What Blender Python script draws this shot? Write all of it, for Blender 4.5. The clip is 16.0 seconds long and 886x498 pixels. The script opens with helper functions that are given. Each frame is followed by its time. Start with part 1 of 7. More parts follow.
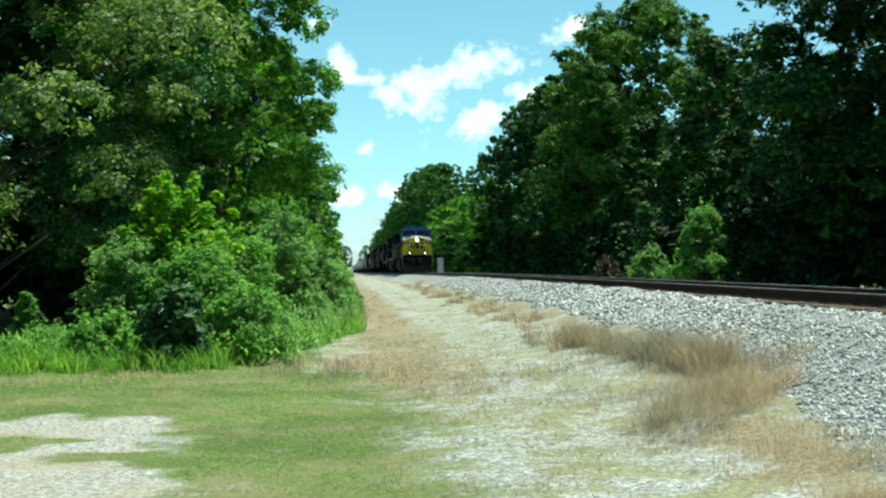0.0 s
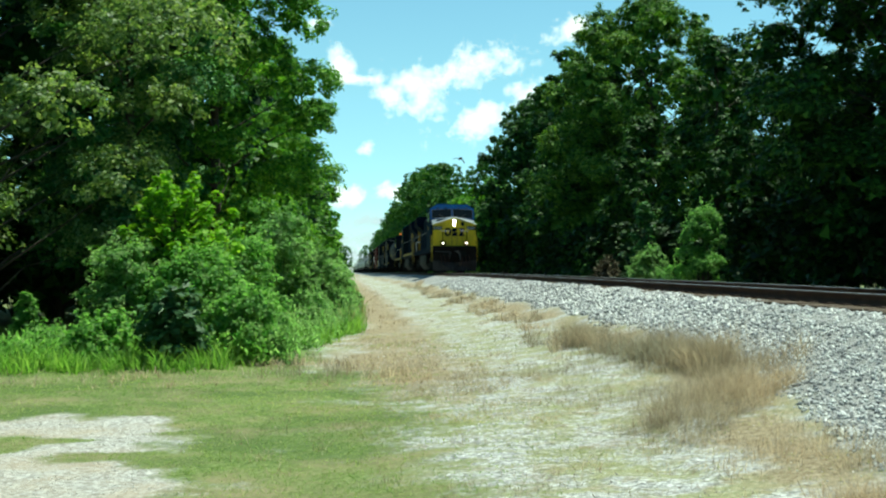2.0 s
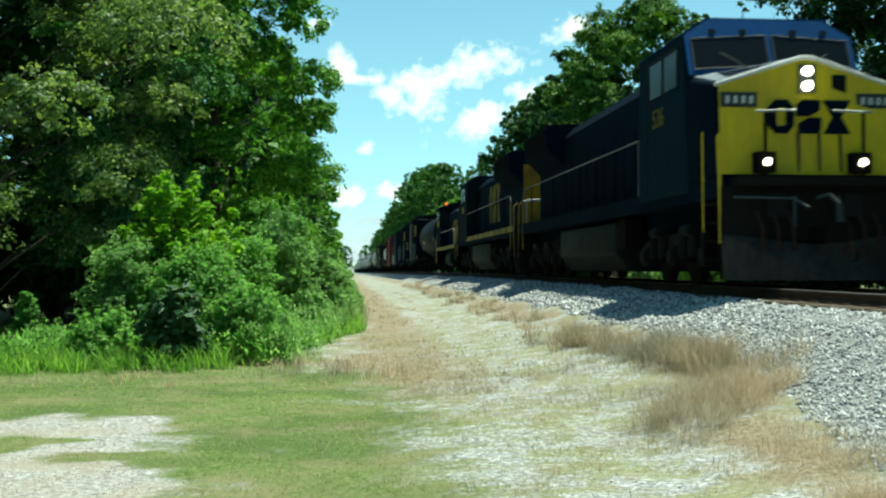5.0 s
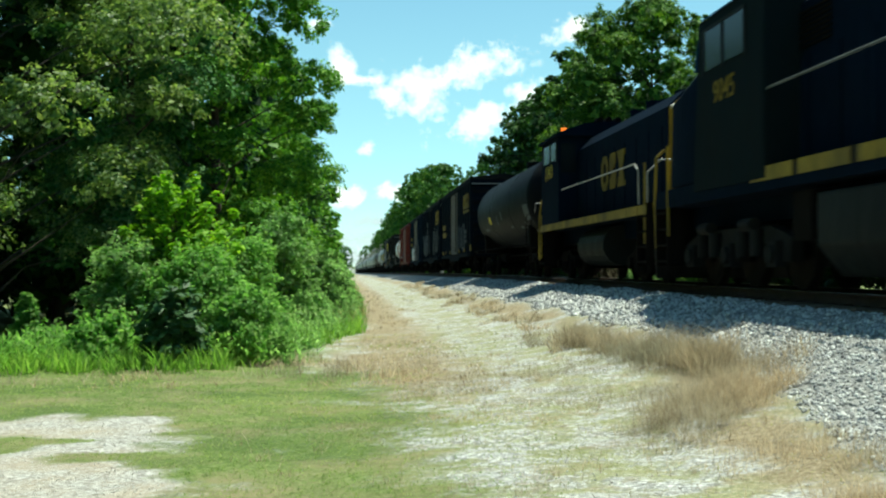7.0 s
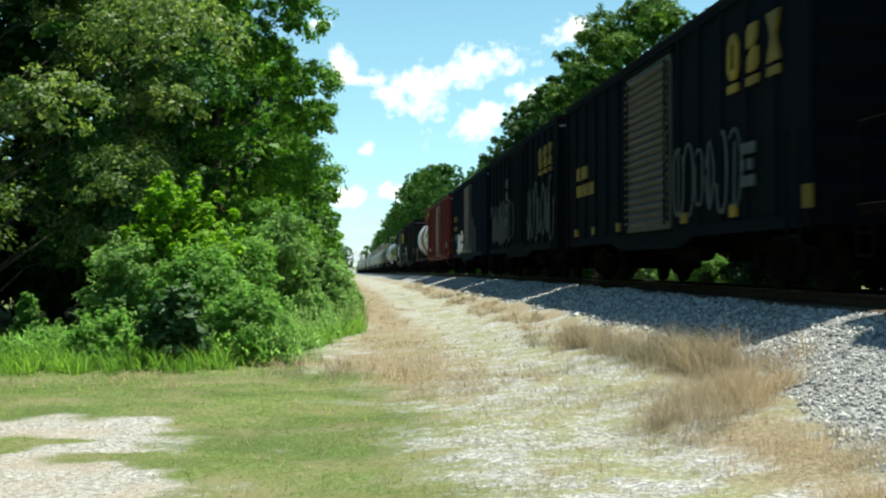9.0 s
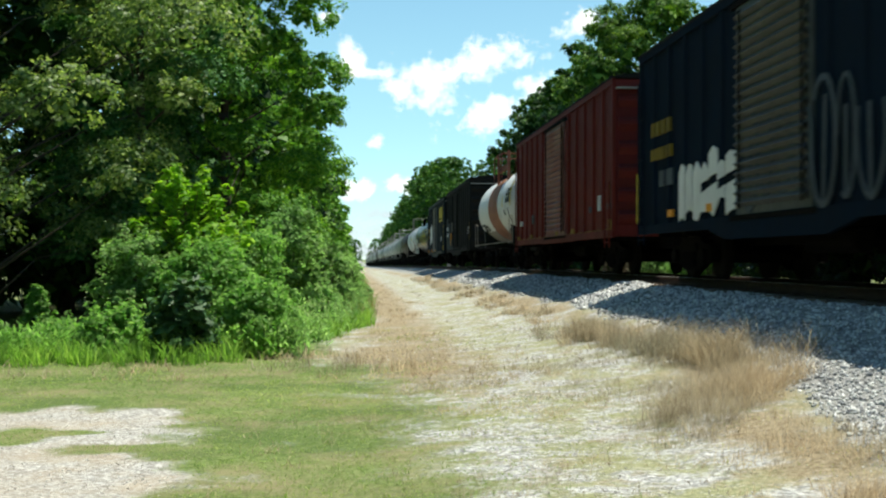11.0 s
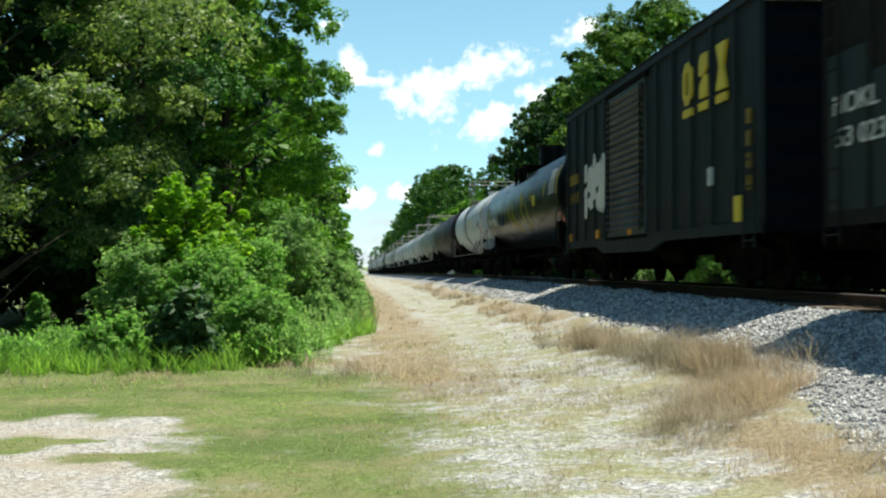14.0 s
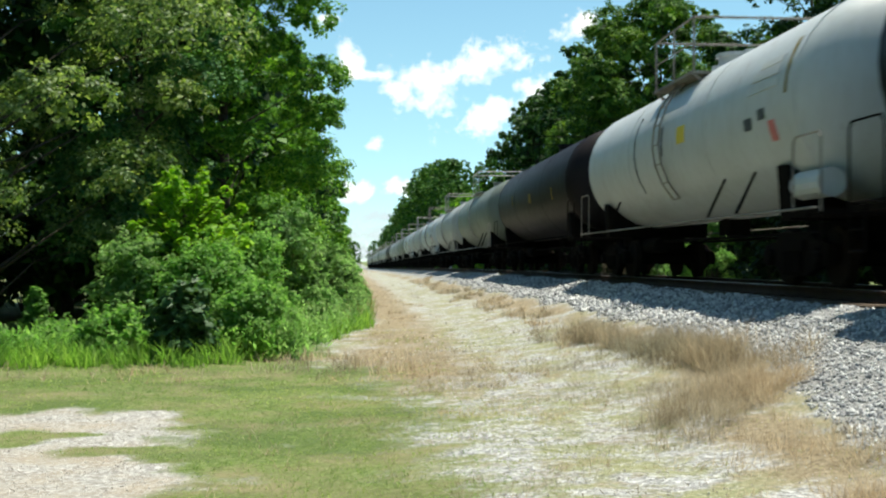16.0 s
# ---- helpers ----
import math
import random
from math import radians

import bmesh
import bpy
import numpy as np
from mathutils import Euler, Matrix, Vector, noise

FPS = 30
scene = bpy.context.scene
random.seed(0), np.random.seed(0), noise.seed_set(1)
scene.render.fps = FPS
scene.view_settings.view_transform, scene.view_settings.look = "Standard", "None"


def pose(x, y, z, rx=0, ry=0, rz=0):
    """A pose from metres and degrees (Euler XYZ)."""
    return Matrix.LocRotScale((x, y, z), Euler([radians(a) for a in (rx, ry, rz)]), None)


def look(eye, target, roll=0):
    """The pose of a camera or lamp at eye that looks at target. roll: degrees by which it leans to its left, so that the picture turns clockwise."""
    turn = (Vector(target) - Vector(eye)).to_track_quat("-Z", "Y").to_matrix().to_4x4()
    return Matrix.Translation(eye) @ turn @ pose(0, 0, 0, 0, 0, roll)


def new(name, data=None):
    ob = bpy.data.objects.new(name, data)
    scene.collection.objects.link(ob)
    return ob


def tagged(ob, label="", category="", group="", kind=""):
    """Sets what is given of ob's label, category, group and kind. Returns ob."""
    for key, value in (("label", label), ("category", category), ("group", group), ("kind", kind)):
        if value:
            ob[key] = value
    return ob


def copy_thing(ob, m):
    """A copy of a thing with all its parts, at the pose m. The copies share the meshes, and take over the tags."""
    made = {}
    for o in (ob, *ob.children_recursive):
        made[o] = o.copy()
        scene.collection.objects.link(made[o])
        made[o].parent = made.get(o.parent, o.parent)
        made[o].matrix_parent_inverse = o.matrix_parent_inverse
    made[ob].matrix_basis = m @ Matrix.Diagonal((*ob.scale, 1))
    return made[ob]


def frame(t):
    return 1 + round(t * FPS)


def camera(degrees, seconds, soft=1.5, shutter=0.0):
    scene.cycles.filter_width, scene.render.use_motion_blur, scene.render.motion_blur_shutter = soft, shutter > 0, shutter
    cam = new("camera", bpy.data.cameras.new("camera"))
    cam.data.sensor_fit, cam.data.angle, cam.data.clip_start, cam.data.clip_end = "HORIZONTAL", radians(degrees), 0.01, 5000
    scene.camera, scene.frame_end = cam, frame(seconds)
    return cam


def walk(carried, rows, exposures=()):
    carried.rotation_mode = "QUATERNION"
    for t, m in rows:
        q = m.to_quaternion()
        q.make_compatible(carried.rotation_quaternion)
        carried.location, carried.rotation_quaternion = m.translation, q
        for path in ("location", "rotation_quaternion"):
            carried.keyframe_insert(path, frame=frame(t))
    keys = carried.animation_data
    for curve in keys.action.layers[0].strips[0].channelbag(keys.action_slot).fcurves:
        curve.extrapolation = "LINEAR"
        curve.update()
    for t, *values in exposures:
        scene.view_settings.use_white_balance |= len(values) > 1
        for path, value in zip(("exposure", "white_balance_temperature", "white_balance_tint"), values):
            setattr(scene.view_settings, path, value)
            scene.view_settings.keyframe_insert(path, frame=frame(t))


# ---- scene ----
SECONDS = 16.0
F = 2000.0            # focal length in picture widths of 1568
EYE = (0.0, 0.0, 1.5)
RAIL = 1.13           # top of rail
TRACK_X = 7.4         # middle of the track
SPEED = 19.4

cam = camera(math.degrees(2 * math.atan(784 / F)), SECONDS, 2.2, 0.25)
# seconds, turn and tilt of the held camera in thousandths of F, lean in degrees
SWAY = [
    (0.0, 0.1, 0.4, 0.0), (0.5, 0.0, -0.6, 0.0), (1.0, 0.2, -0.7, 0.0), (1.5, 0.0, -0.3, 0.0), (2.0, 0.1, 0.4, 0.0),
    (2.5, 0.2, 0.3, 0.0), (3.0, 0.0, 0.3, 0.0), (3.5, -0.4, 0.3, 0.0), (4.0, -0.1, 0.1, 0.0), (6.5, 0.6, 0.4, 0.02),
    (7.0, 0.6, 1.2, 0.02), (7.5, 0.5, 2.4, 0.01), (8.0, 0.4, 2.5, 0.01), (8.5, 0.7, 2.3, 0.02), (9.0, 1.7, 1.4, 0.03),
    (11.3, 18.0, -11.5, 0.15), (11.5, 18.2, -11.2, 0.15), (12.0, 18.8, -6.9, 0.08), (12.5, 18.7, -0.5, 0.07), (13.0, 18.7, 0.8, 0.05), (13.5, 18.8, 2.8, 0.04),
    (14.0, 18.6, 2.8, 0.06), (14.5, 18.2, 2.1, 0.06), (15.0, 18.6, 3.1, 0.05), (15.5, 18.4, -8.7, 0.13), (16.0, 15.3, -7.3, 0.14),
]


def view(turn, tilt, lean):
    """The camera's pose: it looks along the track, 5 degrees to its right."""
    ax = (784 - 608 - turn) / F
    az = (467 - 441 + tilt) / F
    return look(EYE, (ax * 100, 100, EYE[2] + az * 100), lean)


walk(cam, [(t, view(a, b, c)) for t, a, b, c in SWAY], [(0.0, 0.47, 6600, -14), (4.0, 0.47, 6600, -14), (7.0, 0.53, 6850, -10), (9.0, 0.54, 6940, 0), (16.0, 0.51, 6960, 4)])

# ---- light ----
SUN_WAY = Vector((0.25, 0.18, 1.0)).normalized()
world = bpy.data.worlds.new("sky")
scene.world = world
world.use_nodes = True
wn = world.node_tree
sky = wn.nodes.new("ShaderNodeTexSky")
sky.sky_type = "NISHITA"
sky.sun_disc = False
sky.sun_elevation = math.asin(SUN_WAY.z)
sky.sun_rotation = math.atan2(SUN_WAY.x, SUN_WAY.y)
sky.air_density = 1.0
sky.dust_density = 0.0
sky.ozone_density = 2.0
haze = wn.nodes.new("ShaderNodeMix")
haze.data_type, haze.blend_type = "RGBA", "MULTIPLY"
haze.inputs[0].default_value = 1.0
height = wn.nodes.new("ShaderNodeSeparateXYZ")
wn.links.new(wn.nodes.new("ShaderNodeTexCoord").outputs["Generated"], height.inputs[0])
tint = wn.nodes.new("ShaderNodeValToRGB")
tint.color_ramp.elements[0].position, tint.color_ramp.elements[0].color = 0.0, (0.72, 1.02, 1.44, 1)
tint.color_ramp.elements[1].position, tint.color_ramp.elements[1].color = 0.16, (0.92, 1.16, 1.12, 1)
wn.links.new(height.outputs[2], tint.inputs[0])
wn.links.new(tint.outputs[0], haze.inputs[7])
wn.links.new(sky.outputs[0], haze.inputs[6])
wn.links.new(haze.outputs[2], wn.nodes["Background"].inputs[0])
wn.nodes["Background"].inputs[1].default_value = 0.1
sun_data = bpy.data.lights.new("sun", "SUN")
sun_data.energy = 5.0
sun_data.angle = radians(0.5)
sun_data.color = (1.0, 0.96, 0.88)
sun = new("sun", sun_data)
sun.matrix_world = look(SUN_WAY * 300, (0, 0, 0))


# ---- materials ----
def nodes_of(name):
    m = bpy.data.materials.new(name)
    m.use_nodes = True
    nt = m.node_tree
    return m, nt, nt.nodes["Principled BSDF"]


def ramp(nt, fac, stops):
    r = nt.nodes.new("ShaderNodeValToRGB")
    e = r.color_ramp.elements
    while len(e) < len(stops):
        e.new(0.5)
    for el, (p, c) in zip(e, stops):
        el.position = p
        el.color = (*c, 1)
    nt.links.new(fac, r.inputs[0])
    return r.outputs[0]


def noise_tex(nt, coord, scale, detail=4.0, rough=0.6, stretch=None):
    if stretch:
        mp = nt.nodes.new("ShaderNodeMapping")
        mp.inputs["Scale"].default_value = stretch
        nt.links.new(coord, mp.inputs[0])
        coord = mp.outputs[0]
    n = nt.nodes.new("ShaderNodeTexNoise")
    n.inputs["Scale"].default_value = scale
    n.inputs["Detail"].default_value = detail
    n.inputs["Roughness"].default_value = rough
    nt.links.new(coord, n.inputs["Vector"])
    return n.outputs["Fac"]


def mix_col(nt, fac, a, b, mode="MIX"):
    n = nt.nodes.new("ShaderNodeMix")
    n.data_type = "RGBA"
    n.blend_type = mode
    for sock, v in ((n.inputs[0], fac), (n.inputs[6], a), (n.inputs[7], b)):
        if isinstance(v, (int, float)):
            sock.default_value = v
        elif isinstance(v, tuple):
            sock.default_value = (*v, 1)
        else:
            nt.links.new(v, sock)
    return n.outputs[2]


def add_bump(nt, bsdf, height, strength, distance=0.01):
    b = nt.nodes.new("ShaderNodeBump")
    b.inputs["Strength"].default_value = strength
    b.inputs["Distance"].default_value = distance
    nt.links.new(height, b.inputs["Height"])
    nt.links.new(b.outputs[0], bsdf.inputs["Normal"])


def paint(name, base, rough=0.5, metal=0.0, dirt=(0.05, 0.04, 0.03), amount=0.5, streak=True, scale=1.0, rust=0.0, shine=0.3):
    """Weathered paint or metal: grime at two scales, streaks running down, some rust."""
    m, nt, b = nodes_of(name)
    co = nt.nodes.new("ShaderNodeTexCoord").outputs["Object"]
    big = noise_tex(nt, co, 0.7 * scale, 5, 0.6)
    fine = noise_tex(nt, co, 9 * scale, 6, 0.7, (1, 1, 0.18) if streak else None)
    f1 = ramp(nt, big, [(0.38, (0, 0, 0)), (0.72, (amount, amount, amount))])
    f2 = ramp(nt, fine, [(0.42, (0, 0, 0)), (0.75, (amount * 0.8,) * 3)])
    c = mix_col(nt, f1, base, dirt)
    c = mix_col(nt, f2, c, dirt)
    if rust:
        rn = noise_tex(nt, co, 3.5 * scale, 8, 0.75, (1, 1, 0.5))
        f3 = ramp(nt, rn, [(0.62 - 0.1 * rust, (0, 0, 0)), (0.7, (rust, rust, rust))])
        c = mix_col(nt, f3, c, (0.16, 0.06, 0.03))
    nt.links.new(c, b.inputs["Base Color"])
    r = ramp(nt, fine, [(0.2, (rough,) * 3), (0.8, (min(1, rough + 0.3),) * 3)])
    nt.links.new(r, b.inputs["Roughness"])
    b.inputs["Metallic"].default_value = metal
    b.inputs["Specular IOR Level"].default_value = shine
    add_bump(nt, b, fine, 0.12, 0.01)
    return m


def glow(name, col, strength):
    m, nt, b = nodes_of(name)
    b.inputs["Base Color"].default_value = (*col, 1)
    b.inputs["Emission Color"].default_value = (*col, 1)
    b.inputs["Emission Strength"].default_value = strength
    return m


def leafy(name, dark, mid, light, through_light=0.35, rough=0.55, spec=0.15, warmth=(1.3, 1.35, 0.6)):
    """Leaves: each one its own shade of green, letting light through; patches of tone over the crown."""
    m, nt, b = nodes_of(name)
    dark, mid, light = (tuple(0.86 * v for v in c) for c in (dark, mid, light))
    isl = nt.nodes.new("ShaderNodeNewGeometry").outputs["Random Per Island"]
    co = nt.nodes.new("ShaderNodeTexCoord").outputs["Object"]
    col = ramp(nt, isl, [(0.0, dark), (0.55, mid), (1.0, light)])
    patch = noise_tex(nt, co, 0.55, 3, 0.5)
    tone = ramp(nt, patch, [(0.35, (0.72, 0.8, 0.75)), (0.65, (1.15, 1.1, 0.95))])
    col = mix_col(nt, 1.0, col, tone, "MULTIPLY")
    nt.links.new(col, b.inputs["Base Color"])
    b.inputs["Roughness"].default_value = rough
    b.inputs["Specular IOR Level"].default_value = spec
    tr = nt.nodes.new("ShaderNodeBsdfTranslucent")
    warm = mix_col(nt, 1.0, col, warmth, "MULTIPLY")
    nt.links.new(warm, tr.inputs[0])
    mx = nt.nodes.new("ShaderNodeMixShader")
    mx.inputs[0].default_value = through_light
    nt.links.new(b.outputs[0], mx.inputs[1])
    nt.links.new(tr.outputs[0], mx.inputs[2])
    nt.links.new(mx.outputs[0], nt.nodes["Material Output"].inputs[0])
    return m


LEAF_OLIVE = leafy("leaf_olive", (0.068, 0.145, 0.05), (0.195, 0.295, 0.118), (0.37, 0.47, 0.23), 0.5, 0.5, 0.3)
LEAF_BLUE = leafy("leaf_blue_green", (0.025, 0.1, 0.035), (0.075, 0.21, 0.075), (0.18, 0.36, 0.14), 0.35)
LEAF_GREY = leafy("leaf_grey_green", (0.16, 0.29, 0.1), (0.31, 0.48, 0.19), (0.48, 0.63, 0.3), 0.58, 0.6, 0.1, (1.0, 1.25, 0.8))
LEAF_WITHERED = leafy("leaf_withered", (0.05, 0.04, 0.03), (0.13, 0.11, 0.08), (0.26, 0.23, 0.18), 0.2, 0.8, 0.05, (1.0, 0.95, 0.9))
LEAF_GREEN = leafy("leaf_green", (0.045, 0.145, 0.022), (0.13, 0.33, 0.045), (0.3, 0.53, 0.085), 0.4)
LEAF_DEEP = leafy("leaf_deep", (0.007, 0.032, 0.007), (0.027, 0.09, 0.015), (0.11, 0.24, 0.038), 0.17)
# undergrowth leaves, darkened in colour to imitate shade under the canopy
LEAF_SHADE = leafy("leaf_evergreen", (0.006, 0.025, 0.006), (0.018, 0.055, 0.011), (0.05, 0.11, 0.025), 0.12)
LEAF_DOME = leafy("leaf_dome", (0.02, 0.07, 0.012), (0.085, 0.2, 0.03), (0.25, 0.41, 0.075), 0.3)
LEAF_FAR = leafy("leaf_far", (0.02, 0.075, 0.015), (0.06, 0.17, 0.03), (0.17, 0.33, 0.065), 0.28)
LEAF_BRIGHT = leafy("leaf_bright", (0.14, 0.31, 0.03), (0.26, 0.5, 0.05), (0.4, 0.64, 0.09), 0.5)
LEAF_WEED = leafy("leaf_weed", (0.11, 0.27, 0.065), (0.25, 0.46, 0.125), (0.42, 0.62, 0.23), 0.58, 0.55, 0.15, (1.05, 1.25, 0.75))
LEAF_LIME = leafy("leaf_lime", (0.13, 0.28, 0.05), (0.24, 0.43, 0.1), (0.38, 0.56, 0.17), 0.6, 0.6, 0.1, (1.1, 1.2, 0.7))
LEAF_BROAD = leafy("leaf_broad", (0.04, 0.11, 0.04), (0.085, 0.19, 0.08), (0.16, 0.29, 0.14), 0.3, 0.5, 0.2)
GRASS_GREEN = leafy("grass_green", (0.17, 0.27, 0.07), (0.28, 0.38, 0.13), (0.44, 0.5, 0.25), 0.72, 0.7, 0.1, (1.0, 1.05, 0.8))
GRASS_PALE = leafy("grass_pale", (0.24, 0.28, 0.1), (0.38, 0.41, 0.2), (0.55, 0.53, 0.33), 0.72, 0.7, 0.1, (1.0, 1.0, 0.8))
GRASS_DRY = leafy("grass_dry", (0.19, 0.15, 0.112), (0.4, 0.335, 0.262), (0.65, 0.58, 0.485), 0.55, 0.8, 0.1, (1.03, 0.98, 0.9))
BARK = paint("bark", (0.07, 0.055, 0.042), 0.9, 0, (0.03, 0.025, 0.02), 0.7, True, 2.0)
STEEL_DARK = paint("dark_steel", (0.0075, 0.0068, 0.0062), 0.75, 0.0, (0.013, 0.01, 0.008), 0.5, shine=0.02)
WHEEL_STEEL = paint("wheel_steel", (0.02, 0.015, 0.012), 0.7, 0.2, (0.012, 0.01, 0.008), 0.6, shine=0.06)
RAIL_SIDE = paint("rail_rust", (0.07, 0.04, 0.028), 0.85, 0.3, (0.03, 0.02, 0.016), 0.6)
RAIL_TOP = paint("rail_polished", (0.5, 0.49, 0.47), 0.25, 1.0, (0.2, 0.17, 0.15), 0.3)
TIE_WOOD = paint("tie_timber", (0.085, 0.06, 0.045), 0.9, 0, (0.2, 0.16, 0.12), 0.5, False, 2.0)
BLUE = paint("loco_blue", (0.0022, 0.0085, 0.02), 0.8, 0.0, (0.003, 0.005, 0.008), 0.5, shine=0.03)
CAB_BLUE = paint("cab_blue", (0.005, 0.02, 0.034), 0.8, 0.0, (0.006, 0.012, 0.018), 0.4, shine=0.05)
CAB_SLATE = paint("cab_slate", (0.006, 0.0125, 0.015), 0.8, 0.0, (0.012, 0.013, 0.012), 0.5, shine=0.04)
# blue nose top as it looks in sun: sky sheen put into the colour
NOSE_SHEEN = paint("nose_top_paint", (0.2, 0.24, 0.28), 0.35, 0.0, (0.08, 0.08, 0.08), 0.5)
BOGIE_GREY = paint("bogie_grey", (0.022, 0.022, 0.021), 0.7, 0.0, (0.008, 0.007, 0.006), 0.7, shine=0.08)
LETTER_DULL = paint("letter_yellow_sooty", (0.24, 0.165, 0.02), 0.6, 0.0, (0.05, 0.04, 0.02), 0.6, shine=0.1)
# brighter copy of the locomotive blue, with sunlight put into the colour
LIT_BLUE = paint("loco_roof_blue", (0.008, 0.06, 0.2), 0.55, 0.0, (0.01, 0.035, 0.09), 0.4, shine=0.03)
YELLOW = paint("loco_yellow", (0.74, 0.54, 0.015), 0.4, 0.0, (0.28, 0.18, 0.03), 0.5)
YELLOW_DULL = paint("loco_yellow_sooty", (0.36, 0.22, 0.02), 0.6, 0.0, (0.06, 0.04, 0.02), 0.7, shine=0.1)
LETTER_YELLOW = paint("letter_yellow", (0.72, 0.55, 0.05), 0.5, 0.0, (0.2, 0.15, 0.05), 0.35)
SILL_YELLOW = paint("sill_yellow", (0.3, 0.205, 0.022), 0.55, 0.0, (0.05, 0.04, 0.02), 0.85)
GREY_PAINT = paint("grey_paint", (0.015, 0.018, 0.018), 0.5, 0.0, (0.012, 0.011, 0.01), 0.6, shine=0.06)
TANK_BLACK = paint("tank_black", (0.0032, 0.0045, 0.007), 0.5, 0.0, (0.0065, 0.0065, 0.007), 0.4, shine=0.09)
TANK_GLOSS = paint("tank_gloss_black", (0.005, 0.0065, 0.0085), 0.16, 0.0, (0.009, 0.009, 0.009), 0.4, shine=0.075)
TANK_BROWN = paint("tank_brown_black", (0.016, 0.013, 0.015), 0.4, 0.0, (0.03, 0.023, 0.021), 0.45, shine=0.12)
TANK_WHITE = paint("tank_white", (0.62, 0.64, 0.64), 0.4, 0.0, (0.5, 0.47, 0.42), 0.22, True, 1.0, 0.3)
TANK_PALE = paint("tank_pale_grey", (0.49, 0.525, 0.54), 0.38, 0.0, (0.3, 0.29, 0.27), 0.3, True, 1.0, 0.3)
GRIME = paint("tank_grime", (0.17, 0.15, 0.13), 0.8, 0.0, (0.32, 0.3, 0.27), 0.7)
PALE_MARK = paint("pale_marking", (0.46, 0.48, 0.48), 0.6, 0.0, (0.65, 0.65, 0.63), 0.5)
TANK_GREY = paint("tank_grey", (0.42, 0.44, 0.44), 0.42, 0.0, (0.18, 0.15, 0.12), 0.4, True, 1.0, 0.25)
TANK_GREEN = paint("tank_grey_green", (0.2, 0.23, 0.2), 0.4, 0.0, (0.1, 0.09, 0.07), 0.4)
RUST_BAND = paint("rust_band", (0.33, 0.15, 0.1), 0.7, 0.0, (0.15, 0.05, 0.022), 0.95, True, 1.3, 0.9)
RUST_STEEL = paint("rusty_steel", (0.2, 0.08, 0.05), 0.8, 0.1, (0.09, 0.04, 0.025), 0.6)
BOX_DARK = paint("boxcar_dark_blue", (0.004, 0.008, 0.014), 0.8, 0.0, (0.009, 0.009, 0.01), 0.5, shine=0.035)
BOX_BLUE = paint("boxcar_blue", (0.006, 0.014, 0.026), 0.8, 0.0, (0.012, 0.012, 0.013), 0.5, shine=0.035)
PATCH_TEAL = paint("patch_teal", (0.022, 0.034, 0.037), 0.55, 0.0, (0.03, 0.032, 0.03), 0.6, shine=0.1)
PATCH_BUFF = paint("patch_buff", (0.16, 0.15, 0.13), 0.6, 0.0, (0.08, 0.075, 0.065), 0.5, shine=0.1)
BOX_BROWN = paint("boxcar_black_brown", (0.022, 0.0215, 0.019), 0.8, 0.0, (0.013, 0.0125, 0.012), 0.8, shine=0.06)
BOX_GREY = paint("boxcar_slate", (0.015, 0.022, 0.026), 0.5, 0.0, (0.022, 0.021, 0.02), 0.6, shine=0.1)
DOOR_SLATE = paint("door_slate", (0.085, 0.1, 0.105), 0.45, 0.0, (0.016, 0.017, 0.017), 0.7, shine=0.2)
BOX_RED = paint("boxcar_red", (0.125, 0.012, 0.008), 0.55, 0.0, (0.055, 0.012, 0.008), 0.6, shine=0.15)
END_RED = paint("boxcar_end_red", (0.13, 0.015, 0.013), 0.5, 0.0, (0.05, 0.012, 0.01), 0.5, shine=0.2)
DOOR_FADED = paint("door_faded_red", (0.14, 0.022, 0.017), 0.45, 0.0, (0.3, 0.22, 0.2), 0.6, shine=0.3)
DOOR_GREY = paint("door_galvanised", (0.085, 0.09, 0.088), 0.45, 0.0, (0.03, 0.027, 0.024), 0.5, shine=0.2)
HOSE = paint("air_hose_rubber", (0.05, 0.025, 0.02), 0.7, 0.0, (0.02, 0.015, 0.012), 0.6, shine=0.1)
PLOUGH = paint("plough_steel", (0.05, 0.047, 0.046), 0.6, 0.0, (0.008, 0.007, 0.006), 0.95, shine=0.1)
PILOT = paint("pilot_steel", (0.013, 0.012, 0.0115), 0.7, 0.0, (0.012, 0.01, 0.009), 0.7, shine=0.08)
WHITE_MARK = paint("white_marking", (0.7, 0.7, 0.68), 0.6, 0.0, (0.3, 0.28, 0.25), 0.3)
GREY_MARK = paint("grey_marking", (0.06, 0.078, 0.095), 0.6, 0.0, (0.05, 0.05, 0.05), 0.7)
BLACK_MARK = paint("black_marking", (0.02, 0.02, 0.02), 0.6, 0.0, (0.1, 0.1, 0.1), 0.3)
PLACARD_RED = paint("placard_red", (0.5, 0.04, 0.03), 0.5, 0.0, (0.6, 0.5, 0.5), 0.4)
ORANGE_MARK = paint("orange_marking", (0.75, 0.3, 0.03), 0.6, 0.0, (0.3, 0.15, 0.05), 0.3)
FEATHER = paint("dark_feathers", (0.03, 0.032, 0.042), 0.6, 0.0, (0.05, 0.045, 0.04), 0.5, False, 8.0)
LAMP_GLOW = glow("lamp_lit", (1.0, 0.92, 0.78), 18.0)
DITCH_GLOW = glow("ditch_lamp_lit", (1.0, 0.82, 0.62), 6.0)
BEACON = glow("beacon_amber", (1.0, 0.22, 0.03), 0.9)
CABINET_GREY = paint("cabinet_grey", (0.55, 0.58, 0.58), 0.5, 0.0, (0.3, 0.28, 0.25), 0.3)
RAIL_GREY = paint("walkway_rail_grey", (0.15, 0.155, 0.16), 0.5, 0.2, (0.06, 0.055, 0.05), 0.5)
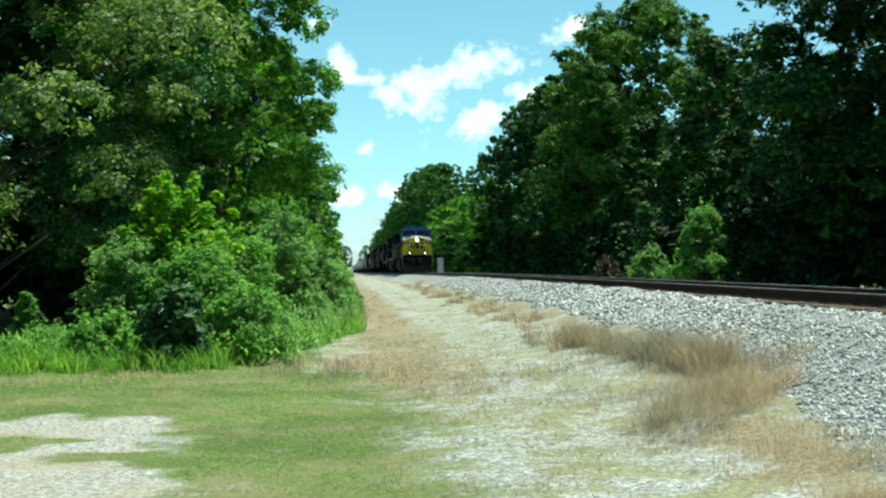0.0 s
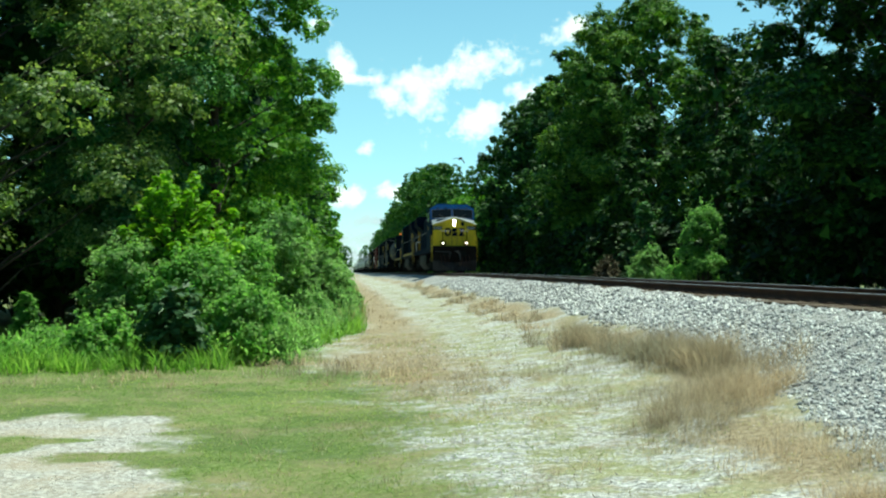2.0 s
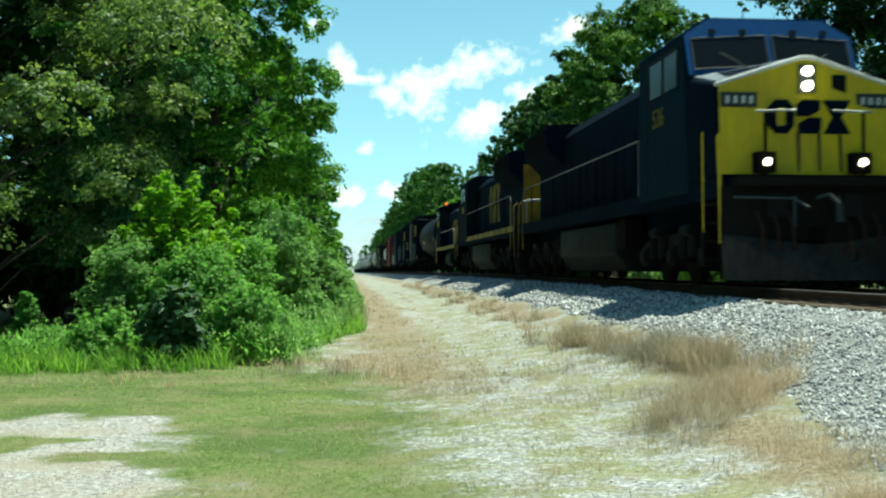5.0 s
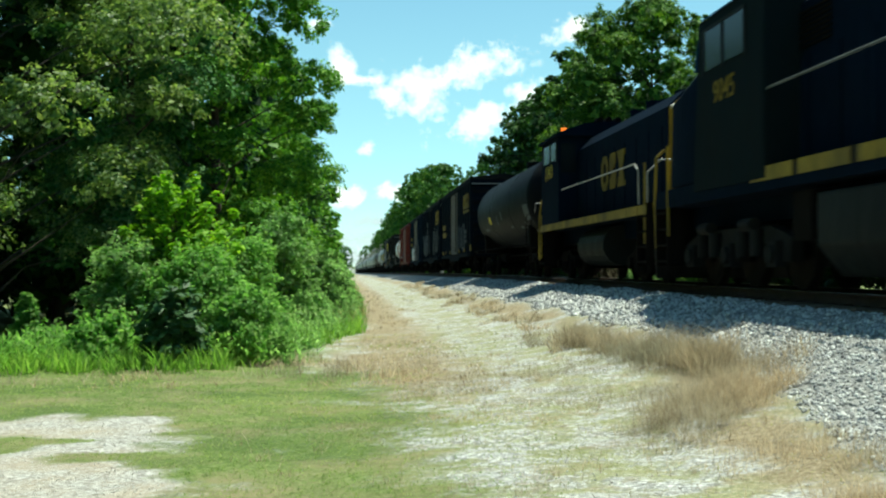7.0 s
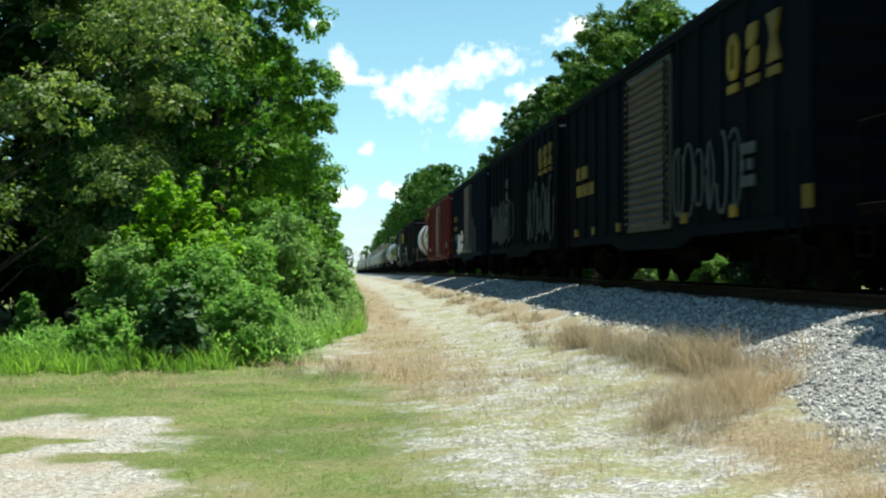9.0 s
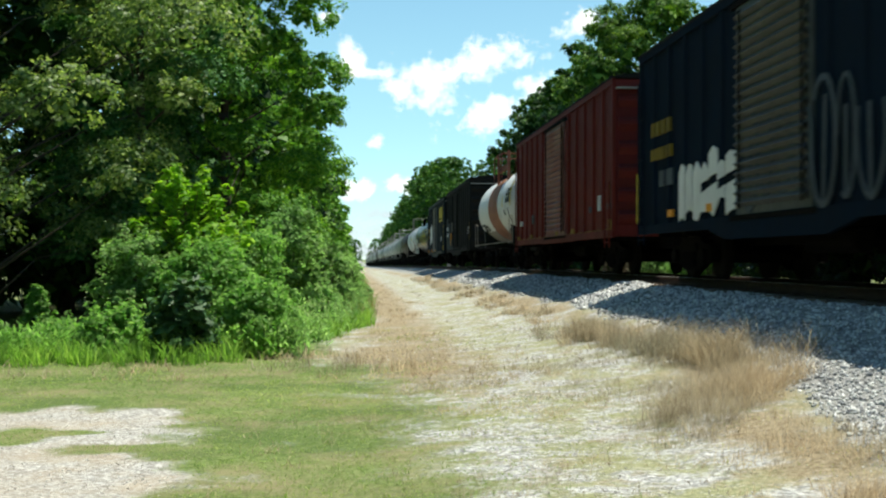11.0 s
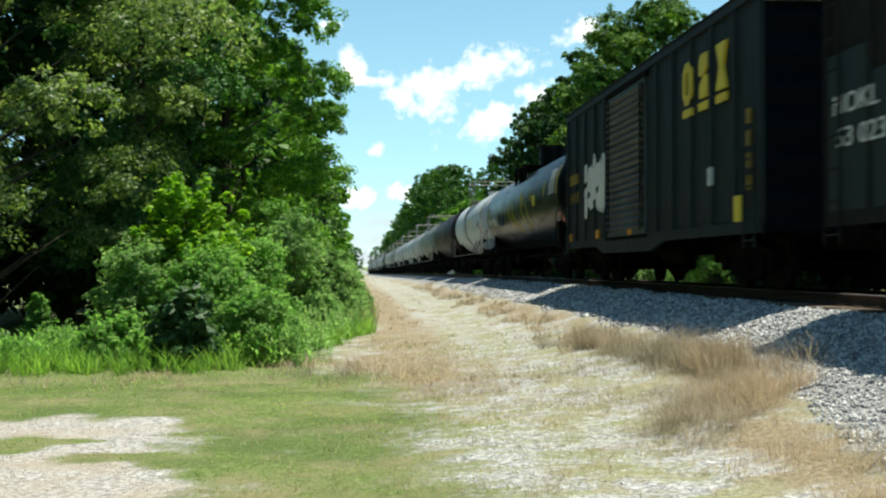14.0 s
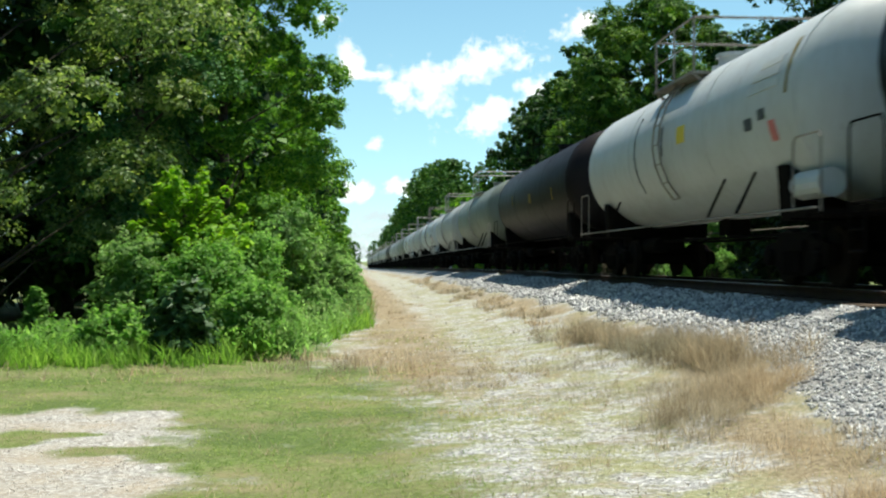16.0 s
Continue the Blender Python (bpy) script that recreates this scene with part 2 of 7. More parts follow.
SILVER = paint("railing_silver", (0.4, 0.4, 0.39), 0.45, 0.4, (0.2, 0.17, 0.14), 0.4)


def glass_dark():
    m, nt, b = nodes_of("cab_glass")
    b.inputs["Base Color"].default_value = (0.006, 0.009, 0.011, 1)
    b.inputs["Roughness"].default_value = 0.2
    b.inputs["Specular IOR Level"].default_value = 0.15
    return m


GLASS = glass_dark()


def stones(name, lo, mid, hi):
    m, nt, b = nodes_of(name)
    isl = nt.nodes.new("ShaderNodeNewGeometry").outputs["Random Per Island"]
    co = nt.nodes.new("ShaderNodeTexCoord").outputs["Object"]
    col = ramp(nt, isl, [(0.0, lo), (0.5, mid), (1.0, hi)])
    fine = noise_tex(nt, co, 40, 5, 0.7)
    col = mix_col(nt, 1.0, col, ramp(nt, fine, [(0.3, (0.7, 0.7, 0.7)), (0.7, (1.1, 1.1, 1.1))]), "MULTIPLY")
    nt.links.new(col, b.inputs["Base Color"])
    b.inputs["Roughness"].default_value = 0.85
    add_bump(nt, b, fine, 0.4, 0.005)
    return m


STONE = stones("ballast_stone", (0.17, 0.175, 0.19), (0.46, 0.465, 0.475), (0.76, 0.76, 0.75))
PEBBLE = stones("path_pebble", (0.42, 0.38, 0.34), (0.54, 0.51, 0.47), (0.72, 0.7, 0.66))


def ground_material():
    """Gravel, dirt, turf and straw, blended by where they lie."""
    m, nt, b = nodes_of("ground_cover")
    co = nt.nodes.new("ShaderNodeTexCoord").outputs["Object"]
    att = nt.nodes.new("ShaderNodeAttribute")
    att.attribute_name = "cover"
    sep = nt.nodes.new("ShaderNodeSeparateColor")
    nt.links.new(att.outputs["Color"], sep.inputs[0])
    green, dry, bal = sep.outputs[0], sep.outputs[1], sep.outputs[2]
    n1 = noise_tex(nt, co, 1.3, 6, 0.65)
    n2 = noise_tex(nt, co, 22, 6, 0.75)
    n3 = noise_tex(nt, co, 90, 3, 0.7)
    vor = nt.nodes.new("ShaderNodeTexVoronoi")
    vor.inputs["Scale"].default_value = 24
    nt.links.new(co, vor.inputs["Vector"])
    peb = nt.nodes.new("ShaderNodeTexVoronoi")
    peb.inputs["Scale"].default_value = 38
    nt.links.new(co, peb.inputs["Vector"])
    grit = nt.nodes.new("ShaderNodeSeparateColor")
    nt.links.new(peb.outputs["Color"], grit.inputs[0])
    gravel = ramp(nt, grit.outputs[0], [(0.0, (0.26, 0.26, 0.26)), (0.35, (0.45, 0.45, 0.45)), (0.75, (0.62, 0.62, 0.62)), (1.0, (0.85, 0.85, 0.85))])
    gravel = mix_col(nt, 1.0, gravel, ramp(nt, n2, [(0.35, (0.6, 0.6, 0.6)), (0.6, (1.2, 1.2, 1.2))]), "MULTIPLY")
    earth = mix_col(nt, ramp(nt, n1, [(0.42, (0.2, 0.2, 0.2)), (0.64, (0.75, 0.75, 0.75))]), gravel, (0.5, 0.415, 0.315))
    turf = ramp(nt, n2, [(0.32, (0.08, 0.125, 0.03)), (0.5, (0.18, 0.25, 0.072)), (0.68, (0.36, 0.4, 0.18))])
    n4 = noise_tex(nt, co, 0.9, 7, 0.72, (0.8, 1.0, 1.0))
    turf = mix_col(nt, ramp(nt, n4, [(0.45, (0, 0, 0)), (0.62, (0.85, 0.85, 0.85))]), turf, (0.33, 0.29, 0.165))
    n5 = noise_tex(nt, co, 0.7, 6, 0.68, (0.7, 1.0, 1.0))
    turf = mix_col(nt, ramp(nt, n5, [(0.45, (0, 0, 0)), (0.6, (0.6, 0.6, 0.6))]), turf, (0.09, 0.15, 0.042))
    moss = ramp(nt, n2, [(0.35, (0.2, 0.215, 0.075)), (0.65, (0.47, 0.47, 0.24))])
    straw = ramp(nt, n2, [(0.35, (0.17, 0.13, 0.08)), (0.5, (0.36, 0.29, 0.19)), (0.68, (0.58, 0.5, 0.37))])
    rock = ramp(nt, vor.outputs["Distance"], [(0.05, (0.5, 0.5, 0.48)), (0.45, (0.4, 0.4, 0.4)), (0.75, (0.2, 0.2, 0.2))])

    spots = noise_tex(nt, co, 1.9, 8, 0.78, (0.7, 1.0, 1.0))

    def soft(sock):
        a = nt.nodes.new("ShaderNodeMath")
        a.operation = "ADD"
        nt.links.new(sock, a.inputs[0])
        s = nt.nodes.new("ShaderNodeMath")
        s.operation = "MULTIPLY_ADD"
        nt.links.new(n2, s.inputs[0])
        s.inputs[1].default_value = 0.9
        s.inputs[2].default_value = -0.45
        nt.links.new(s.outputs[0], a.inputs[1])
        w = nt.nodes.new("ShaderNodeMath")
        w.operation = "MULTIPLY_ADD"
        nt.links.new(spots, w.inputs[0])
        w.inputs[1].default_value = 1.8
        nt.links.new(a.outputs[0], w.inputs[2])
        h = nt.nodes.new("ShaderNodeMath")
        h.operation = "MULTIPLY"
        nt.links.new(w.outputs[0], h.inputs[0])
        h.inputs[1].default_value = 0.4
        return ramp(nt, h.outputs[0], [(0.46, (0, 0, 0)), (0.68, (1, 1, 1))])

    gravel = mix_col(nt, ramp(nt, spots, [(0.46, (0, 0, 0)), (0.56, (0.85, 0.85, 0.85))]), gravel, moss)
    tufts = noise_tex(nt, co, 2.6, 8, 0.8, (0.75, 1.0, 1.0))
    gravel = mix_col(nt, ramp(nt, tufts, [(0.52, (0, 0, 0)), (0.62, (0.75, 0.75, 0.75))]), gravel, straw)
    c = mix_col(nt, soft(dry), gravel, straw)
    c = mix_col(nt, soft(att.outputs["Alpha"]), c, earth)
    c = mix_col(nt, soft(green), c, turf)
    c = mix_col(nt, bal, c, rock)
    c = mix_col(nt, 1.0, c, (0.79, 0.79, 0.79), "MULTIPLY")
    nt.links.new(c, b.inputs["Base Color"])
    b.inputs["Roughness"].default_value = 0.95
    b.inputs["Specular IOR Level"].default_value = 0.2
    mixh = nt.nodes.new("ShaderNodeMath")
    mixh.operation = "ADD"
    nt.links.new(n2, mixh.inputs[0])
    nt.links.new(n3, mixh.inputs[1])
    add_bump(nt, b, mixh.outputs[0], 0.6, 0.03)
    return m


GROUND = ground_material()


# ---- shapes ----
def part(name, bm, material, parent=None, label="", smooth=False):
    """A bmesh as one mesh object under a thing or a part."""
    me = bpy.data.meshes.new(name)
    bm.normal_update()
    bm.to_mesh(me)
    bm.free()
    me.materials.append(material)
    if smooth:
        me.polygons.foreach_set("use_smooth", [True] * len(me.polygons))
    ob = new(name, me)
    ob.parent = parent
    if label:
        tagged(ob, label)
    return ob


def shared(name, me, parent, m=None):
    """Another object on a mesh that is already made."""
    ob = new(name, me)
    ob.parent = parent
    if m is not None:
        ob.matrix_basis = m
    return ob


def box(bm, x0, x1, y0, y1, z0, z1):
    v = [bm.verts.new(p) for p in ((x0, y0, z0), (x1, y0, z0), (x1, y1, z0), (x0, y1, z0), (x0, y0, z1), (x1, y0, z1), (x1, y1, z1), (x0, y1, z1))]
    for f in ((3, 2, 1, 0), (4, 5, 6, 7), (0, 1, 5, 4), (1, 2, 6, 5), (2, 3, 7, 6), (3, 0, 4, 7)):
        bm.faces.new([v[i] for i in f])
    return v


def bar(bm, a, b, r, n=6):
    """A round bar from a to b."""
    a, b = Vector(a), Vector(b)
    m = Matrix.Translation((a + b) / 2) @ (b - a).to_track_quat("Z", "Y").to_matrix().to_4x4()
    bmesh.ops.create_cone(bm, cap_ends=True, segments=n, radius1=r, radius2=r, depth=(b - a).length, matrix=m)


def pipe(bm, pts, r, n=6):
    for a, b in zip(pts, pts[1:]):
        bar(bm, a, b, r, n)


def prism(bm, pts, axis, lo, hi):
    """A solid with the outline pts, drawn out along one axis (0 x, 1 y, 2 z)."""
    def at(p, h):
        q = list(p)
        q.insert(axis, h)
        return bm.verts.new(q)
    a = [at(p, lo) for p in pts]
    b = [at(p, hi) for p in pts]
    n = len(pts)
    bm.faces.new(a[::-1])
    bm.faces.new(b)
    for i in range(n):
        bm.faces.new((a[i], a[(i + 1) % n], b[(i + 1) % n], b[i]))
    bmesh.ops.recalc_face_normals(bm, faces=bm.faces)


def bevel(bm, w, seg=2):
    bmesh.ops.bevel(bm, geom=list(bm.edges), offset=w, segments=seg, profile=0.6, affect="EDGES", clamp_overlap=True)


def disc(bm, c, axis, r, depth, n=20):
    m = Matrix.Translation(c) @ Vector(axis).to_track_quat("Z", "Y").to_matrix().to_4x4()
    bmesh.ops.create_cone(bm, cap_ends=True, segments=n, radius1=r, radius2=r, depth=depth, matrix=m)


def raw_mesh(name, verts, faces, material):
    """A mesh from arrays, all faces with the same number of corners."""
    verts = np.asarray(verts, dtype=np.float32)
    faces = np.asarray(faces, dtype=np.int32)
    k = faces.shape[1]
    me = bpy.data.meshes.new(name)
    me.vertices.add(len(verts))
    me.vertices.foreach_set("co", verts.ravel())
    me.loops.add(faces.size)
    me.loops.foreach_set("vertex_index", faces.ravel())
    me.polygons.add(len(faces))
    me.polygons.foreach_set("loop_start", np.arange(0, faces.size, k, dtype=np.int32))
    me.update(calc_edges=True)
    me.materials.append(material)
    return me


def unit(a):
    return a / np.maximum(np.linalg.norm(a, axis=-1, keepdims=True), 1e-9)


def leaf_arrays(rng, centre, size, out, droop=0.2, up=0.5, wide=0.34, simple=False):
    """Pointed, slightly folded leaves about the given places; simple ones have three corners."""
    n = len(centre)
    nor = unit(out * 1.0 + rng.normal(size=(n, 3)) * 0.45 + np.array([0, 0, up]))
    way = unit(np.cross(nor, rng.normal(size=(n, 3))))
    way[:, 2] -= droop
    way = unit(way)
    side = unit(np.cross(nor, way))
    s = size[:, None]
    if simple:
        v = np.stack([centre - way * s * 0.45 - side * s * wide, centre - way * s * 0.35 + side * s * wide * 1.15, centre + way * s * 0.62 + nor * s * 0.06], 1)
        return v.reshape(-1, 3), np.arange(n * 3).reshape(n, 3)
    v = np.empty((n, 4, 3))
    v[:, 0] = centre - way * s * 0.5
    v[:, 1] = centre + side * s * wide + nor * s * 0.08
    v[:, 2] = centre + way * s * 0.55
    v[:, 3] = centre - side * s * wide + nor * s * 0.08
    f = np.arange(n * 4).reshape(n, 4)
    return v.reshape(-1, 3), f


def dip(y):
    """The line falls away gently in the distance."""
    y = np.maximum(y, 0)
    return np.where(y < 92, 4.1e-5 * y * y, 0.347 + 0.0075 * (y - 92))


PROFILE_X = (-200, -14, -3, 0.0, 2.2, 3.9, 5.85, 6.1, 8.7, 8.95, 11.0, 14, 200)
PROFILE_Z = (0.0, 0.0, 0.0, 0.0, 0.1, 0.33, 0.9, 0.94, 0.94, 0.9, 0.25, 0.2, 0.2)


def ground_z(x, y):
    return np.interp(x, PROFILE_X, PROFILE_Z) - dip(y)


def wob(x, y, s, seed):
    """Smooth pseudo-random field between about -1 and 1."""
    k = np.random.RandomState(seed).uniform(-1, 1, (6, 3))
    r = 0
    for i, (a, b, c) in enumerate(k):
        q = s * (0.7 + 0.5 * i)
        r = r + np.sin(x * q * (a + 0.3) + y * q * (b - 0.2) + c * 9) / (1 + 0.5 * i)
    return r / 2.2


def cover(x, y):
    """How green, how dry, how much ballast the ground is at a place."""
    w1, w2, w3 = wob(x, y, 2.1, 3), wob(x, y, 4.5, 5), wob(x, y, 1.1, 8)
    edge = np.interp(y, (0, 6.5, 7.5, 9, 11.5, 13, 25, 90), (3.0, 3.15, 3.35, 3.55, 4.15, 4.35, 4.5, 4.5)) + 0.16 * w2
    bal = np.clip((x - edge) / 0.25, 0, 1) * np.clip((11.3 - x) / 0.3, 0, 1)
    sm = lambda a: np.clip(a, 0, 1)
    # turf on the left, thinning towards the path
    green = sm(0.92 - 0.56 * (x + 0.05 + 0.6 * w1)) * sm((17.5 + 5.5 * sm(-(x + 0.5)) - y) / 2.5 + 0.2 * w2)
    green = np.where(y > 16, np.maximum(green, sm((-(x - 0.05 - 0.007 * y) - 0.2 + 0.2 * w2) * 1.2)), green)
    dirt = sm((11.85 + 0.35 * w2 - y) * 1.8) * sm((y - 5.0 + w1) / 2) * sm((-0.98 + 0.3 * w1 + 0.3 * w2 - x - 0.24 * (y - 9)) * 2.2)
    for ix, iy, rx, ry in ((-1.8, 9.0, 0.42, 0.22), (-2.85, 9.7, 0.3, 0.4), (-1.35, 8.7, 0.26, 0.18), (-3.3, 7.6, 0.45, 0.2), (-2.35, 9.9, 0.2, 0.12)):
        dirt = dirt * (1 - sm(3.2 * np.exp(-((x - ix) / rx) ** 2 - ((y - iy) / ry) ** 2) + 0.15 * w2 - 0.2))
    green = green * (1 - dirt)
    dry = sm(np.exp(-((x - 0.9 - 0.006 * y + 0.2 * w1) / 1.1) ** 2) * sm((y - 11) / 4) + 0.25 * w1)
    band = np.exp(-((x - np.interp(y, (5, 8, 10.5, 13, 25, 60), (2.8, 3.0, 3.5, 4.2, 4.1, 4.1))) / 0.5) ** 2)
    dry = sm(np.maximum(dry, band * sm(0.75 + 0.6 * w1)) + 0.1 * w2) * (1 - dirt)
    pale = np.exp(-((x - 1.6 + 0.25 * w1) / 0.9) ** 2) * sm((12 - y) / 3) + np.exp(-((x - 2.3 + 0.2 * w1) / 0.75) ** 2) * sm((y - 10) / 3) * 0.7
    dry = dry * sm(1 - 0.75 * pale)
    green = sm(green * sm(1 - 0.5 * pale) + 0.35 * np.maximum(w1, 0) * sm(1.6 - abs(x - 1.6)) * sm((14 - y) / 3))
    woods = np.maximum(sm((-4.5 - x) / 1.5), sm((x - 11.3) / 1.0))
    far = sm((y - 16) / 6) * sm((-1.5 - x) / 1.0)
    green = np.maximum(green, np.maximum(woods * sm((y - 12) / 3 + (x > 0) * 2), far))
    return sm(green), sm(dry), sm(bal), sm(dirt)


# ---- ground and track ----
def make_ground():
    xs = np.concatenate([[-2500, -900, -300, -120, -60, -35, -22, -15], np.arange(-10, 12.01, 0.14), [14, 18, 25, 40, 70, 130, 300, 900, 2500]])
    ys = np.concatenate([[-600, -250, -120, -60, -30, -12, 0, 3], np.arange(5, 26, 0.16), np.arange(26, 60, 0.6), np.arange(60, 140, 3), [150, 175, 210, 260, 330, 430, 560, 800, 1500, 3000]])
    gx, gy = np.meshgrid(xs, ys)
    gz = ground_z(gx, gy)
    near = (gx > -10) & (gx < 12) & (gy < 60)
    rough = 0.018 * wob(gx, gy, 9, 1) + 0.03 * wob(gx, gy, 2.3, 2)
    gz = gz + np.where(near, rough * np.where((gx > 5.6) & (gx < 9.2), 0.25, 1.0), 0)
    gz = np.where(gy > 600, gz[ys.tolist().index(560)][None, :].mean() - 1.0, gz)
    nx, ny = len(xs), len(ys)
    idx = np.arange(nx * ny).reshape(ny, nx)
    faces = np.stack([idx[:-1, :-1], idx[:-1, 1:], idx[1:, 1:], idx[1:, :-1]], -1).reshape(-1, 4)
    me = raw_mesh("ground", np.stack([gx, gy, gz], -1).reshape(-1, 3), faces, GROUND)
    g, d, b, e = cover(gx.ravel(), gy.ravel())
    att = me.color_attributes.new("cover", "FLOAT_COLOR", "POINT")
    att.data.foreach_set("color", np.stack([g, d, b, e], -1).astype(np.float32).ravel())
    me.polygons.foreach_set("use_smooth", [True] * len(me.polygons))
    tagged(new("ground", me), "grassy, gravelly ground rising to the railway bed", "ground", kind="structure")


def make_stones(name, label, n, region, size, material, seed, keep):
    """Loose broken stones, sunk a little into the ground."""
    rng = np.random.RandomState(seed)
    x0, x1, y0, y1 = region
    # denser near the camera
    y = y0 * (y1 / y0) ** rng.rand(n)
    x = rng.uniform(x0, x1, n)
    ok = rng.rand(n) < keep(x, y)
    x, y = x[ok], y[ok]
    n = len(x)
    s = size * rng.uniform(0.55, 1.35, n) * np.clip(y / 14, 0.75, 1.5)
    z = ground_z(x, y) + 0.018 * wob(x, y, 9, 1) + 0.03 * wob(x, y, 2.3, 2) + s * 0.12
    base = np.array([(1, 0, 0), (0, 1, 0), (-1, 0, 0), (0, -1, 0), (0.15, 0.1, 0.8), (-0.1, 0.2, -0.7), (0.5, 0.55, 0.5), (-0.55, -0.45, 0.45)], float)
    tri = np.array([(0, 6, 4), (6, 1, 4), (1, 2, 4), (2, 7, 4), (7, 3, 4), (3, 0, 4), (0, 1, 6), (2, 3, 7), (1, 0, 5), (2, 1, 5), (3, 2, 5), (0, 3, 5)])
    v = base[None] * (1 + rng.uniform(-0.35, 0.35, (n, 8, 3)))
    v = v * (s[:, None] * rng.uniform(0.7, 1.25, (n, 3)))[:, None, :]
    q = unit(rng.normal(size=(n, 4)))
    w, a, b, c = q.T
    rot = np.stack([np.stack([1 - 2 * (b * b + c * c), 2 * (a * b - c * w), 2 * (a * c + b * w)], -1),
                    np.stack([2 * (a * b + c * w), 1 - 2 * (a * a + c * c), 2 * (b * c - a * w)], -1),
                    np.stack([2 * (a * c - b * w), 2 * (b * c + a * w), 1 - 2 * (a * a + b * b)], -1)], -2)
    v = np.einsum("nij,nkj->nki", rot, v) * 0.5 + np.stack([x, y, z], -1)[:, None]
    f = (tri[None] + 8 * np.arange(n)[:, None, None]).reshape(-1, 3)
    tagged(new(name, raw_mesh(name, v.reshape(-1, 3), f, material)), label, "stones", kind="stuff")


def make_track():
    track = tagged(new("railway_track"), "single railway track of rusty rails on timber ties", "railway track", kind="structure")
    ys = np.concatenate([np.arange(-60, 160, 4.0), np.arange(160, 900, 20.0)])
    outline = [(-0.07, 0), (-0.07, 0.012), (-0.012, 0.035), (-0.012, 0.115), (-0.036, 0.125), (-0.036, 0.155), (0.036, 0.155), (0.036, 0.125), (0.012, 0.115), (0.012, 0.035), (0.07, 0.012), (0.07, 0)]
    k = len(outline)
    for side in (-1, 1):
        cx = TRACK_X + side * 0.755
        v = np.array([(cx + a, y, RAIL - 0.16 + b - dip(y)) for y in ys for a, b in outline])
        f = np.array([(i * k + j, i * k + (j + 1) % k, (i + 1) * k + (j + 1) % k, (i + 1) * k + j) for i in range(len(ys) - 1) for j in range(k)])
        me = raw_mesh("rail", v, f[:, ::-1], RAIL_SIDE)
        rail = new("rail", me)
        rail.parent = track
        tagged(rail, "rusty steel rail with a polished head")
        v = np.array([(cx + a, y, RAIL - 0.004 + b - dip(y)) for y in ys for a, b in ((-0.032, 0), (-0.03, 0.005), (0.03, 0.005), (0.032, 0))])
        f = np.array([(i * 4 + j, i * 4 + j + 1, i * 4 + j + 5, i * 4 + j + 4) for i in range(len(ys) - 1) for j in range(3)])
        head = new("rail_head", raw_mesh("rail_head", v, f[:, ::-1], RAIL_TOP))
        head.parent = rail
    rng = random.Random(4)
    bm = bmesh.new()
    box(bm, -1.3, 1.3, -0.115, 0.115, -0.17, 0)
    bevel(bm, 0.012, 1)
    first = part("tie", bm, TIE_WOOD, track)
    first.matrix_basis = pose(TRACK_X, 8.0, RAIL - 0.155)
    for i in range(1, 230):
        y = 8 + i * 0.52 + rng.uniform(-0.03, 0.03)
        shared("tie", first.data, track, pose(TRACK_X + rng.uniform(-0.06, 0.06), y, RAIL - 0.155 - float(dip(y)) + rng.uniform(-0.012, 0.0), 0, 0, rng.uniform(-1.2, 1.2)))
    bm = bmesh.new()
    for y in list(np.arange(-58, 7.6, 0.52)) + list(np.arange(128, 420, 0.52)):
        z = RAIL - 0.155 - float(dip(y))
        box(bm, TRACK_X - 1.3, TRACK_X + 1.3, y - 0.115, y + 0.115, z - 0.17, z)
    rest = part("far_ties", bm, TIE_WOOD, track)
    tagged(rest, kind="stuff")
    bm = bmesh.new()
    for i in range(60):
        y = 8 + i * 0.52
        for side in (-1, 1):
            cx = TRACK_X + side * 0.755
            box(bm, cx - 0.17, cx + 0.17, y - 0.09, y + 0.09, RAIL - 0.157 - float(dip(y)), RAIL - 0.14 - float(dip(y)))
    part("tie_plates", bm, RAIL_SIDE, track)


def make_cabinet(x, y):
    """A steel case for signal relays, on short legs of a concrete foot."""
    case = tagged(new("relay_cabinet"), "pale grey steel signal cabinet beside the track", "cabinet")
    z = float(ground_z(x, y))
    bm = bmesh.new()
    box(bm, -0.34, 0.34, -0.3, 0.3, -0.1, 0.12)
    bevel(bm, 0.02, 1)
    part("footing", bm, PEBBLE, case, "concrete footing")
    bm = bmesh.new()
    box(bm, -0.27, 0.27, -0.24, 0.24, 0.12, 1.82)
    bevel(bm, 0.015, 1)
    part("body", bm, CABINET_GREY, case)
    bm = bmesh.new()
    prism(bm, [(-0.31, 1.82), (0.31, 1.82), (0.31, 1.85), (0, 1.92), (-0.31, 1.85)], 1, -0.28, 0.28)
    part("roof", bm, CABINET_GREY, case)
    bm = bmesh.new()
    box(bm, -0.23, 0.23, -0.26, -0.24, 0.2, 1.76)
    door = part("door", bm, CABINET_GREY, case)
    bm = bmesh.new()
    bar(bm, (0.17, -0.28, 0.9), (0.17, -0.28, 1.1), 0.015, 6)
    part("handle", bm, STEEL_DARK, door)
    case.location = (x, y, z)


make_ground()
make_track()
make_cabinet(9.6, 112.0)


# ---- trees ----
def limb(bm, a, b, r0, r1, n=7):
    a, b = Vector(a), Vector(b)
    m = Matrix.Translation((a + b) / 2) @ (b - a).to_track_quat("Z", "Y").to_matrix().to_4x4()
    bmesh.ops.create_cone(bm, cap_ends=True, segments=n, radius1=r0, radius2=r1, depth=(b - a).length, matrix=m)


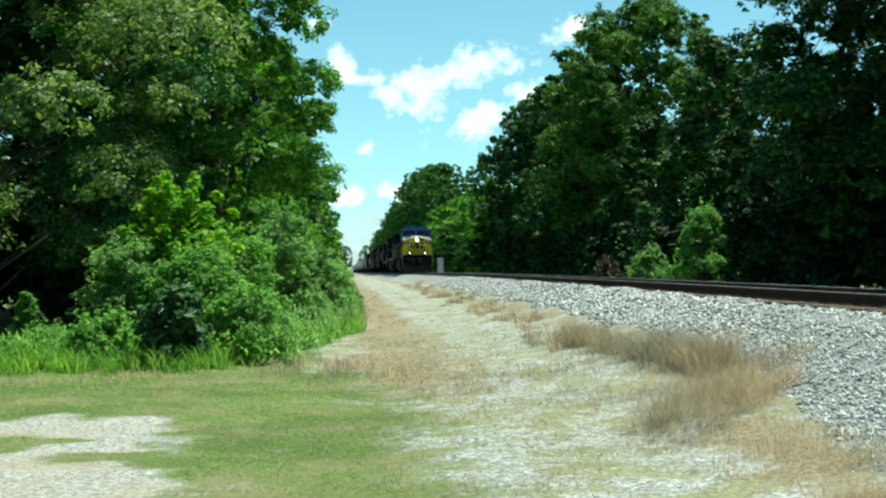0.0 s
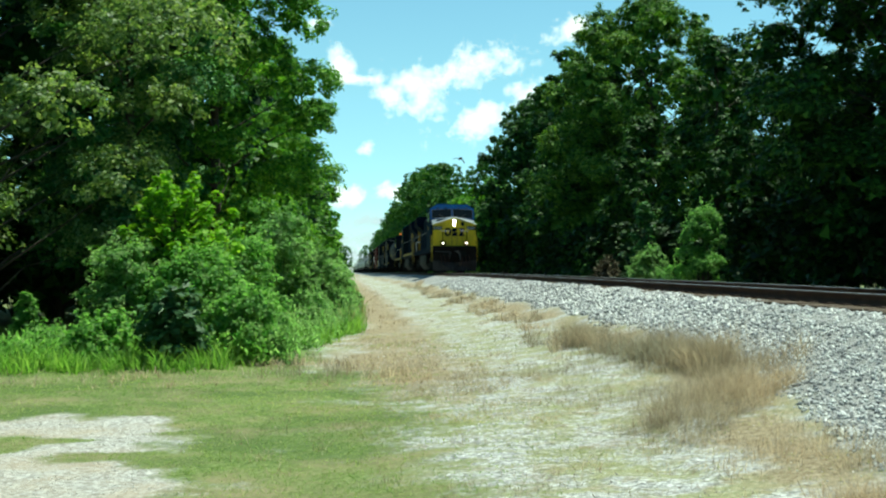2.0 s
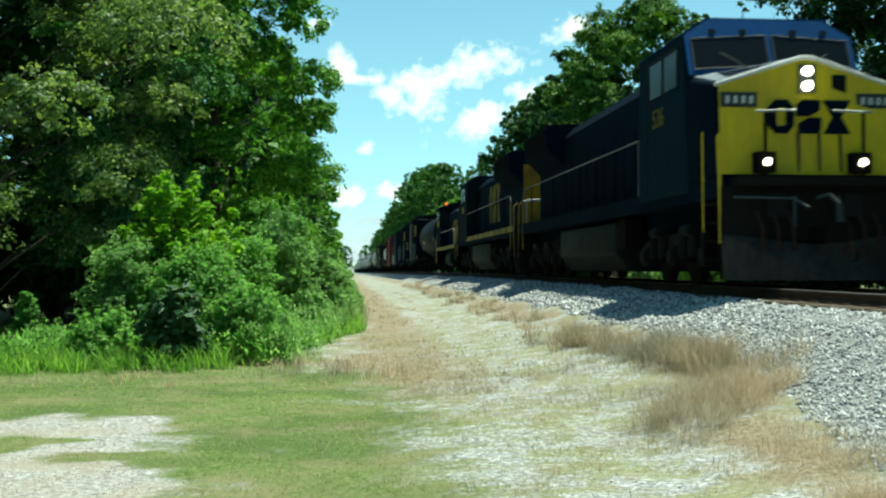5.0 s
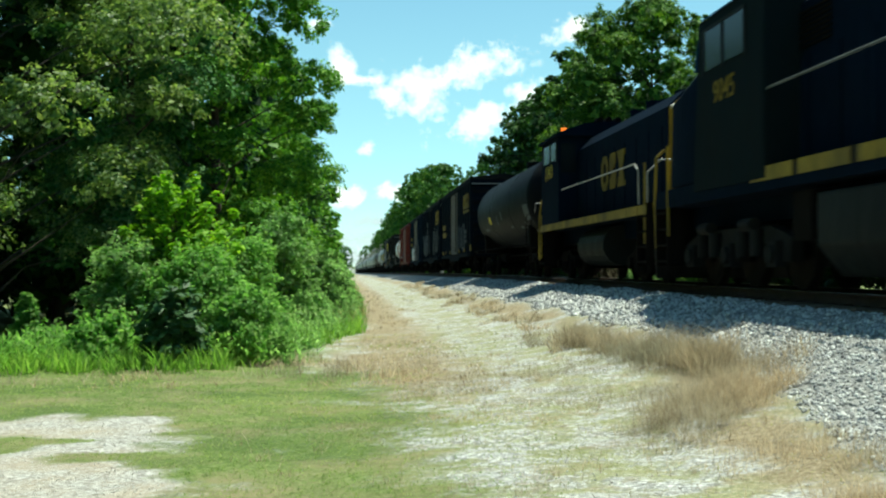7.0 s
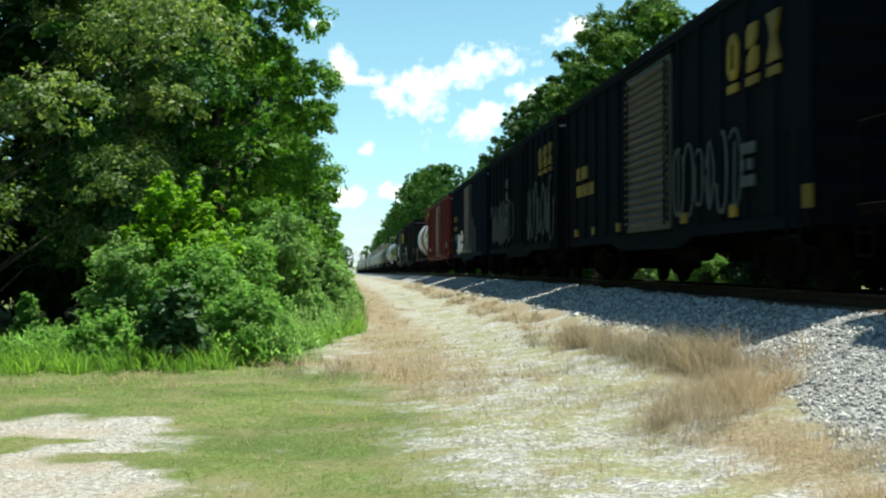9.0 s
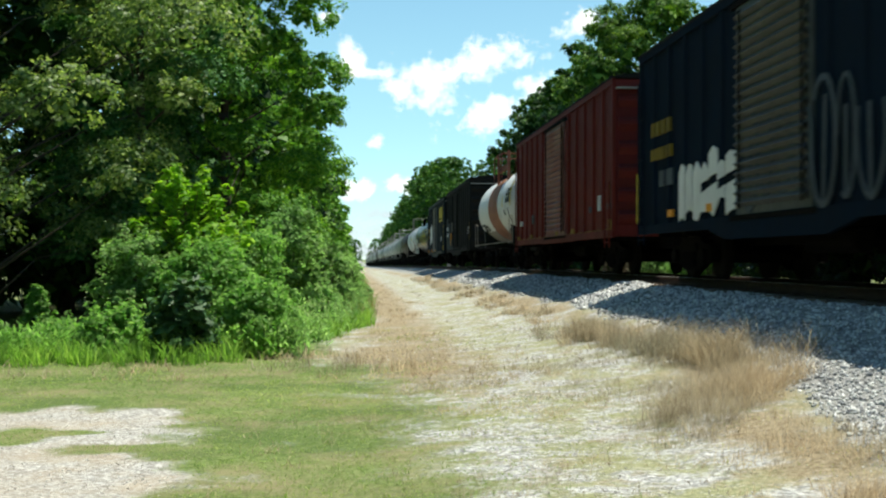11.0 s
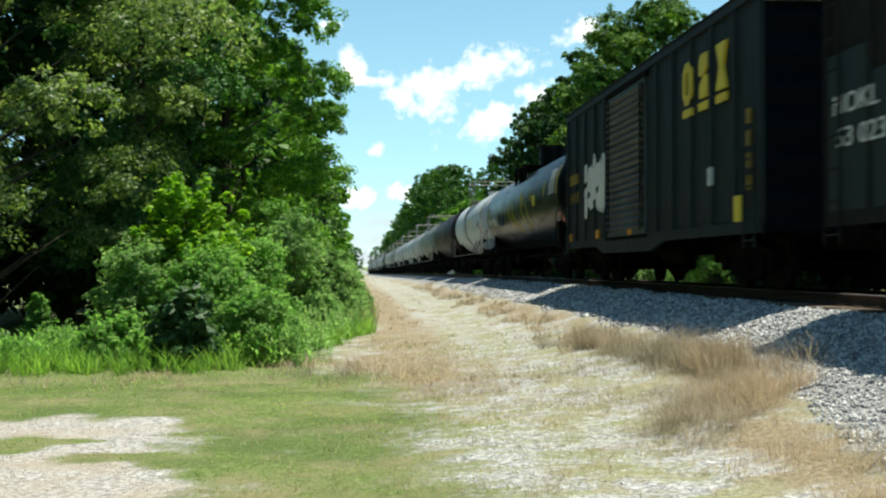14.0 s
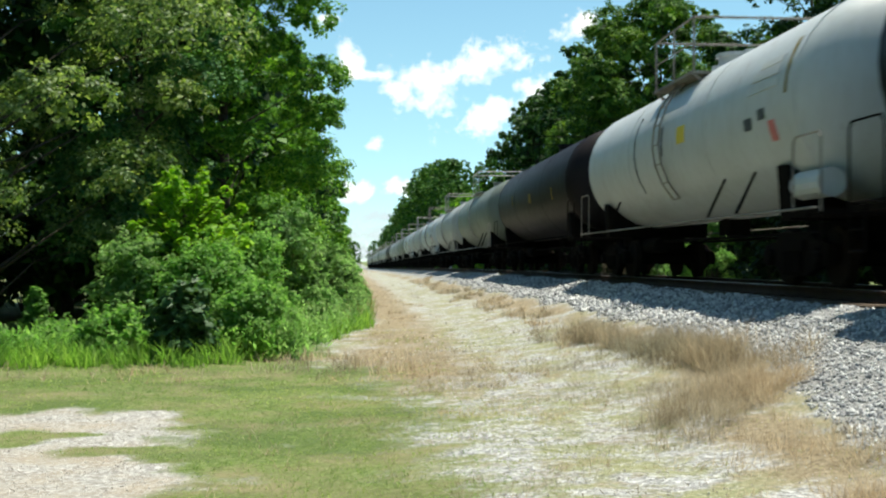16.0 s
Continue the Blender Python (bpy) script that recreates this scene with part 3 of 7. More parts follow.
def foliage(rng, lobes, leaves, leaf, per=60, core=20, inner=(), flat=0.68, up=0.7, simple=False):
    """Leaves in small sprays over domed boughs, thick on top and outside, with large leaves deep inside."""
    area = sum(r * r for _, r in lobes)
    pts, outs, sizes = [], [], []
    for c, r in lobes:
        k = max(4, int(leaves / per * r * r / area))
        d = unit(rng.normal(size=(k, 3)) + np.array([0, 0, 0.45]))
        d[:, 2] = np.where(d[:, 2] < -0.4, -d[:, 2], d[:, 2])
        rad = r * rng.uniform(0.8, 1.04, k)
        stray = rng.rand(k) < 0.09
        rad = np.where(stray, rad * rng.uniform(1.05, 1.3, k), rad)
        cl = np.array(c) + d * rad[:, None] * np.array([1, 1, flat])
        rs = r * rng.uniform(0.16, 0.36, k)
        e = unit(rng.normal(size=(k, per, 3)) + np.array([0, 0, 0.5]))
        reach = rng.rand(k, per, 1) ** 0.42
        p = e * reach * rs[:, None, None] * np.array([1, 1, 0.62])
        p[..., 2] -= 0.35 * (p[..., 0] ** 2 + p[..., 1] ** 2) / rs[:, None]
        pts.append((cl[:, None] + p).reshape(-1, 3))
        outs.append(unit(e * 0.8 + d[:, None] * 0.5).reshape(-1, 3))
        sizes.append(leaf * rng.uniform(0.6, 1.35, k * per))
    # the shaded leaves deep in the crown
    for c, r in list(lobes) + list(inner):
        q = unit(rng.normal(size=(core, 3)))
        pts.append(np.array(c) + q * r * rng.uniform(0.05, 0.55, (core, 1)) * np.array([1, 1, flat]))
        outs.append(q)
        sizes.append(np.minimum(r * rng.uniform(0.35, 0.55, core), leaf * rng.uniform(*((2.2, 3.3) if simple else (1.3, 2.1)), core)))
    pts, outs, sizes = np.concatenate(pts), np.concatenate(outs), np.concatenate(sizes)
    pts[:, 2] = np.maximum(pts[:, 2], 0.05)
    return leaf_arrays(rng, pts, sizes, outs, up=up, simple=simple)


def make_tree(name, label, seed, height, radius, base, leaves, leaf, material, lean=0.0, lobe=0.4, squat=0.72, fill=1.0, core=20, gap=None, per=60, flat=0.68, up=0.7, simple=False):
    """A tapered trunk with limbs that end in domed boughs of foliage, made of many leaves."""
    rng = np.random.RandomState(seed)
    tree = tagged(new(name), label, "tree")
    bm = bmesh.new()
    top = Vector((lean, 0, height * 0.86))
    mid = Vector((rng.uniform(-0.2, 0.2) + lean * 0.4, rng.uniform(-0.2, 0.2), height * 0.45))
    r0 = 0.011 * height + 0.03
    limb(bm, (0, 0, -0.3), mid, r0, r0 * 0.65, 9)
    limb(bm, mid, top, r0 * 0.65, 0.03, 8)
    lobes = []
    n_lobes = int(8 + (height - base) * 1.35 * fill / (lobe * 2.2))
    for i in range(n_lobes):
        h = (i + 0.5) / n_lobes
        z = base + (height - base) * h
        w = radius * (0.7 + 0.42 * math.sin(math.pi * min(1, h * 0.95 + 0.08)) - 0.6 * max(0, h - squat) / (1 - squat))
        a = i * 2.4 + rng.uniform(-0.6, 0.6)
        rl = radius * lobe * rng.uniform(0.6, 1.3) * (1.0 - 0.25 * h)
        d = max(0.0, w - rl * 0.7) * rng.uniform(0.7, 1.12)
        c = Vector((math.cos(a) * d + lean * h, math.sin(a) * d, min(z, height - rl * 0.8)))
        if not (gap and gap[0] < h < gap[1] and i % 3):
            lobes.append((c, rl))
        root = Vector((lean * h * 0.8, 0, max(0.3, c.z - 0.4 * d - 0.5)))
        elbow = root.lerp(c, 0.55) + Vector((rng.uniform(-0.3, 0.3), rng.uniform(-0.3, 0.3), rng.uniform(0.0, 0.45)))
        limb(bm, root, elbow, 0.018 + 0.02 * rl, 0.014, 5)
        limb(bm, elbow, c, 0.014, 0.006, 5)
    part("trunk", bm, BARK, tree, "grey-brown bark trunk and limbs", True)
    inner = [(Vector((lean * h, 0, base + (height - base) * h)), radius * (0.85 - 0.45 * h * h)) for h in np.linspace(0.08, 0.86, 9)] if core else []
    v, f = foliage(rng, lobes, leaves, leaf, per, core, inner, flat, up, simple)
    ob = new("crown", raw_mesh("crown", v, f, material))
    ob.parent = tree
    return tree


def stand(tree, x, y, turn=0.0, scale=1.0, sink=0.05):
    tree.location = (x, y, float(ground_z(x, y)) - sink)
    tree.rotation_euler = (0, 0, turn)
    tree.scale = (scale, scale, scale)
    return tree


def again(tree, x, y, turn, scale):
    m = Matrix.LocRotScale((x, y, float(ground_z(x, y)) - 0.05), Euler((0, 0, turn)), None)
    ob = copy_thing(tree, m)
    ob.scale = (scale, scale, scale)
    return ob


def make_woods():
    rng = random.Random(11)
    g_left = "trees on the open side of the line"
    # the olive tree and the green tree that stand nearest
    olive = stand(make_tree("tree", "tall olive-green oak at the edge of the grass", 21, 13.2, 4.7, 1.8, 110000, 0.085, LEAF_OLIVE, 0, 0.27, 0.35, 1.7, 90), -7.4, 22.8)
    green = stand(make_tree("tree", "tall bright green broadleaf tree beside the line", 22, 11.8, 2.75, 0.9, 84000, 0.095, LEAF_GREEN, 0, 0.38, 0.78, 1.5, 130), -3.2, 29.5)
    near_left = stand(make_tree("tree", "green broadleaf tree in a row along the railway", 31, 10.5, 3.0, 0.5, 26000, 0.145, LEAF_GREEN, per=30, simple=True), -3.9, 37.5, 1.0)
    deep_left = stand(make_tree("tree", "dark green broadleaf tree in the wood beside the railway", 32, 13.0, 3.6, 0.4, 8000, 0.33, LEAF_DEEP, per=20, core=26, simple=True), -7.6, 31.0, 2.0)
    far_tree = stand(make_tree("tree", "distant green tree in a row along the railway", 33, 11.5, 3.2, 0.3, 6000, 0.42, LEAF_GREEN, per=14, core=8, simple=True), -3.9, 95, 2.0)
    # stands out of view, added to cut the sky light on the train
    unseen_tree = stand(make_tree("tree", "unseen leafy green tree, added to hold off sky light", 34, 12.5, 3.6, 0.3, 1200, 0.9, LEAF_GREEN, per=8, core=10, simple=True), -12, 14, 2.0)
    tagged(unseen_tree, group="trees around the clearing")
    blue = stand(make_tree("tree", "blue-green broadleaf tree between two taller trees", 35, 11.0, 2.2, 1.2, 30000, 0.1, LEAF_BLUE, 0, 0.42, 0.8, 1.2, 90), -4.75, 25.6, 0.6)
    for t in (olive, green, blue, near_left, deep_left, far_tree):
        tagged(t, group=g_left)
    for i, y in enumerate((44, 50, 57, 65, 74, 84)):
        again((near_left, deep_left)[i % 2], -3.75 + rng.uniform(-0.3, 0.2) - (0.6 if i % 2 else 0), y, rng.uniform(0, 6), rng.uniform(0.85, 1.0))
    for i, y in enumerate((107, 120, 135, 152, 172, 195, 222, 255, 300, 350)):
        again(far_tree, -3.9 + rng.uniform(-0.3, 0.3), y, rng.uniform(0, 6), rng.uniform(0.9, 1.05))
    for i, (x, y) in enumerate(((-12.0, 24.5), (-5.6, 34.5), (-11.5, 32), (-9.0, 40), (-16, 38), (-16.5, 28), (-8.5, 50))):
        again(deep_left, x, y, rng.uniform(0, 6), rng.uniform(0.95, 1.15))
    # unseen copies added beside and behind the camera, to hold off sky light
    for x, y in ((-13, 5), (-12, -5), (-13, -16), (-12, -28), (15, 18), (15.5, 8), (15, -3), (15.5, -14), (15, -26), (-4, -38), (4, -44), (-9, -36), (16, -38)):
        again(unseen_tree, x, y, rng.uniform(0, 6), rng.uniform(1.05, 1.3))
    g_right = "trees beyond the track"
    kinds = [
        make_tree("tree", "tall green broadleaf tree beyond the track", 41, 16.0, 5.4, 0.8, 100000, 0.165, LEAF_DOME, 0, 0.29, 0.86, 2.3, 90, None, 36, 0.8, simple=True),
        make_tree("tree", "tall dark green broadleaf tree beyond the track", 42, 14.5, 3.7, 0.6, 16000, 0.27, LEAF_DEEP, 0, 0.38, 0.84, 1.4, 40, None, 26, simple=True),
        make_tree("tree", "slender green broadleaf tree beyond the track", 43, 14.5, 3.2, 0.8, 15000, 0.26, LEAF_DEEP, 0, 0.38, 0.84, 1.4, 40, None, 26, simple=True),
        make_tree("tree", "distant tall tree beyond the track", 44, 16.0, 4.0, 0.4, 7000, 0.45, LEAF_FAR, per=14, core=26, fill=1.8, lobe=0.34, squat=0.9, flat=0.8, simple=True),
        make_tree("tree", "tall dark green tree close behind the track", 45, 13.5, 3.4, 0.6, 40000, 0.15, LEAF_DEEP, 0, 0.4, 0.97, 1.4, 60, None, 44, simple=True),
        make_tree("tree", "thin-crowned tree with sky showing through its leaves", 46, 12.5, 2.6, 2.0, 24000, 0.12, LEAF_DEEP, 0, 0.34, 0.9, 1.4, 0, (0.36, 0.54), 30),
    ]
    spots = [(16.8, 60.5, 1), (24, 58, 0.56), (15.8, 74, 1), (21, 205, 1), (14.1, 27.5, 1), (16.7, 40.0, 1.1)]
    for k, (x, y, s) in zip(kinds, spots):
        stand(k, x, y, 0.0, s)
        tagged(k, group=g_right)
    for i, (x, y, s) in enumerate(((15.0, 42.5, 0.46), (16.1, 47.5, 0.78), (19.0, 44.0, 0.6), (18.0, 50.0, 0.74), (14.6, 53.5, 0.6), (15.8, 67, 0.9), (16.5, 78, 1.06), (15.5, 85, 1.06), (16.2, 93, 1.05), (15.4, 101, 0.58), (15.6, 107, 0.6),
                                   (23, 66, 0.62), (24, 76, 1.0), (22.5, 86, 1.0), (25, 50, 0.7))):
        again(kinds[1 + i % 2], x, y, rng.uniform(0, 6), s)
    again(kinds[1], 15.9, 66.5, 2.1, 1.1)
    again(kinds[1], 14.9, 90.0, 0.7, 1.04)
    again(kinds[2], 15.3, 96.0, 3.4, 1.02)
    again(kinds[5], 17.0, 36.6, 2.6, 1.05)
    for x, y, k in ((17.5, 24.0, 1.0), (16.6, 31.5, 1.1), (17.3, 28.6, 1.12)):
        again(kinds[4], x, y, rng.uniform(0, 6), k)
    # lower growth past the bend in the wood, then a taller group
    for x, y, k in ((13.8, 98, 0.72), (14.2, 104, 0.8), (15.0, 110, 0.86), (15.5, 117, 0.92), (14.6, 121, 0.84), (14.8, 126, 0.9), (16.5, 131, 1.0), (15.6, 136, 0.94), (16, 141, 0.98), (15, 147, 0.92),
                    (16.2, 153, 1.0), (15.8, 159, 0.98), (16, 165, 1.04), (15, 172, 0.95), (24, 130, 1.0), (24, 150, 1.05)):
        again(far_tree, x, y, rng.uniform(0, 6), k * rng.uniform(0.96, 1.04))
    for x, y, k in ((17, 179, 0.95), (17, 192, 1.27), (25, 198, 1.3), (15.0, 212, 1.3), (17.5, 222, 1.35), (15.8, 236, 1.35), (15, 262, 1.3), (14, 290, 1.15), (14.5, 330, 1.1), (14.5, 380, 1.1), (15, 440, 1.1), (16, 520, 1.1),
                    (-6, 440, 1.0), (-6, 520, 1.1), (1.2, 690, 1.05), (13.8, 700, 1.1), (-4, 640, 1.1), (19, 660, 1.1), (22, 250, 1.2), (-12, 300, 1.1), (-12, 200, 1.1)):
        again(kinds[3], x, y, rng.uniform(0, 6), k * rng.uniform(0.96, 1.04))


make_woods()


# ---- bushes, weeds and grass ----
def make_bush(name, label, seed, x, y, radius, height, leaves, leaf, material, category="bush", upright=False, base=0.0, shoots=11):
    rng = np.random.RandomState(seed)
    bush = tagged(new(name), label, category)
    bm = bmesh.new()
    lobes = []
    n = 9 if not upright else 16
    for i in range(n):
        a = i * 2.4
        h = base + (height - base) * (0.18 + 0.7 * (i + rng.rand()) / n)
        rl = radius * rng.uniform(0.32, 0.52) * (0.6 if upright else 1)
        d = radius * (0.75 - 0.55 * (i / n)) * rng.uniform(0.6, 1.1)
        c = Vector((math.cos(a) * d, math.sin(a) * d, min(h, height - rl * 0.75)))
        lobes.append((c, rl))
        limb(bm, (c.x * 0.15, c.y * 0.15, -0.05), c, 0.022, 0.006, 5)
    part("stem", bm, BARK, bush)
    v, f = foliage(rng, lobes, leaves, leaf, 20, 14, (), 0.8, 0.9)
    # young shoots that stand out of the mass
    pts, outs = [], []
    for c, r in lobes:
        for _ in range(shoots):
            d = unit(rng.normal(size=3) + np.array([0, 0, 0.9]))
            a = np.array(c) + d * r * 0.75
            way = unit(d * 0.5 + np.array([0, 0, 1.0]) + rng.normal(size=3) * 0.15)
            s = rng.uniform(0.1, 1.0, (11, 1)) * r * rng.uniform(0.45, 1.0)
            e = unit(rng.normal(size=(11, 3)))
            pts.append(a + way * s + e * leaf * 0.55)
            outs.append(unit(e + way * 0.8))
    if pts:
        pts, outs = np.concatenate(pts), np.concatenate(outs)
        v2, f2 = leaf_arrays(rng, pts, leaf * rng.uniform(0.7, 1.3, len(pts)), outs, 0.1, 0.9, 0.28)
        f = np.concatenate([f, f2 + len(v)])
        v = np.concatenate([v, v2])
    ob = new("leaves", raw_mesh("leaves", v, f, material))
    ob.parent = bush
    return stand(bush, x, y)


def make_sapling(x, y, height):
    """A young tree of upright shoots, each with large leaves along it and a crown of leaves at its tip."""
    rng = np.random.RandomState(51)
    tree = tagged(new("sapling"), "bright yellow-green sapling above the bushes", "sapling")
    bm = bmesh.new()
    limb(bm, (0, 0, -0.1), (0, 0, height * 0.6), 0.03, 0.018, 6)
    pts, outs, sizes = [], [], []
    for i in range(64):
        a, k = i * 2.4, (i + 0.5) / 64
        foot = Vector((0, 0, height * (0.3 + 0.45 * k)))
        reach = 1.35 * (1 - 0.7 * k) * rng.uniform(0.65, 1.1)
        tip = Vector((math.cos(a) * reach, math.sin(a) * reach, min(height, foot.z + height * rng.uniform(0.12, 0.3))))
        limb(bm, foot, tip, 0.012, 0.004, 4)
        n = 38
        s = np.concatenate([rng.uniform(0.35, 1.0, n - 12), np.full(12, 1.0)])[:, None]
        p = np.array(foot) * (1 - s) + np.array(tip) * s
        d = unit(rng.normal(size=(n, 3)) + np.array([0, 0, 0.3]))
        pts.append(p + d * 0.08)
        outs.append(unit(d + np.array([0, 0, 0.8])))
        sizes.append(rng.uniform(0.1, 0.19, n))
    part("stem", bm, BARK, tree)
    v, f = leaf_arrays(rng, np.concatenate(pts), np.concatenate(sizes), np.concatenate(outs), 0.15, 0.9)
    ob = new("leaves", raw_mesh("leaves", v, f, LEAF_BRIGHT))
    ob.parent = tree
    return stand(tree, x, y)


def make_bushes():
    g = "bushes at the foot of the wood"
    made = [
        make_sapling(-2.85, 20.0, 3.1),
        make_bush("bush", "mid-green bush in front of the wood", 52, -2.45, 18.7, 1.05, 1.8, 13000, 0.065, LEAF_WEED),
        make_bush("bush", "grey-green bush at the edge of the wood", 53, -3.62, 19.0, 0.9, 1.98, 9000, 0.07, LEAF_GREY),
        make_bush("bush", "leafy green bush in front of the wood", 54, -1.9, 20.3, 1.1, 2.0, 11000, 0.07, LEAF_WEED),
        make_bush("bush", "tall green bush beside the trees", 55, -1.5, 25.0, 1.05, 2.75, 9000, 0.085, LEAF_GREY),
        make_bush("bush", "green bush beside the dry path", 56, -0.75, 28.5, 0.95, 1.95, 6000, 0.09, LEAF_GREY),
        make_bush("bush", "low green bush beside the dry path", 57, -0.25, 33.0, 0.85, 1.4, 5000, 0.09, LEAF_GREY),
        make_bush("bush", "low green bush beside the dry path", 58, -0.3, 40.0, 0.9, 1.5, 4000, 0.12, LEAF_GREY),
        make_bush("bush", "green bush under the tall trees", 59, -2.4, 24.0, 1.2, 2.1, 6000, 0.1, LEAF_WEED),
        make_bush("bush", "dark broad-leaved bush in the grass", 60, -2.5, 16.75, 0.58, 1.1, 1700, 0.14, LEAF_BROAD),
        make_bush("bush", "low green bush in long grass", 61, -1.55, 17.8, 0.75, 1.15, 6000, 0.065, LEAF_WEED),
        make_bush("weed", "tall leafy weed at the edge of the wood", 62, -5.15, 19.0, 0.3, 1.15, 700, 0.085, LEAF_WEED, "weed", True),
        make_bush("bush", "low green weeds at the edge of the wood", 64, -4.6, 18.4, 0.7, 0.48, 3000, 0.08, LEAF_WEED),
        make_bush("bush", "low green weeds at the edge of the wood", 65, -3.6, 17.5, 0.7, 0.7, 3000, 0.08, LEAF_WEED),
    ]
    for b in made:
        tagged(b, group=g)
    for x, y, s in ((-0.4, 47, 1.0), (-0.6, 56, 1.1), (-0.5, 67, 1.2), (-0.8, 80, 1.3), (-0.6, 95, 1.3)):
        again(made[7], x, y, x * 7, s)
    g = "bushes beyond the track"
    far = [
        make_bush("bush", "rounded bright green bush beyond the track", 71, 11.85, 36.8, 1.1, 3.2, 13000, 0.085, LEAF_WEED),
        make_bush("bush", "tall green bush beyond the track", 72, 10.95, 40.5, 0.75, 3.9, 7000, 0.11, LEAF_BLUE, "bush", True),
        make_bush("bush", "withered grey-brown brush beyond the track", 77, 9.55, 40.5, 0.6, 1.0, 900, 0.09, LEAF_WITHERED),
        make_bush("bush", "green bush beyond the track", 73, 10.75, 39.2, 0.85, 1.9, 6000, 0.1, LEAF_GREY),
        make_bush("bush", "young green bush under the trees beyond the track", 74, 12.6, 62.0, 1.2, 3.2, 4000, 0.18, LEAF_DEEP, shoots=0),
        make_bush("bush", "young green bush under the trees beyond the track", 75, 12.2, 85.0, 1.5, 4.5, 4000, 0.25, LEAF_DEEP, shoots=0),
    ]
    # the near-black leaf colour stands in for the shade of the trees above
    dark = make_bush("bush", "undergrowth beyond the track, canopy shade put into its dark green", 76, 13.3, 22.5, 1.7, 3.3, 2000, 0.23, LEAF_SHADE, shoots=0)
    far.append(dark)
    for b in far:
        tagged(b, group=g)
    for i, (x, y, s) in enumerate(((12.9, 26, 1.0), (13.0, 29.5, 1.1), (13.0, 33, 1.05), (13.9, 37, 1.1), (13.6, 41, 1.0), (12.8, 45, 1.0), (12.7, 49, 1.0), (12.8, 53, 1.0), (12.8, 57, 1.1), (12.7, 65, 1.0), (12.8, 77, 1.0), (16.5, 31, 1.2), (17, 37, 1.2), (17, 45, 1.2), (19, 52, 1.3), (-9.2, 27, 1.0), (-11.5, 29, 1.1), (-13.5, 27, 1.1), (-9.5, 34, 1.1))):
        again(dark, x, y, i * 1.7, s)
    for i, (x, y, s) in enumerate(((12.5, 72, 1.0), (12.2, 97, 1.1), (12.3, 112, 1.2), (12.4, 130, 1.3), (12.4, 150, 1.4), (12.6, 175, 1.4), (12.4, 54, 0.8), (13, 34, 0.9), (12.8, 29, 0.8))):
        again(far[4 + i % 2], x, y, i * 1.3, s)


make_bushes()


def make_blades(name, label, seed, n, region, tall, wide, material, keep, lean=0.45, tufted=0):
    """Grass: bent, tapering blades, thicker on the ground nearest the path's near end."""
    rng = np.random.RandomState(seed)
    x0, x1, y0, y1 = region
    if tufted:
        m = n // tufted
        cy = y0 * (y1 / y0) ** rng.rand(m)
        cx = rng.uniform(x0, x1, m)
        ok = rng.rand(m) < keep(cx, cy)
        cx, cy = cx[ok], cy[ok]
        tall_k = rng.uniform(0.5, 1.2, len(cx))
        x = np.repeat(cx, tufted) + rng.normal(size=len(cx) * tufted) * 0.07
        y = np.repeat(cy, tufted) + rng.normal(size=len(cx) * tufted) * 0.07
        hk = np.repeat(tall_k, tufted)
    else:
        y = y0 * (y1 / y0) ** rng.rand(n)
        x = rng.uniform(x0, x1, n)
        ok = rng.rand(n) < keep(x, y)
        x, y = x[ok], y[ok]
        hk = 1.0
    n = len(x)
    z = ground_z(x, y) + 0.018 * wob(x, y, 9, 1) + 0.03 * wob(x, y, 2.3, 2) - 0.015
    h = tall * rng.uniform(0.45, 1.15, n) * hk
    w = wide * rng.uniform(0.6, 1.3, n) * np.clip(y / 11, 0.8, 3)
    a = rng.uniform(0, 2 * math.pi, n)
    side = np.stack([np.cos(a), np.sin(a), np.zeros(n)], -1) * (w / 2)[:, None]
    bend = np.stack([np.cos(a + 1.3), np.sin(a + 1.3), np.zeros(n)], -1) * (h * lean * rng.rand(n))[:, None]
    foot = np.stack([x, y, z], -1)
    up = np.zeros((n, 3))
    up[:, 2] = h
    v = np.stack([foot - side, foot + side, foot + up * 0.6 + bend * 0.4 + side * 0.7, foot + up + bend, foot + up * 0.6 + bend * 0.4 - side * 0.7], 1)
    k = 5 * np.arange(n)[:, None]
    q = np.concatenate([k + np.array([0, 1, 2]), k + np.array([0, 2, 4]), k + np.array([4, 2, 3])])
    me = raw_mesh(name, v.reshape(-1, 3), q, material)
    if tall < 0.3:
        # thin blades are lit like the tangle that they are part of
        nor = unit(np.concatenate([rng.normal(size=(n, 2)) * 0.25, np.ones((n, 1))], 1))
        me.polygons.foreach_set("use_smooth", np.ones(len(me.polygons), dtype=bool))
        me.normals_split_custom_set_from_vertices(np.repeat(nor, 5, 0).tolist())
    tagged(new(name, me), label, "grass", kind="stuff")


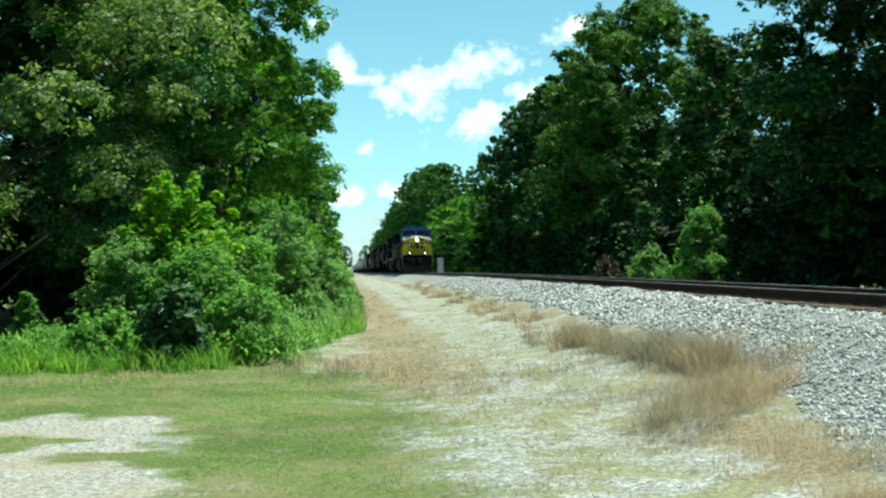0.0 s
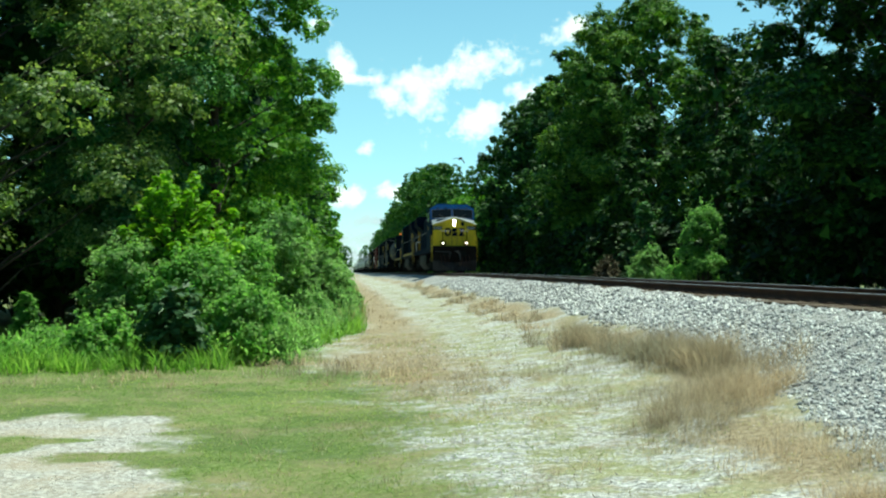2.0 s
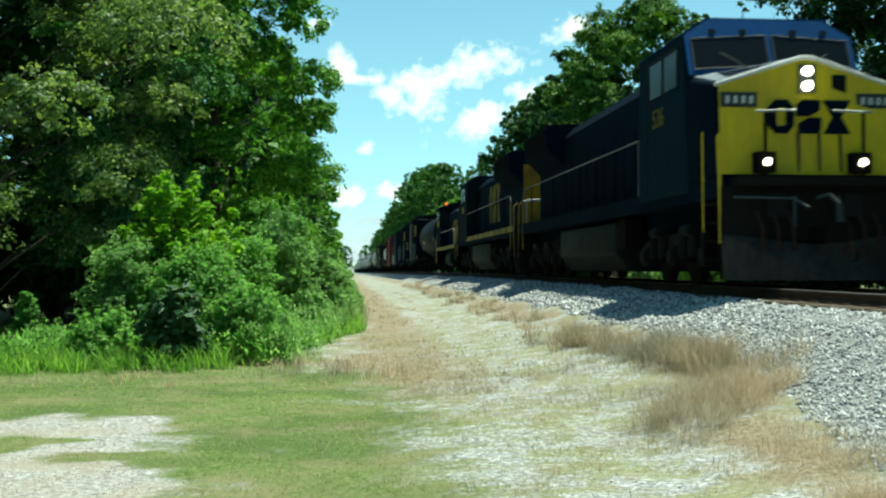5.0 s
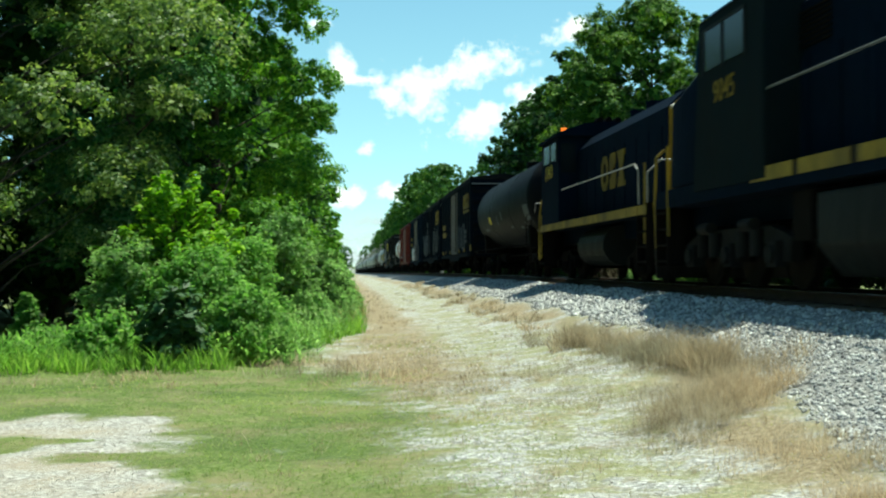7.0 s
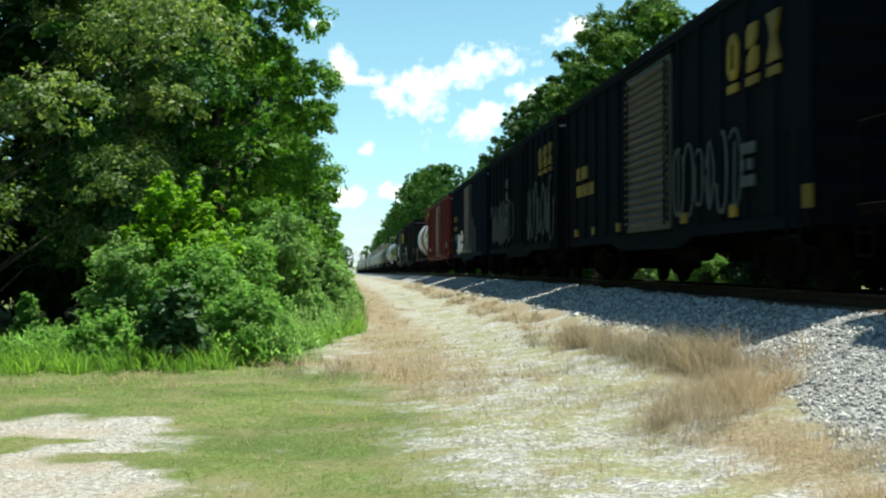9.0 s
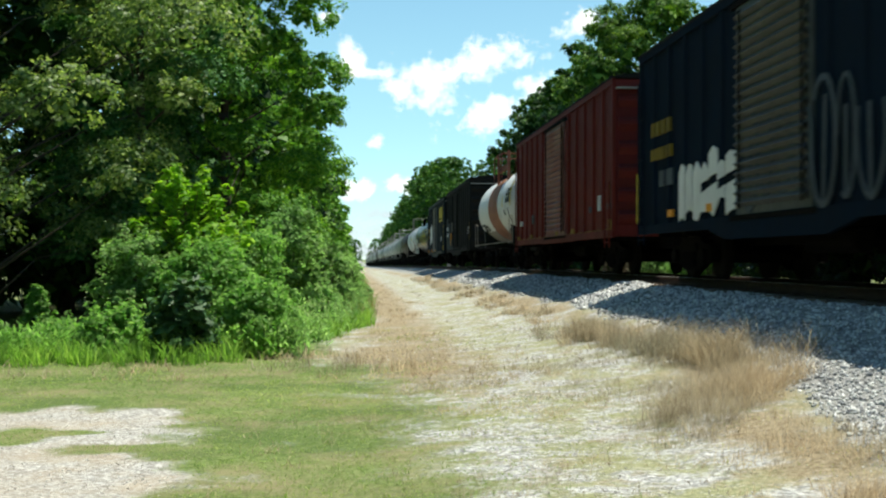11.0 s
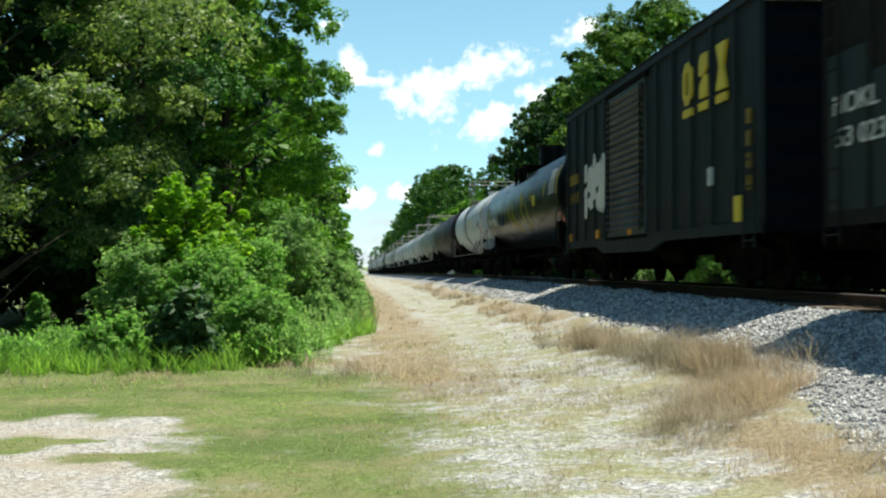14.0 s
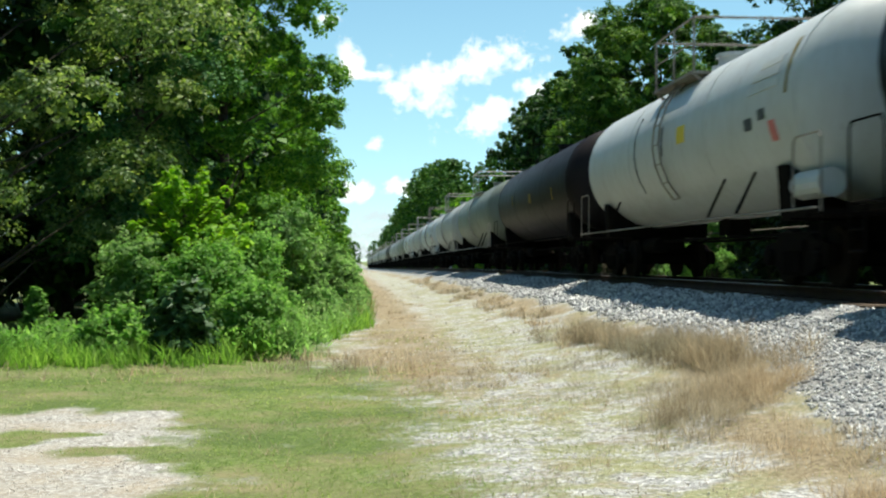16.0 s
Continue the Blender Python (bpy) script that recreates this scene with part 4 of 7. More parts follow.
def make_weeds(name, label, seed, n, region, tall, leaf, material, keep, count=13):
    """Upright weeds: thin stems with narrow leaves up their length."""
    rng = np.random.RandomState(seed)
    x0, x1, y0, y1 = region
    x, y = rng.uniform(x0, x1, n), rng.uniform(y0, y1, n)
    ok = rng.rand(n) < keep(x, y)
    x, y = x[ok], y[ok]
    n = len(x)
    h = tall * rng.uniform(0.55, 1.2, n) * (1 + 0.35 * wob(x, y, 2.4, seed)) * np.interp(x, (-3.6, -2.8), (0.62, 1.0))
    foot = np.stack([x, y, ground_z(x, y) - 0.01], -1)
    tip = foot + np.stack([rng.normal(size=n) * 0.13 * h, rng.normal(size=n) * 0.13 * h, h], -1)
    s = np.linspace(0.12, 1.0, count)[None, :, None]
    at = foot[:, None] * (1 - s) + tip[:, None] * s
    d = unit(rng.normal(size=(n, count, 3)) * np.array([1, 1, 0.25]))
    size = leaf * rng.uniform(0.7, 1.3, (n, count)) * (1.15 - 0.5 * s[..., 0])
    at = at + d * size[..., None] * 0.45
    m = n * count
    way = unit(d.reshape(m, 3) + np.array([0, 0, 0.55]) + rng.normal(size=(m, 3)) * 0.15)
    side = unit(np.cross(way, np.array([0, 0, 1.0]))) * (size.reshape(m, 1) * 0.17)
    half = way * size.reshape(m, 1) * 0.6
    mid = at.reshape(m, 3)
    v = np.stack([mid - half, mid + side, mid + half, mid - side], 1).reshape(-1, 3)
    f = np.arange(4 * m).reshape(m, 4)
    w = np.array([0.006, 0, 0])
    stem = np.stack([foot - w, foot + w, tip + w * 0.4, tip - w * 0.4], 1).reshape(-1, 3)
    f = np.concatenate([f, np.arange(4 * n).reshape(n, 4) + len(v)])
    tagged(new(name, raw_mesh(name, np.concatenate([v, stem]), f, material)), label, "weeds", kind="stuff")


def make_grass():
    sm = lambda a: np.clip(a, 0, 1)
    lawn = lambda x, y: sm(cover(x, y)[0] * 1.25) * sm((19 - y) / 3) * (1 - sm(cover(x, y)[3] * 1.5))
    make_blades("lawn_grass", "short green grass on the verge", 81, 60000, (-6, 1.8, 6.4, 19), 0.036, 0.011, GRASS_GREEN, lawn, 3.2)
    pale = lambda x, y: sm(0.25 + 0.8 * wob(x, y, 2.6, 14)) * sm((x + 1.2) / 1.5) * (1 - cover(x, y)[2]) * (0.35 + 0.65 * sm(1 - abs(x - 0.9) / 1.8))
    make_blades("thin_grass", "thin yellow-green grass in the gravel", 82, 70000, (-1.2, 4.2, 6.4, 24), 0.045, 0.008, GRASS_PALE, pale, 4.0, 9)

    def along(x, y, ax, ay, bx, by, wide, seed):
        """A strip of clumps from one place to another, broken along its length."""
        s = sm(((x - ax) * (bx - ax) + (y - ay) * (by - ay)) / ((bx - ax) ** 2 + (by - ay) ** 2))
        d = np.hypot(x - ax - s * (bx - ax), (y - ay - s * (by - ay)) * 0.7)
        return sm(np.exp(-(d / wide) ** 2) * (0.5 + 1.3 * wob(x, y, 3.4, seed)))
    dry = "clumps of dry brown grass along the ballast"
    make_blades("dry_grass", dry, 83, 52000, (2.6, 5.2, 10.8, 19.5), 0.36, 0.0042, GRASS_DRY, lambda x, y: along(x, y, 3.3, 18.5, 4.15, 11.4, 0.3, 17), 2.0, 40)
    make_blades("dry_grass", dry, 87, 26000, (1.9, 4.4, 8.2, 11.5), 0.29, 0.0042, GRASS_DRY, lambda x, y: along(x, y, 2.7, 9.2, 3.75, 10.4, 0.3, 18), 2.4, 34)
    make_blades("dry_grass", dry, 88, 34000, (1.6, 4.2, 5.8, 8.9), 0.18, 0.0038, GRASS_DRY, lambda x, y: along(x, y, 2.6, 8.1, 3.3, 5.6, 0.42, 19), 2.4, 24)
    make_blades("dry_grass", dry, 89, 18000, (2.4, 4.8, 18, 70), 0.2, 0.007, GRASS_DRY, lambda x, y: along(x, y, 3.6, 18, 4.15, 70, 0.42, 20), 2.0, 30)
    make_blades("dry_grass", "low dry tufts scattered over the gravel path", 90, 40000, (0.6, 3.6, 6.2, 17), 0.1, 0.005, GRASS_DRY, lambda x, y: sm(0.12 + 0.7 * wob(x, y, 3.1, 33)), 2.6, 12)
    haze = "thin dry seed heads over the edge of the lawn"
    make_blades("dry_grass", haze, 94, 12000, (-1.8, 1.2, 13.5, 19), 0.24, 0.006, GRASS_DRY, lambda x, y: 0.5 * along(x, y, -0.9, 16.8, 0.7, 15.4, 0.7, 41), 1.6, 10)
    make_blades("dry_grass", haze, 95, 9000, (-7, -0.8, 13.5, 17), 0.16, 0.006, GRASS_DRY, lambda x, y: 0.5 * along(x, y, -6.5, 15.2, -1.0, 15.4, 0.6, 42), 1.8, 8)
    straw = lambda x, y: sm(0.15 + cover(x, y)[1]) * sm(0.55 + 0.8 * wob(x, y, 2.0, 23)) * (1 - cover(x, y)[2])
    make_blades("straw", "sparse dry straw on the gravel path", 84, 20000, (-1.2, 4.0, 7, 70), 0.11, 0.006, GRASS_DRY, straw, 2.4, 12)
    tall = lambda x, y: sm(1.3 - abs(y - (17.0 + 0.1 * (x + 5.5) + np.maximum(0, x + 1.6) * 4.6)) / 1.5) * sm(0.7 + 0.5 * wob(x, y, 3, 29))
    make_blades("long_grass", "long green grass at the foot of the bushes", 85, 90000, (-7.5, 0.35, 15.8, 29), 0.34, 0.012, LEAF_LIME, tall, 1.5, 14)
    stand_of = lambda x, y: sm(1.5 - abs(y - 17.6 - 0.05 * (x + 5)) / 0.75) * sm(0.75 + 0.7 * wob(x, y, 2.2, 51)) * (1 - sm(1.6 - np.hypot((x + 2.5) / 0.5, (y - 16.75) / 0.6)))
    make_weeds("tall_weeds", "upright bright green weeds at the foot of the bushes", 96, 2300, (-8.0, -1.1, 16.3, 19.2), 0.62, 0.15, LEAF_WEED, stand_of)
    slope = lambda x, y: sm(1.3 - abs(x + 1.15 - 0.075 * (y - 17)) / 0.55) * sm(0.8 + 0.5 * wob(x, y, 2.2, 52))
    make_weeds("tall_weeds", "upright pale green weeds beside the dry path", 97, 1700, (-2.0, 0.6, 17.0, 32), 0.55, 0.14, LEAF_GREY, slope, 11)
    verge = lambda x, y: sm(1.2 - abs(x - (-0.15 + 0.004 * y)) / 0.55) * sm((y - 26) / 4)
    make_blades("verge_grass", "green and straw grass along the wood", 86, 14000, (-1.2, 1.0, 26, 130), 0.45, 0.012, GRASS_PALE, verge, 1.1, 10)


make_grass()


def make_gravel():
    sm = lambda a: np.clip(a, 0, 1)
    make_stones("ballast_stones", "loose pale grey ballast stones beside the track", 40000, (2.7, 6.25, 6.2, 60), 0.055, STONE, 91, lambda x, y: sm(cover(x, y)[2] * 1.2))
    make_stones("gravel", "scattered pale gravel on the path and dirt", 17000, (-5, 4.2, 6.4, 22), 0.02, PEBBLE, 92, lambda x, y: sm(0.1 + cover(x, y)[3] + 0.5 * np.exp(-((x - 2) / 1.3) ** 2) - 0.7 * cover(x, y)[0] * (1 - cover(x, y)[3])) * (1 - cover(x, y)[2]))


make_gravel()


# ---- clouds ----
def cloud_material(name, tint, strength):
    m, nt, b = nodes_of(name)
    co = nt.nodes.new("ShaderNodeTexCoord").outputs["Object"]
    n = noise_tex(nt, nt.nodes.new("ShaderNodeNewGeometry").outputs["Position"], 0.016, 8, 0.65)
    ln = nt.nodes.new("ShaderNodeVectorMath")
    ln.operation = "LENGTH"
    mp = nt.nodes.new("ShaderNodeMapping")
    nt.links.new(co, mp.inputs[0])
    mp.inputs["Scale"].default_value = (1 / 100, 1 / 100, 1 / 100)
    nt.links.new(mp.outputs[0], ln.inputs[0])
    s = nt.nodes.new("ShaderNodeMath")
    s.operation = "MULTIPLY_ADD"
    nt.links.new(n, s.inputs[0])
    s.inputs[1].default_value = 2.6
    s.inputs[2].default_value = -0.62
    d = nt.nodes.new("ShaderNodeMath")
    d.operation = "SUBTRACT"
    nt.links.new(s.outputs[0], d.inputs[0])
    nt.links.new(ln.outputs["Value"], d.inputs[1])
    a = ramp(nt, d.outputs[0], [(0.0, (0, 0, 0)), (0.3, (0.5, 0.5, 0.5)), (0.75, (0.95, 0.95, 0.95))])
    em = nt.nodes.new("ShaderNodeEmission")
    em.inputs[0].default_value = (*tint, 1)
    em.inputs[1].default_value = strength
    tr = nt.nodes.new("ShaderNodeBsdfTransparent")
    mx = nt.nodes.new("ShaderNodeMixShader")
    nt.links.new(a, mx.inputs[0])
    nt.links.new(tr.outputs[0], mx.inputs[1])
    nt.links.new(em.outputs[0], mx.inputs[2])
    nt.links.new(mx.outputs[0], nt.nodes["Material Output"].inputs[0])
    return m


def make_clouds():
    """Small fair-weather clouds, two kilometres off, with sheets of painted haze added low down."""
    vapour = cloud_material("cloud_vapour", (1.0, 1.0, 1.0), 1.05)
    # glowing pale blue haze, added to cover the cream horizon of the sky
    thin = cloud_material("haze_vapour", (0.78, 0.88, 1.0), 0.66)
    for i, (u, v, w, h, lean) in enumerate(((745, 150, 80, 66, -10), (858, 108, 90, 40, -8), (850, 210, 100, 34, -22), (935, 165, 42, 34, -30), (600, 115, 30, 34, 0), (680, 170, 40, 24, 0), (1020, 45, 60, 26, -18),
                          (645, 262, 22, 14, -15), (620, 350, 50, 22, 0), (690, 345, 42, 20, 0), (640, 424, 90, 22, 0), (660, 392, 70, 16, 0), (630, 455, 90, 16, 0), (565, 45, 26, 16, 0), (630, 140, 60, 12, 0))):
        far = 2200.0 + 18 * i
        x, z = (u - 608) / F * far, (467 - v) / F * far + EYE[2]
        bm = bmesh.new()
        bmesh.ops.create_grid(bm, x_segments=2, y_segments=2, size=150, matrix=pose(0, 0, 0, 90))
        ob = part("cloud", bm, thin if v > 380 else vapour)
        ob.location = (x, far, z)
        ob.rotation_euler = (0, radians(lean), 0)
        ob.scale = (w / F * far / 75, 1, h / F * far / 75)
        tagged(ob, "glowing sheet of white cloud, and of painted haze low down, in the summer sky", "cloud", "clouds", "structure")


make_clouds()


# ---- the train: shapes that its cars share ----
# In a car's own space the front is -y, the side by the grass -x, and z = 0 is the top of the rail.
MESHES = {}


def once(name, build, material, smooth=False):
    """A mesh that is made the first time and shared after that."""
    if name not in MESHES:
        bm = bmesh.new()
        build(bm)
        bm.normal_update()
        me = bpy.data.meshes.new(name)
        bm.to_mesh(me)
        bm.free()
        me.materials.append(material)
        if smooth:
            me.polygons.foreach_set("use_smooth", [True] * len(me.polygons))
        MESHES[name] = me
    return MESHES[name]


def wheel_shape(r):
    def build(bm):
        disc(bm, (0, 0, 0), (1, 0, 0), r, 0.11, 20)
        disc(bm, (0.065, 0, 0), (1, 0, 0), r + 0.025, 0.03, 20)
        disc(bm, (-0.06, 0, 0), (1, 0, 0), r * 0.78, 0.02, 16)
        disc(bm, (-0.09, 0, 0), (1, 0, 0), 0.12, 0.1, 14)
    return build


def side_frame_shape(bm):
    prism(bm, [(-1.12, 0.32), (-1.15, 0.6), (-0.75, 0.66), (-0.5, 0.78), (0.5, 0.78), (0.75, 0.66), (1.15, 0.6), (1.12, 0.32), (0.78, 0.3), (0.42, 0.16), (-0.42, 0.16), (-0.78, 0.3)], 0, -0.07, 0.07)
    for y in (-0.87, 0.87):
        disc(bm, (-0.1, y, 0.43), (1, 0, 0), 0.13, 0.12, 14)
    for y in (-0.22, 0.0, 0.22):
        bar(bm, (-0.1, y, 0.22), (-0.1, y, 0.5), 0.075, 8)
    box(bm, -0.12, 0.1, -0.42, 0.42, 0.52, 0.66)


def bolster_shape(bm):
    box(bm, -1.0, 1.0, -0.2, 0.2, 0.5, 0.72)
    bar(bm, (-0.7, -0.87, 0.43), (0.7, -0.87, 0.43), 0.08, 8)
    bar(bm, (-0.7, 0.87, 0.43), (0.7, 0.87, 0.43), 0.08, 8)
    box(bm, -0.9, 0.9, -0.5, -0.42, 0.3, 0.42)
    box(bm, -0.9, 0.9, 0.42, 0.5, 0.3, 0.42)


def bogie(car, y):
    """A two-axle freight truck."""
    b = shared("bogie", once("bolster", bolster_shape, STEEL_DARK), car, pose(0, y, 0))
    fr = once("side_frame", side_frame_shape, STEEL_DARK)
    shared("side_frame", fr, b, pose(-1.0, 0, 0))
    shared("side_frame", fr, b, pose(1.0, 0, 0, 0, 0, 180))
    wh = once("wheel", wheel_shape(0.42), WHEEL_STEEL)
    for dy in (-0.87, 0.87):
        shared("wheel", wh, b, pose(-0.77, dy, 0.43))
        shared("wheel", wh, b, pose(0.77, dy, 0.43, 0, 0, 180))
    return b


def loco_frame_shape(bm):
    prism(bm, [(-2.35, 0.42), (-2.4, 0.75), (-1.6, 0.95), (1.6, 0.95), (2.4, 0.75), (2.35, 0.42), (2.0, 0.42), (1.6, 0.7), (0.4, 0.7), (0.2, 0.42), (-0.2, 0.42), (-0.4, 0.7), (-1.6, 0.7), (-2.0, 0.42)], 0, -0.09, 0.09)
    for y in (-1.9, 0, 1.9):
        box(bm, -0.2, 0.0, y - 0.17, y + 0.17, 0.34, 0.72)
        disc(bm, (-0.22, y, 0.53), (1, 0, 0), 0.14, 0.08, 14)
    for y in (-1.25, -0.65, 0.65, 1.25):
        bar(bm, (-0.17, y, 0.5), (-0.17, y, 0.9), 0.1, 10)
    for y in (-1.0, 1.0):
        bar(bm, (-0.2, y - 0.25, 0.98), (-0.2, y + 0.25, 0.98), 0.1, 10)


def loco_bolster_shape(bm):
    box(bm, -0.95, 0.95, -1.4, 1.4, 0.62, 1.0)
    for y in (-1.9, 0, 1.9):
        bar(bm, (-0.75, y, 0.53), (0.75, y, 0.53), 0.1, 8)


def loco_bogie(car, y):
    b = shared("bogie", once("loco_bolster", loco_bolster_shape, STEEL_DARK), car, pose(0, y, 0))
    fr = once("loco_side_frame", loco_frame_shape, BOGIE_GREY)
    shared("side_frame", fr, b, pose(-1.08, 0, 0))
    shared("side_frame", fr, b, pose(1.08, 0, 0, 0, 0, 180))
    wh = once("loco_wheel", wheel_shape(0.52), WHEEL_STEEL)
    for dy in (-1.9, 0, 1.9):
        shared("wheel", wh, b, pose(-0.77, dy, 0.53))
        shared("wheel", wh, b, pose(0.77, dy, 0.53, 0, 0, 180))


def coupler_shape(bm):
    box(bm, -0.08, 0.08, 0.0, 0.75, 0.78, 0.95)
    prism(bm, [(-0.16, 0.0), (-0.2, -0.2), (-0.02, -0.24), (0.02, -0.08), (0.18, -0.12), (0.18, 0.02)], 2, 0.7, 1.0)
    pipe(bm, [(0.3, 0.3, 0.8), (0.32, 0.05, 0.6), (0.25, -0.2, 0.45), (0.15, -0.35, 0.42)], 0.03)


def couplers(car, half):
    me = once("coupler", coupler_shape, STEEL_DARK)
    shared("coupler", me, car, pose(0, -half, 0))
    shared("coupler", me, car, pose(0, half, 0, 0, 0, 180))


def lettering(text, size, material, parent, side, x, y, z, label="", name="lettering", sx=1.0, space=1.0):
    """Painted characters on a side wall; side -1 faces the grass. y is where the text begins."""
    cu = bpy.data.curves.new("text", "FONT")
    cu.body = text
    cu.size = size
    cu.space_character = space
    cu.extrude = 0.004
    tmp = bpy.data.objects.new("text", cu)
    me = bpy.data.meshes.new_from_object(tmp)
    bpy.data.objects.remove(tmp)
    me.materials.append(material)
    ob = new(name, me)
    ob.parent = parent
    m = Matrix(((0, 0, side, x), (side * sx, 0, 0, y), (0, 1, 0, z), (0, 0, 0, 1)))
    ob.matrix_basis = m
    if label:
        tagged(ob, label)
    return ob


def patch_box(bm, side, x, ya, yb, za, zb, depth=0.05):
    """A flat mark, proud of the side wall by a few millimetres."""
    lo, hi = sorted((side * x, side * (x - depth)))
    box(bm, lo, hi, min(ya, yb), max(ya, yb), za, zb)


def blocks(bm, put, i):
    """One of three plain shapes: an open frame, two set-off blocks, an hourglass; put(outline) lays one down."""
    if i == 0:
        put([(0.28, 0), (0.5, 0), (0.5, 0.22), (0.36, 0.22), (0.3, 0.3), (0.3, 0.7), (0.36, 0.78), (0.5, 0.78), (0.5, 1), (0.28, 1), (0, 0.76), (0, 0.24)])
        put([(0.5, 0), (0.72, 0), (0.98, 0.24), (0.98, 0.76), (0.72, 1), (0.5, 1), (0.5, 0.78), (0.64, 0.78), (0.7, 0.7), (0.7, 0.3), (0.64, 0.22), (0.5, 0.22)])
    elif i == 1:
        put([(0.05, 0.52), (0.5, 0.52), (0.9, 0.7), (0.9, 1), (0.25, 1), (0.05, 0.85)])
        put([(0.1, 0), (0.75, 0), (0.95, 0.15), (0.95, 0.48), (0.5, 0.48), (0.1, 0.3)])
    else:
        put([(0, 0), (1, 0), (0.66, 0.5), (1, 1), (0, 1), (0.34, 0.5)])


def emblem(parent, side, x, y, z, w, h, gap, material, foot=True, name="emblem"):
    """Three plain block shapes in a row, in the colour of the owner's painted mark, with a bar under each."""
    b0 = 0.22 * h if foot else 0.0
    for i in range(3):
        a = y + side * i * (w + gap)
        bm = bmesh.new()
        blocks(bm, lambda o: prism(bm, [(a + side * u * w, z + b0 + v * (h - b0)) for u, v in o], 0, *sorted((side * x, side * (x - 0.05)))), i)
        if foot:
            patch_box(bm, side, x, a, a + side * w, z, z + 0.14 * h)
        part(name, bm, material, parent, "plain painted block")


def bars(parent, side, x, y, z, cols, rows, w, h, material, name="stencil", seed=0):
    """Lines of small writing that cannot be read, as bars."""
    rng = random.Random(seed)
    for r in range(rows):
        for c in range(cols):
            k = w * rng.uniform(0.55, 0.95)
            bm = bmesh.new()
            patch_box(bm, side, x, y + side * w * c, y + side * (w * c + k), z - r * h * 1.5, z - r * h * 1.5 + h)
            part(name, bm, material, parent)


def scrawl(parent, side, x, y, z, w, h, n, material, seed, thick=0.06, name="graffiti"):
    """Sprayed loops and strokes, laid on the wall in flat strips."""
    rng = random.Random(seed)
    bm = bmesh.new()

    def strip(pts, t):
        for (ya, za), (yb, zb) in zip(pts, pts[1:]):
            dy, dz = yb - ya, zb - za
            l = math.hypot(dy, dz) or 1
            ny, nz = -dz / l * t / 2, dy / l * t / 2
            q = [bm.verts.new((side * x, p, r)) for p, r in ((ya + ny, za + nz), (yb + ny, zb + nz), (yb - ny, zb - nz), (ya - ny, za - nz))]
            q2 = [bm.verts.new((side * (x - 0.02), v.co.y, v.co.z)) for v in q]
            bm.faces.new(q)
            bm.faces.new(q2[::-1])
            for i in range(4):
                bm.faces.new((q[i], q2[i], q2[(i + 1) % 4], q[(i + 1) % 4]))
    for i in range(n):
        cy, cz = y + side * w * (i + 0.5) / n, z + h / 2
        a, b = w / n * rng.uniform(0.35, 0.6), h * rng.uniform(0.36, 0.55)
        p = rng.uniform(0, 3)
        e = rng.uniform(1.3, 3)
        span = rng.uniform(4.0, 6.3)
        pts = [(cy + a * math.copysign(abs(math.cos(p + k)) ** (2 / e), math.cos(p + k)), cz + b * math.copysign(abs(math.sin(p + k)) ** (2 / e), math.sin(p + k))) for k in np.linspace(0, span, 16)]
        strip(pts, thick * rng.uniform(0.7, 1.3))
        if rng.random() < 0.5:
            strip([(cy, cz - b), (cy + rng.uniform(-0.1, 0.1), cz + b * rng.uniform(0.2, 1))], thick)
    bmesh.ops.recalc_face_normals(bm, faces=bm.faces)
    return part(name, bm, material, parent, "faded sprayed graffiti")


def tag_fill(parent, side, x, y, z, w, h, material, seed, name="graffiti"):
    """A broad sprayed block with a ragged outline and dark gaps."""
    rng = random.Random(seed)
    bm = bmesh.new()
    n = 7
    for i in range(n):
        a, b = y + side * w * i / n, y + side * w * (i + rng.uniform(0.8, 1.06)) / n
        lo, hi = z + h * rng.uniform(0, 0.25), z + h * rng.uniform(0.75, 1.0)
        o = [(a, lo), (a + (b - a) * 0.5, lo - h * rng.uniform(-0.1, 0.12)), (b, lo + h * rng.uniform(0, 0.1)), (b, hi - h * rng.uniform(0, 0.12)), (a + (b - a) * 0.45, hi), (a, hi - h * rng.uniform(0, 0.15))]
        mid = (lo + hi) / 2 + h * rng.uniform(-0.15, 0.15)
        if rng.random() < 0.55:
            prism(bm, [o[0], o[1], o[2], (o[2][0], mid - 0.05), (o[0][0], mid - 0.12)], 0, *sorted((side * x, side * (x - 0.02))))
            prism(bm, [(o[0][0], mid + 0.05), (o[2][0], mid + 0.1), o[3], o[4], o[5]], 0, *sorted((side * x, side * (x - 0.02))))
        else:
            prism(bm, o, 0, *sorted((side * x, side * (x - 0.02))))
    return part(name, bm, material, parent, "broad sprayed graffiti block")


def stile_shape(h, w=0.45):
    def build(bm):
        bar(bm, (0, 0, 0), (0, 0, h), 0.018, 6)
        bar(bm, (0, w, 0), (0, w, h), 0.018, 6)
    return build


def ladder(car, h, material, m, w=0.45, step=0.4):
    """A straight ladder of two stiles with its rungs."""
    made = shared("ladder", once("stiles_%g_%s" % (h, material.name), stile_shape(h, w), material), car, m)
    rung = once("rung_" + material.name, lambda bm: bar(bm, (0, 0, 0), (0, w, 0), 0.014, 6), material)
    k = 0.12
    while k < h:
        shared("rung", rung, made, pose(0, 0, k))
        k += step


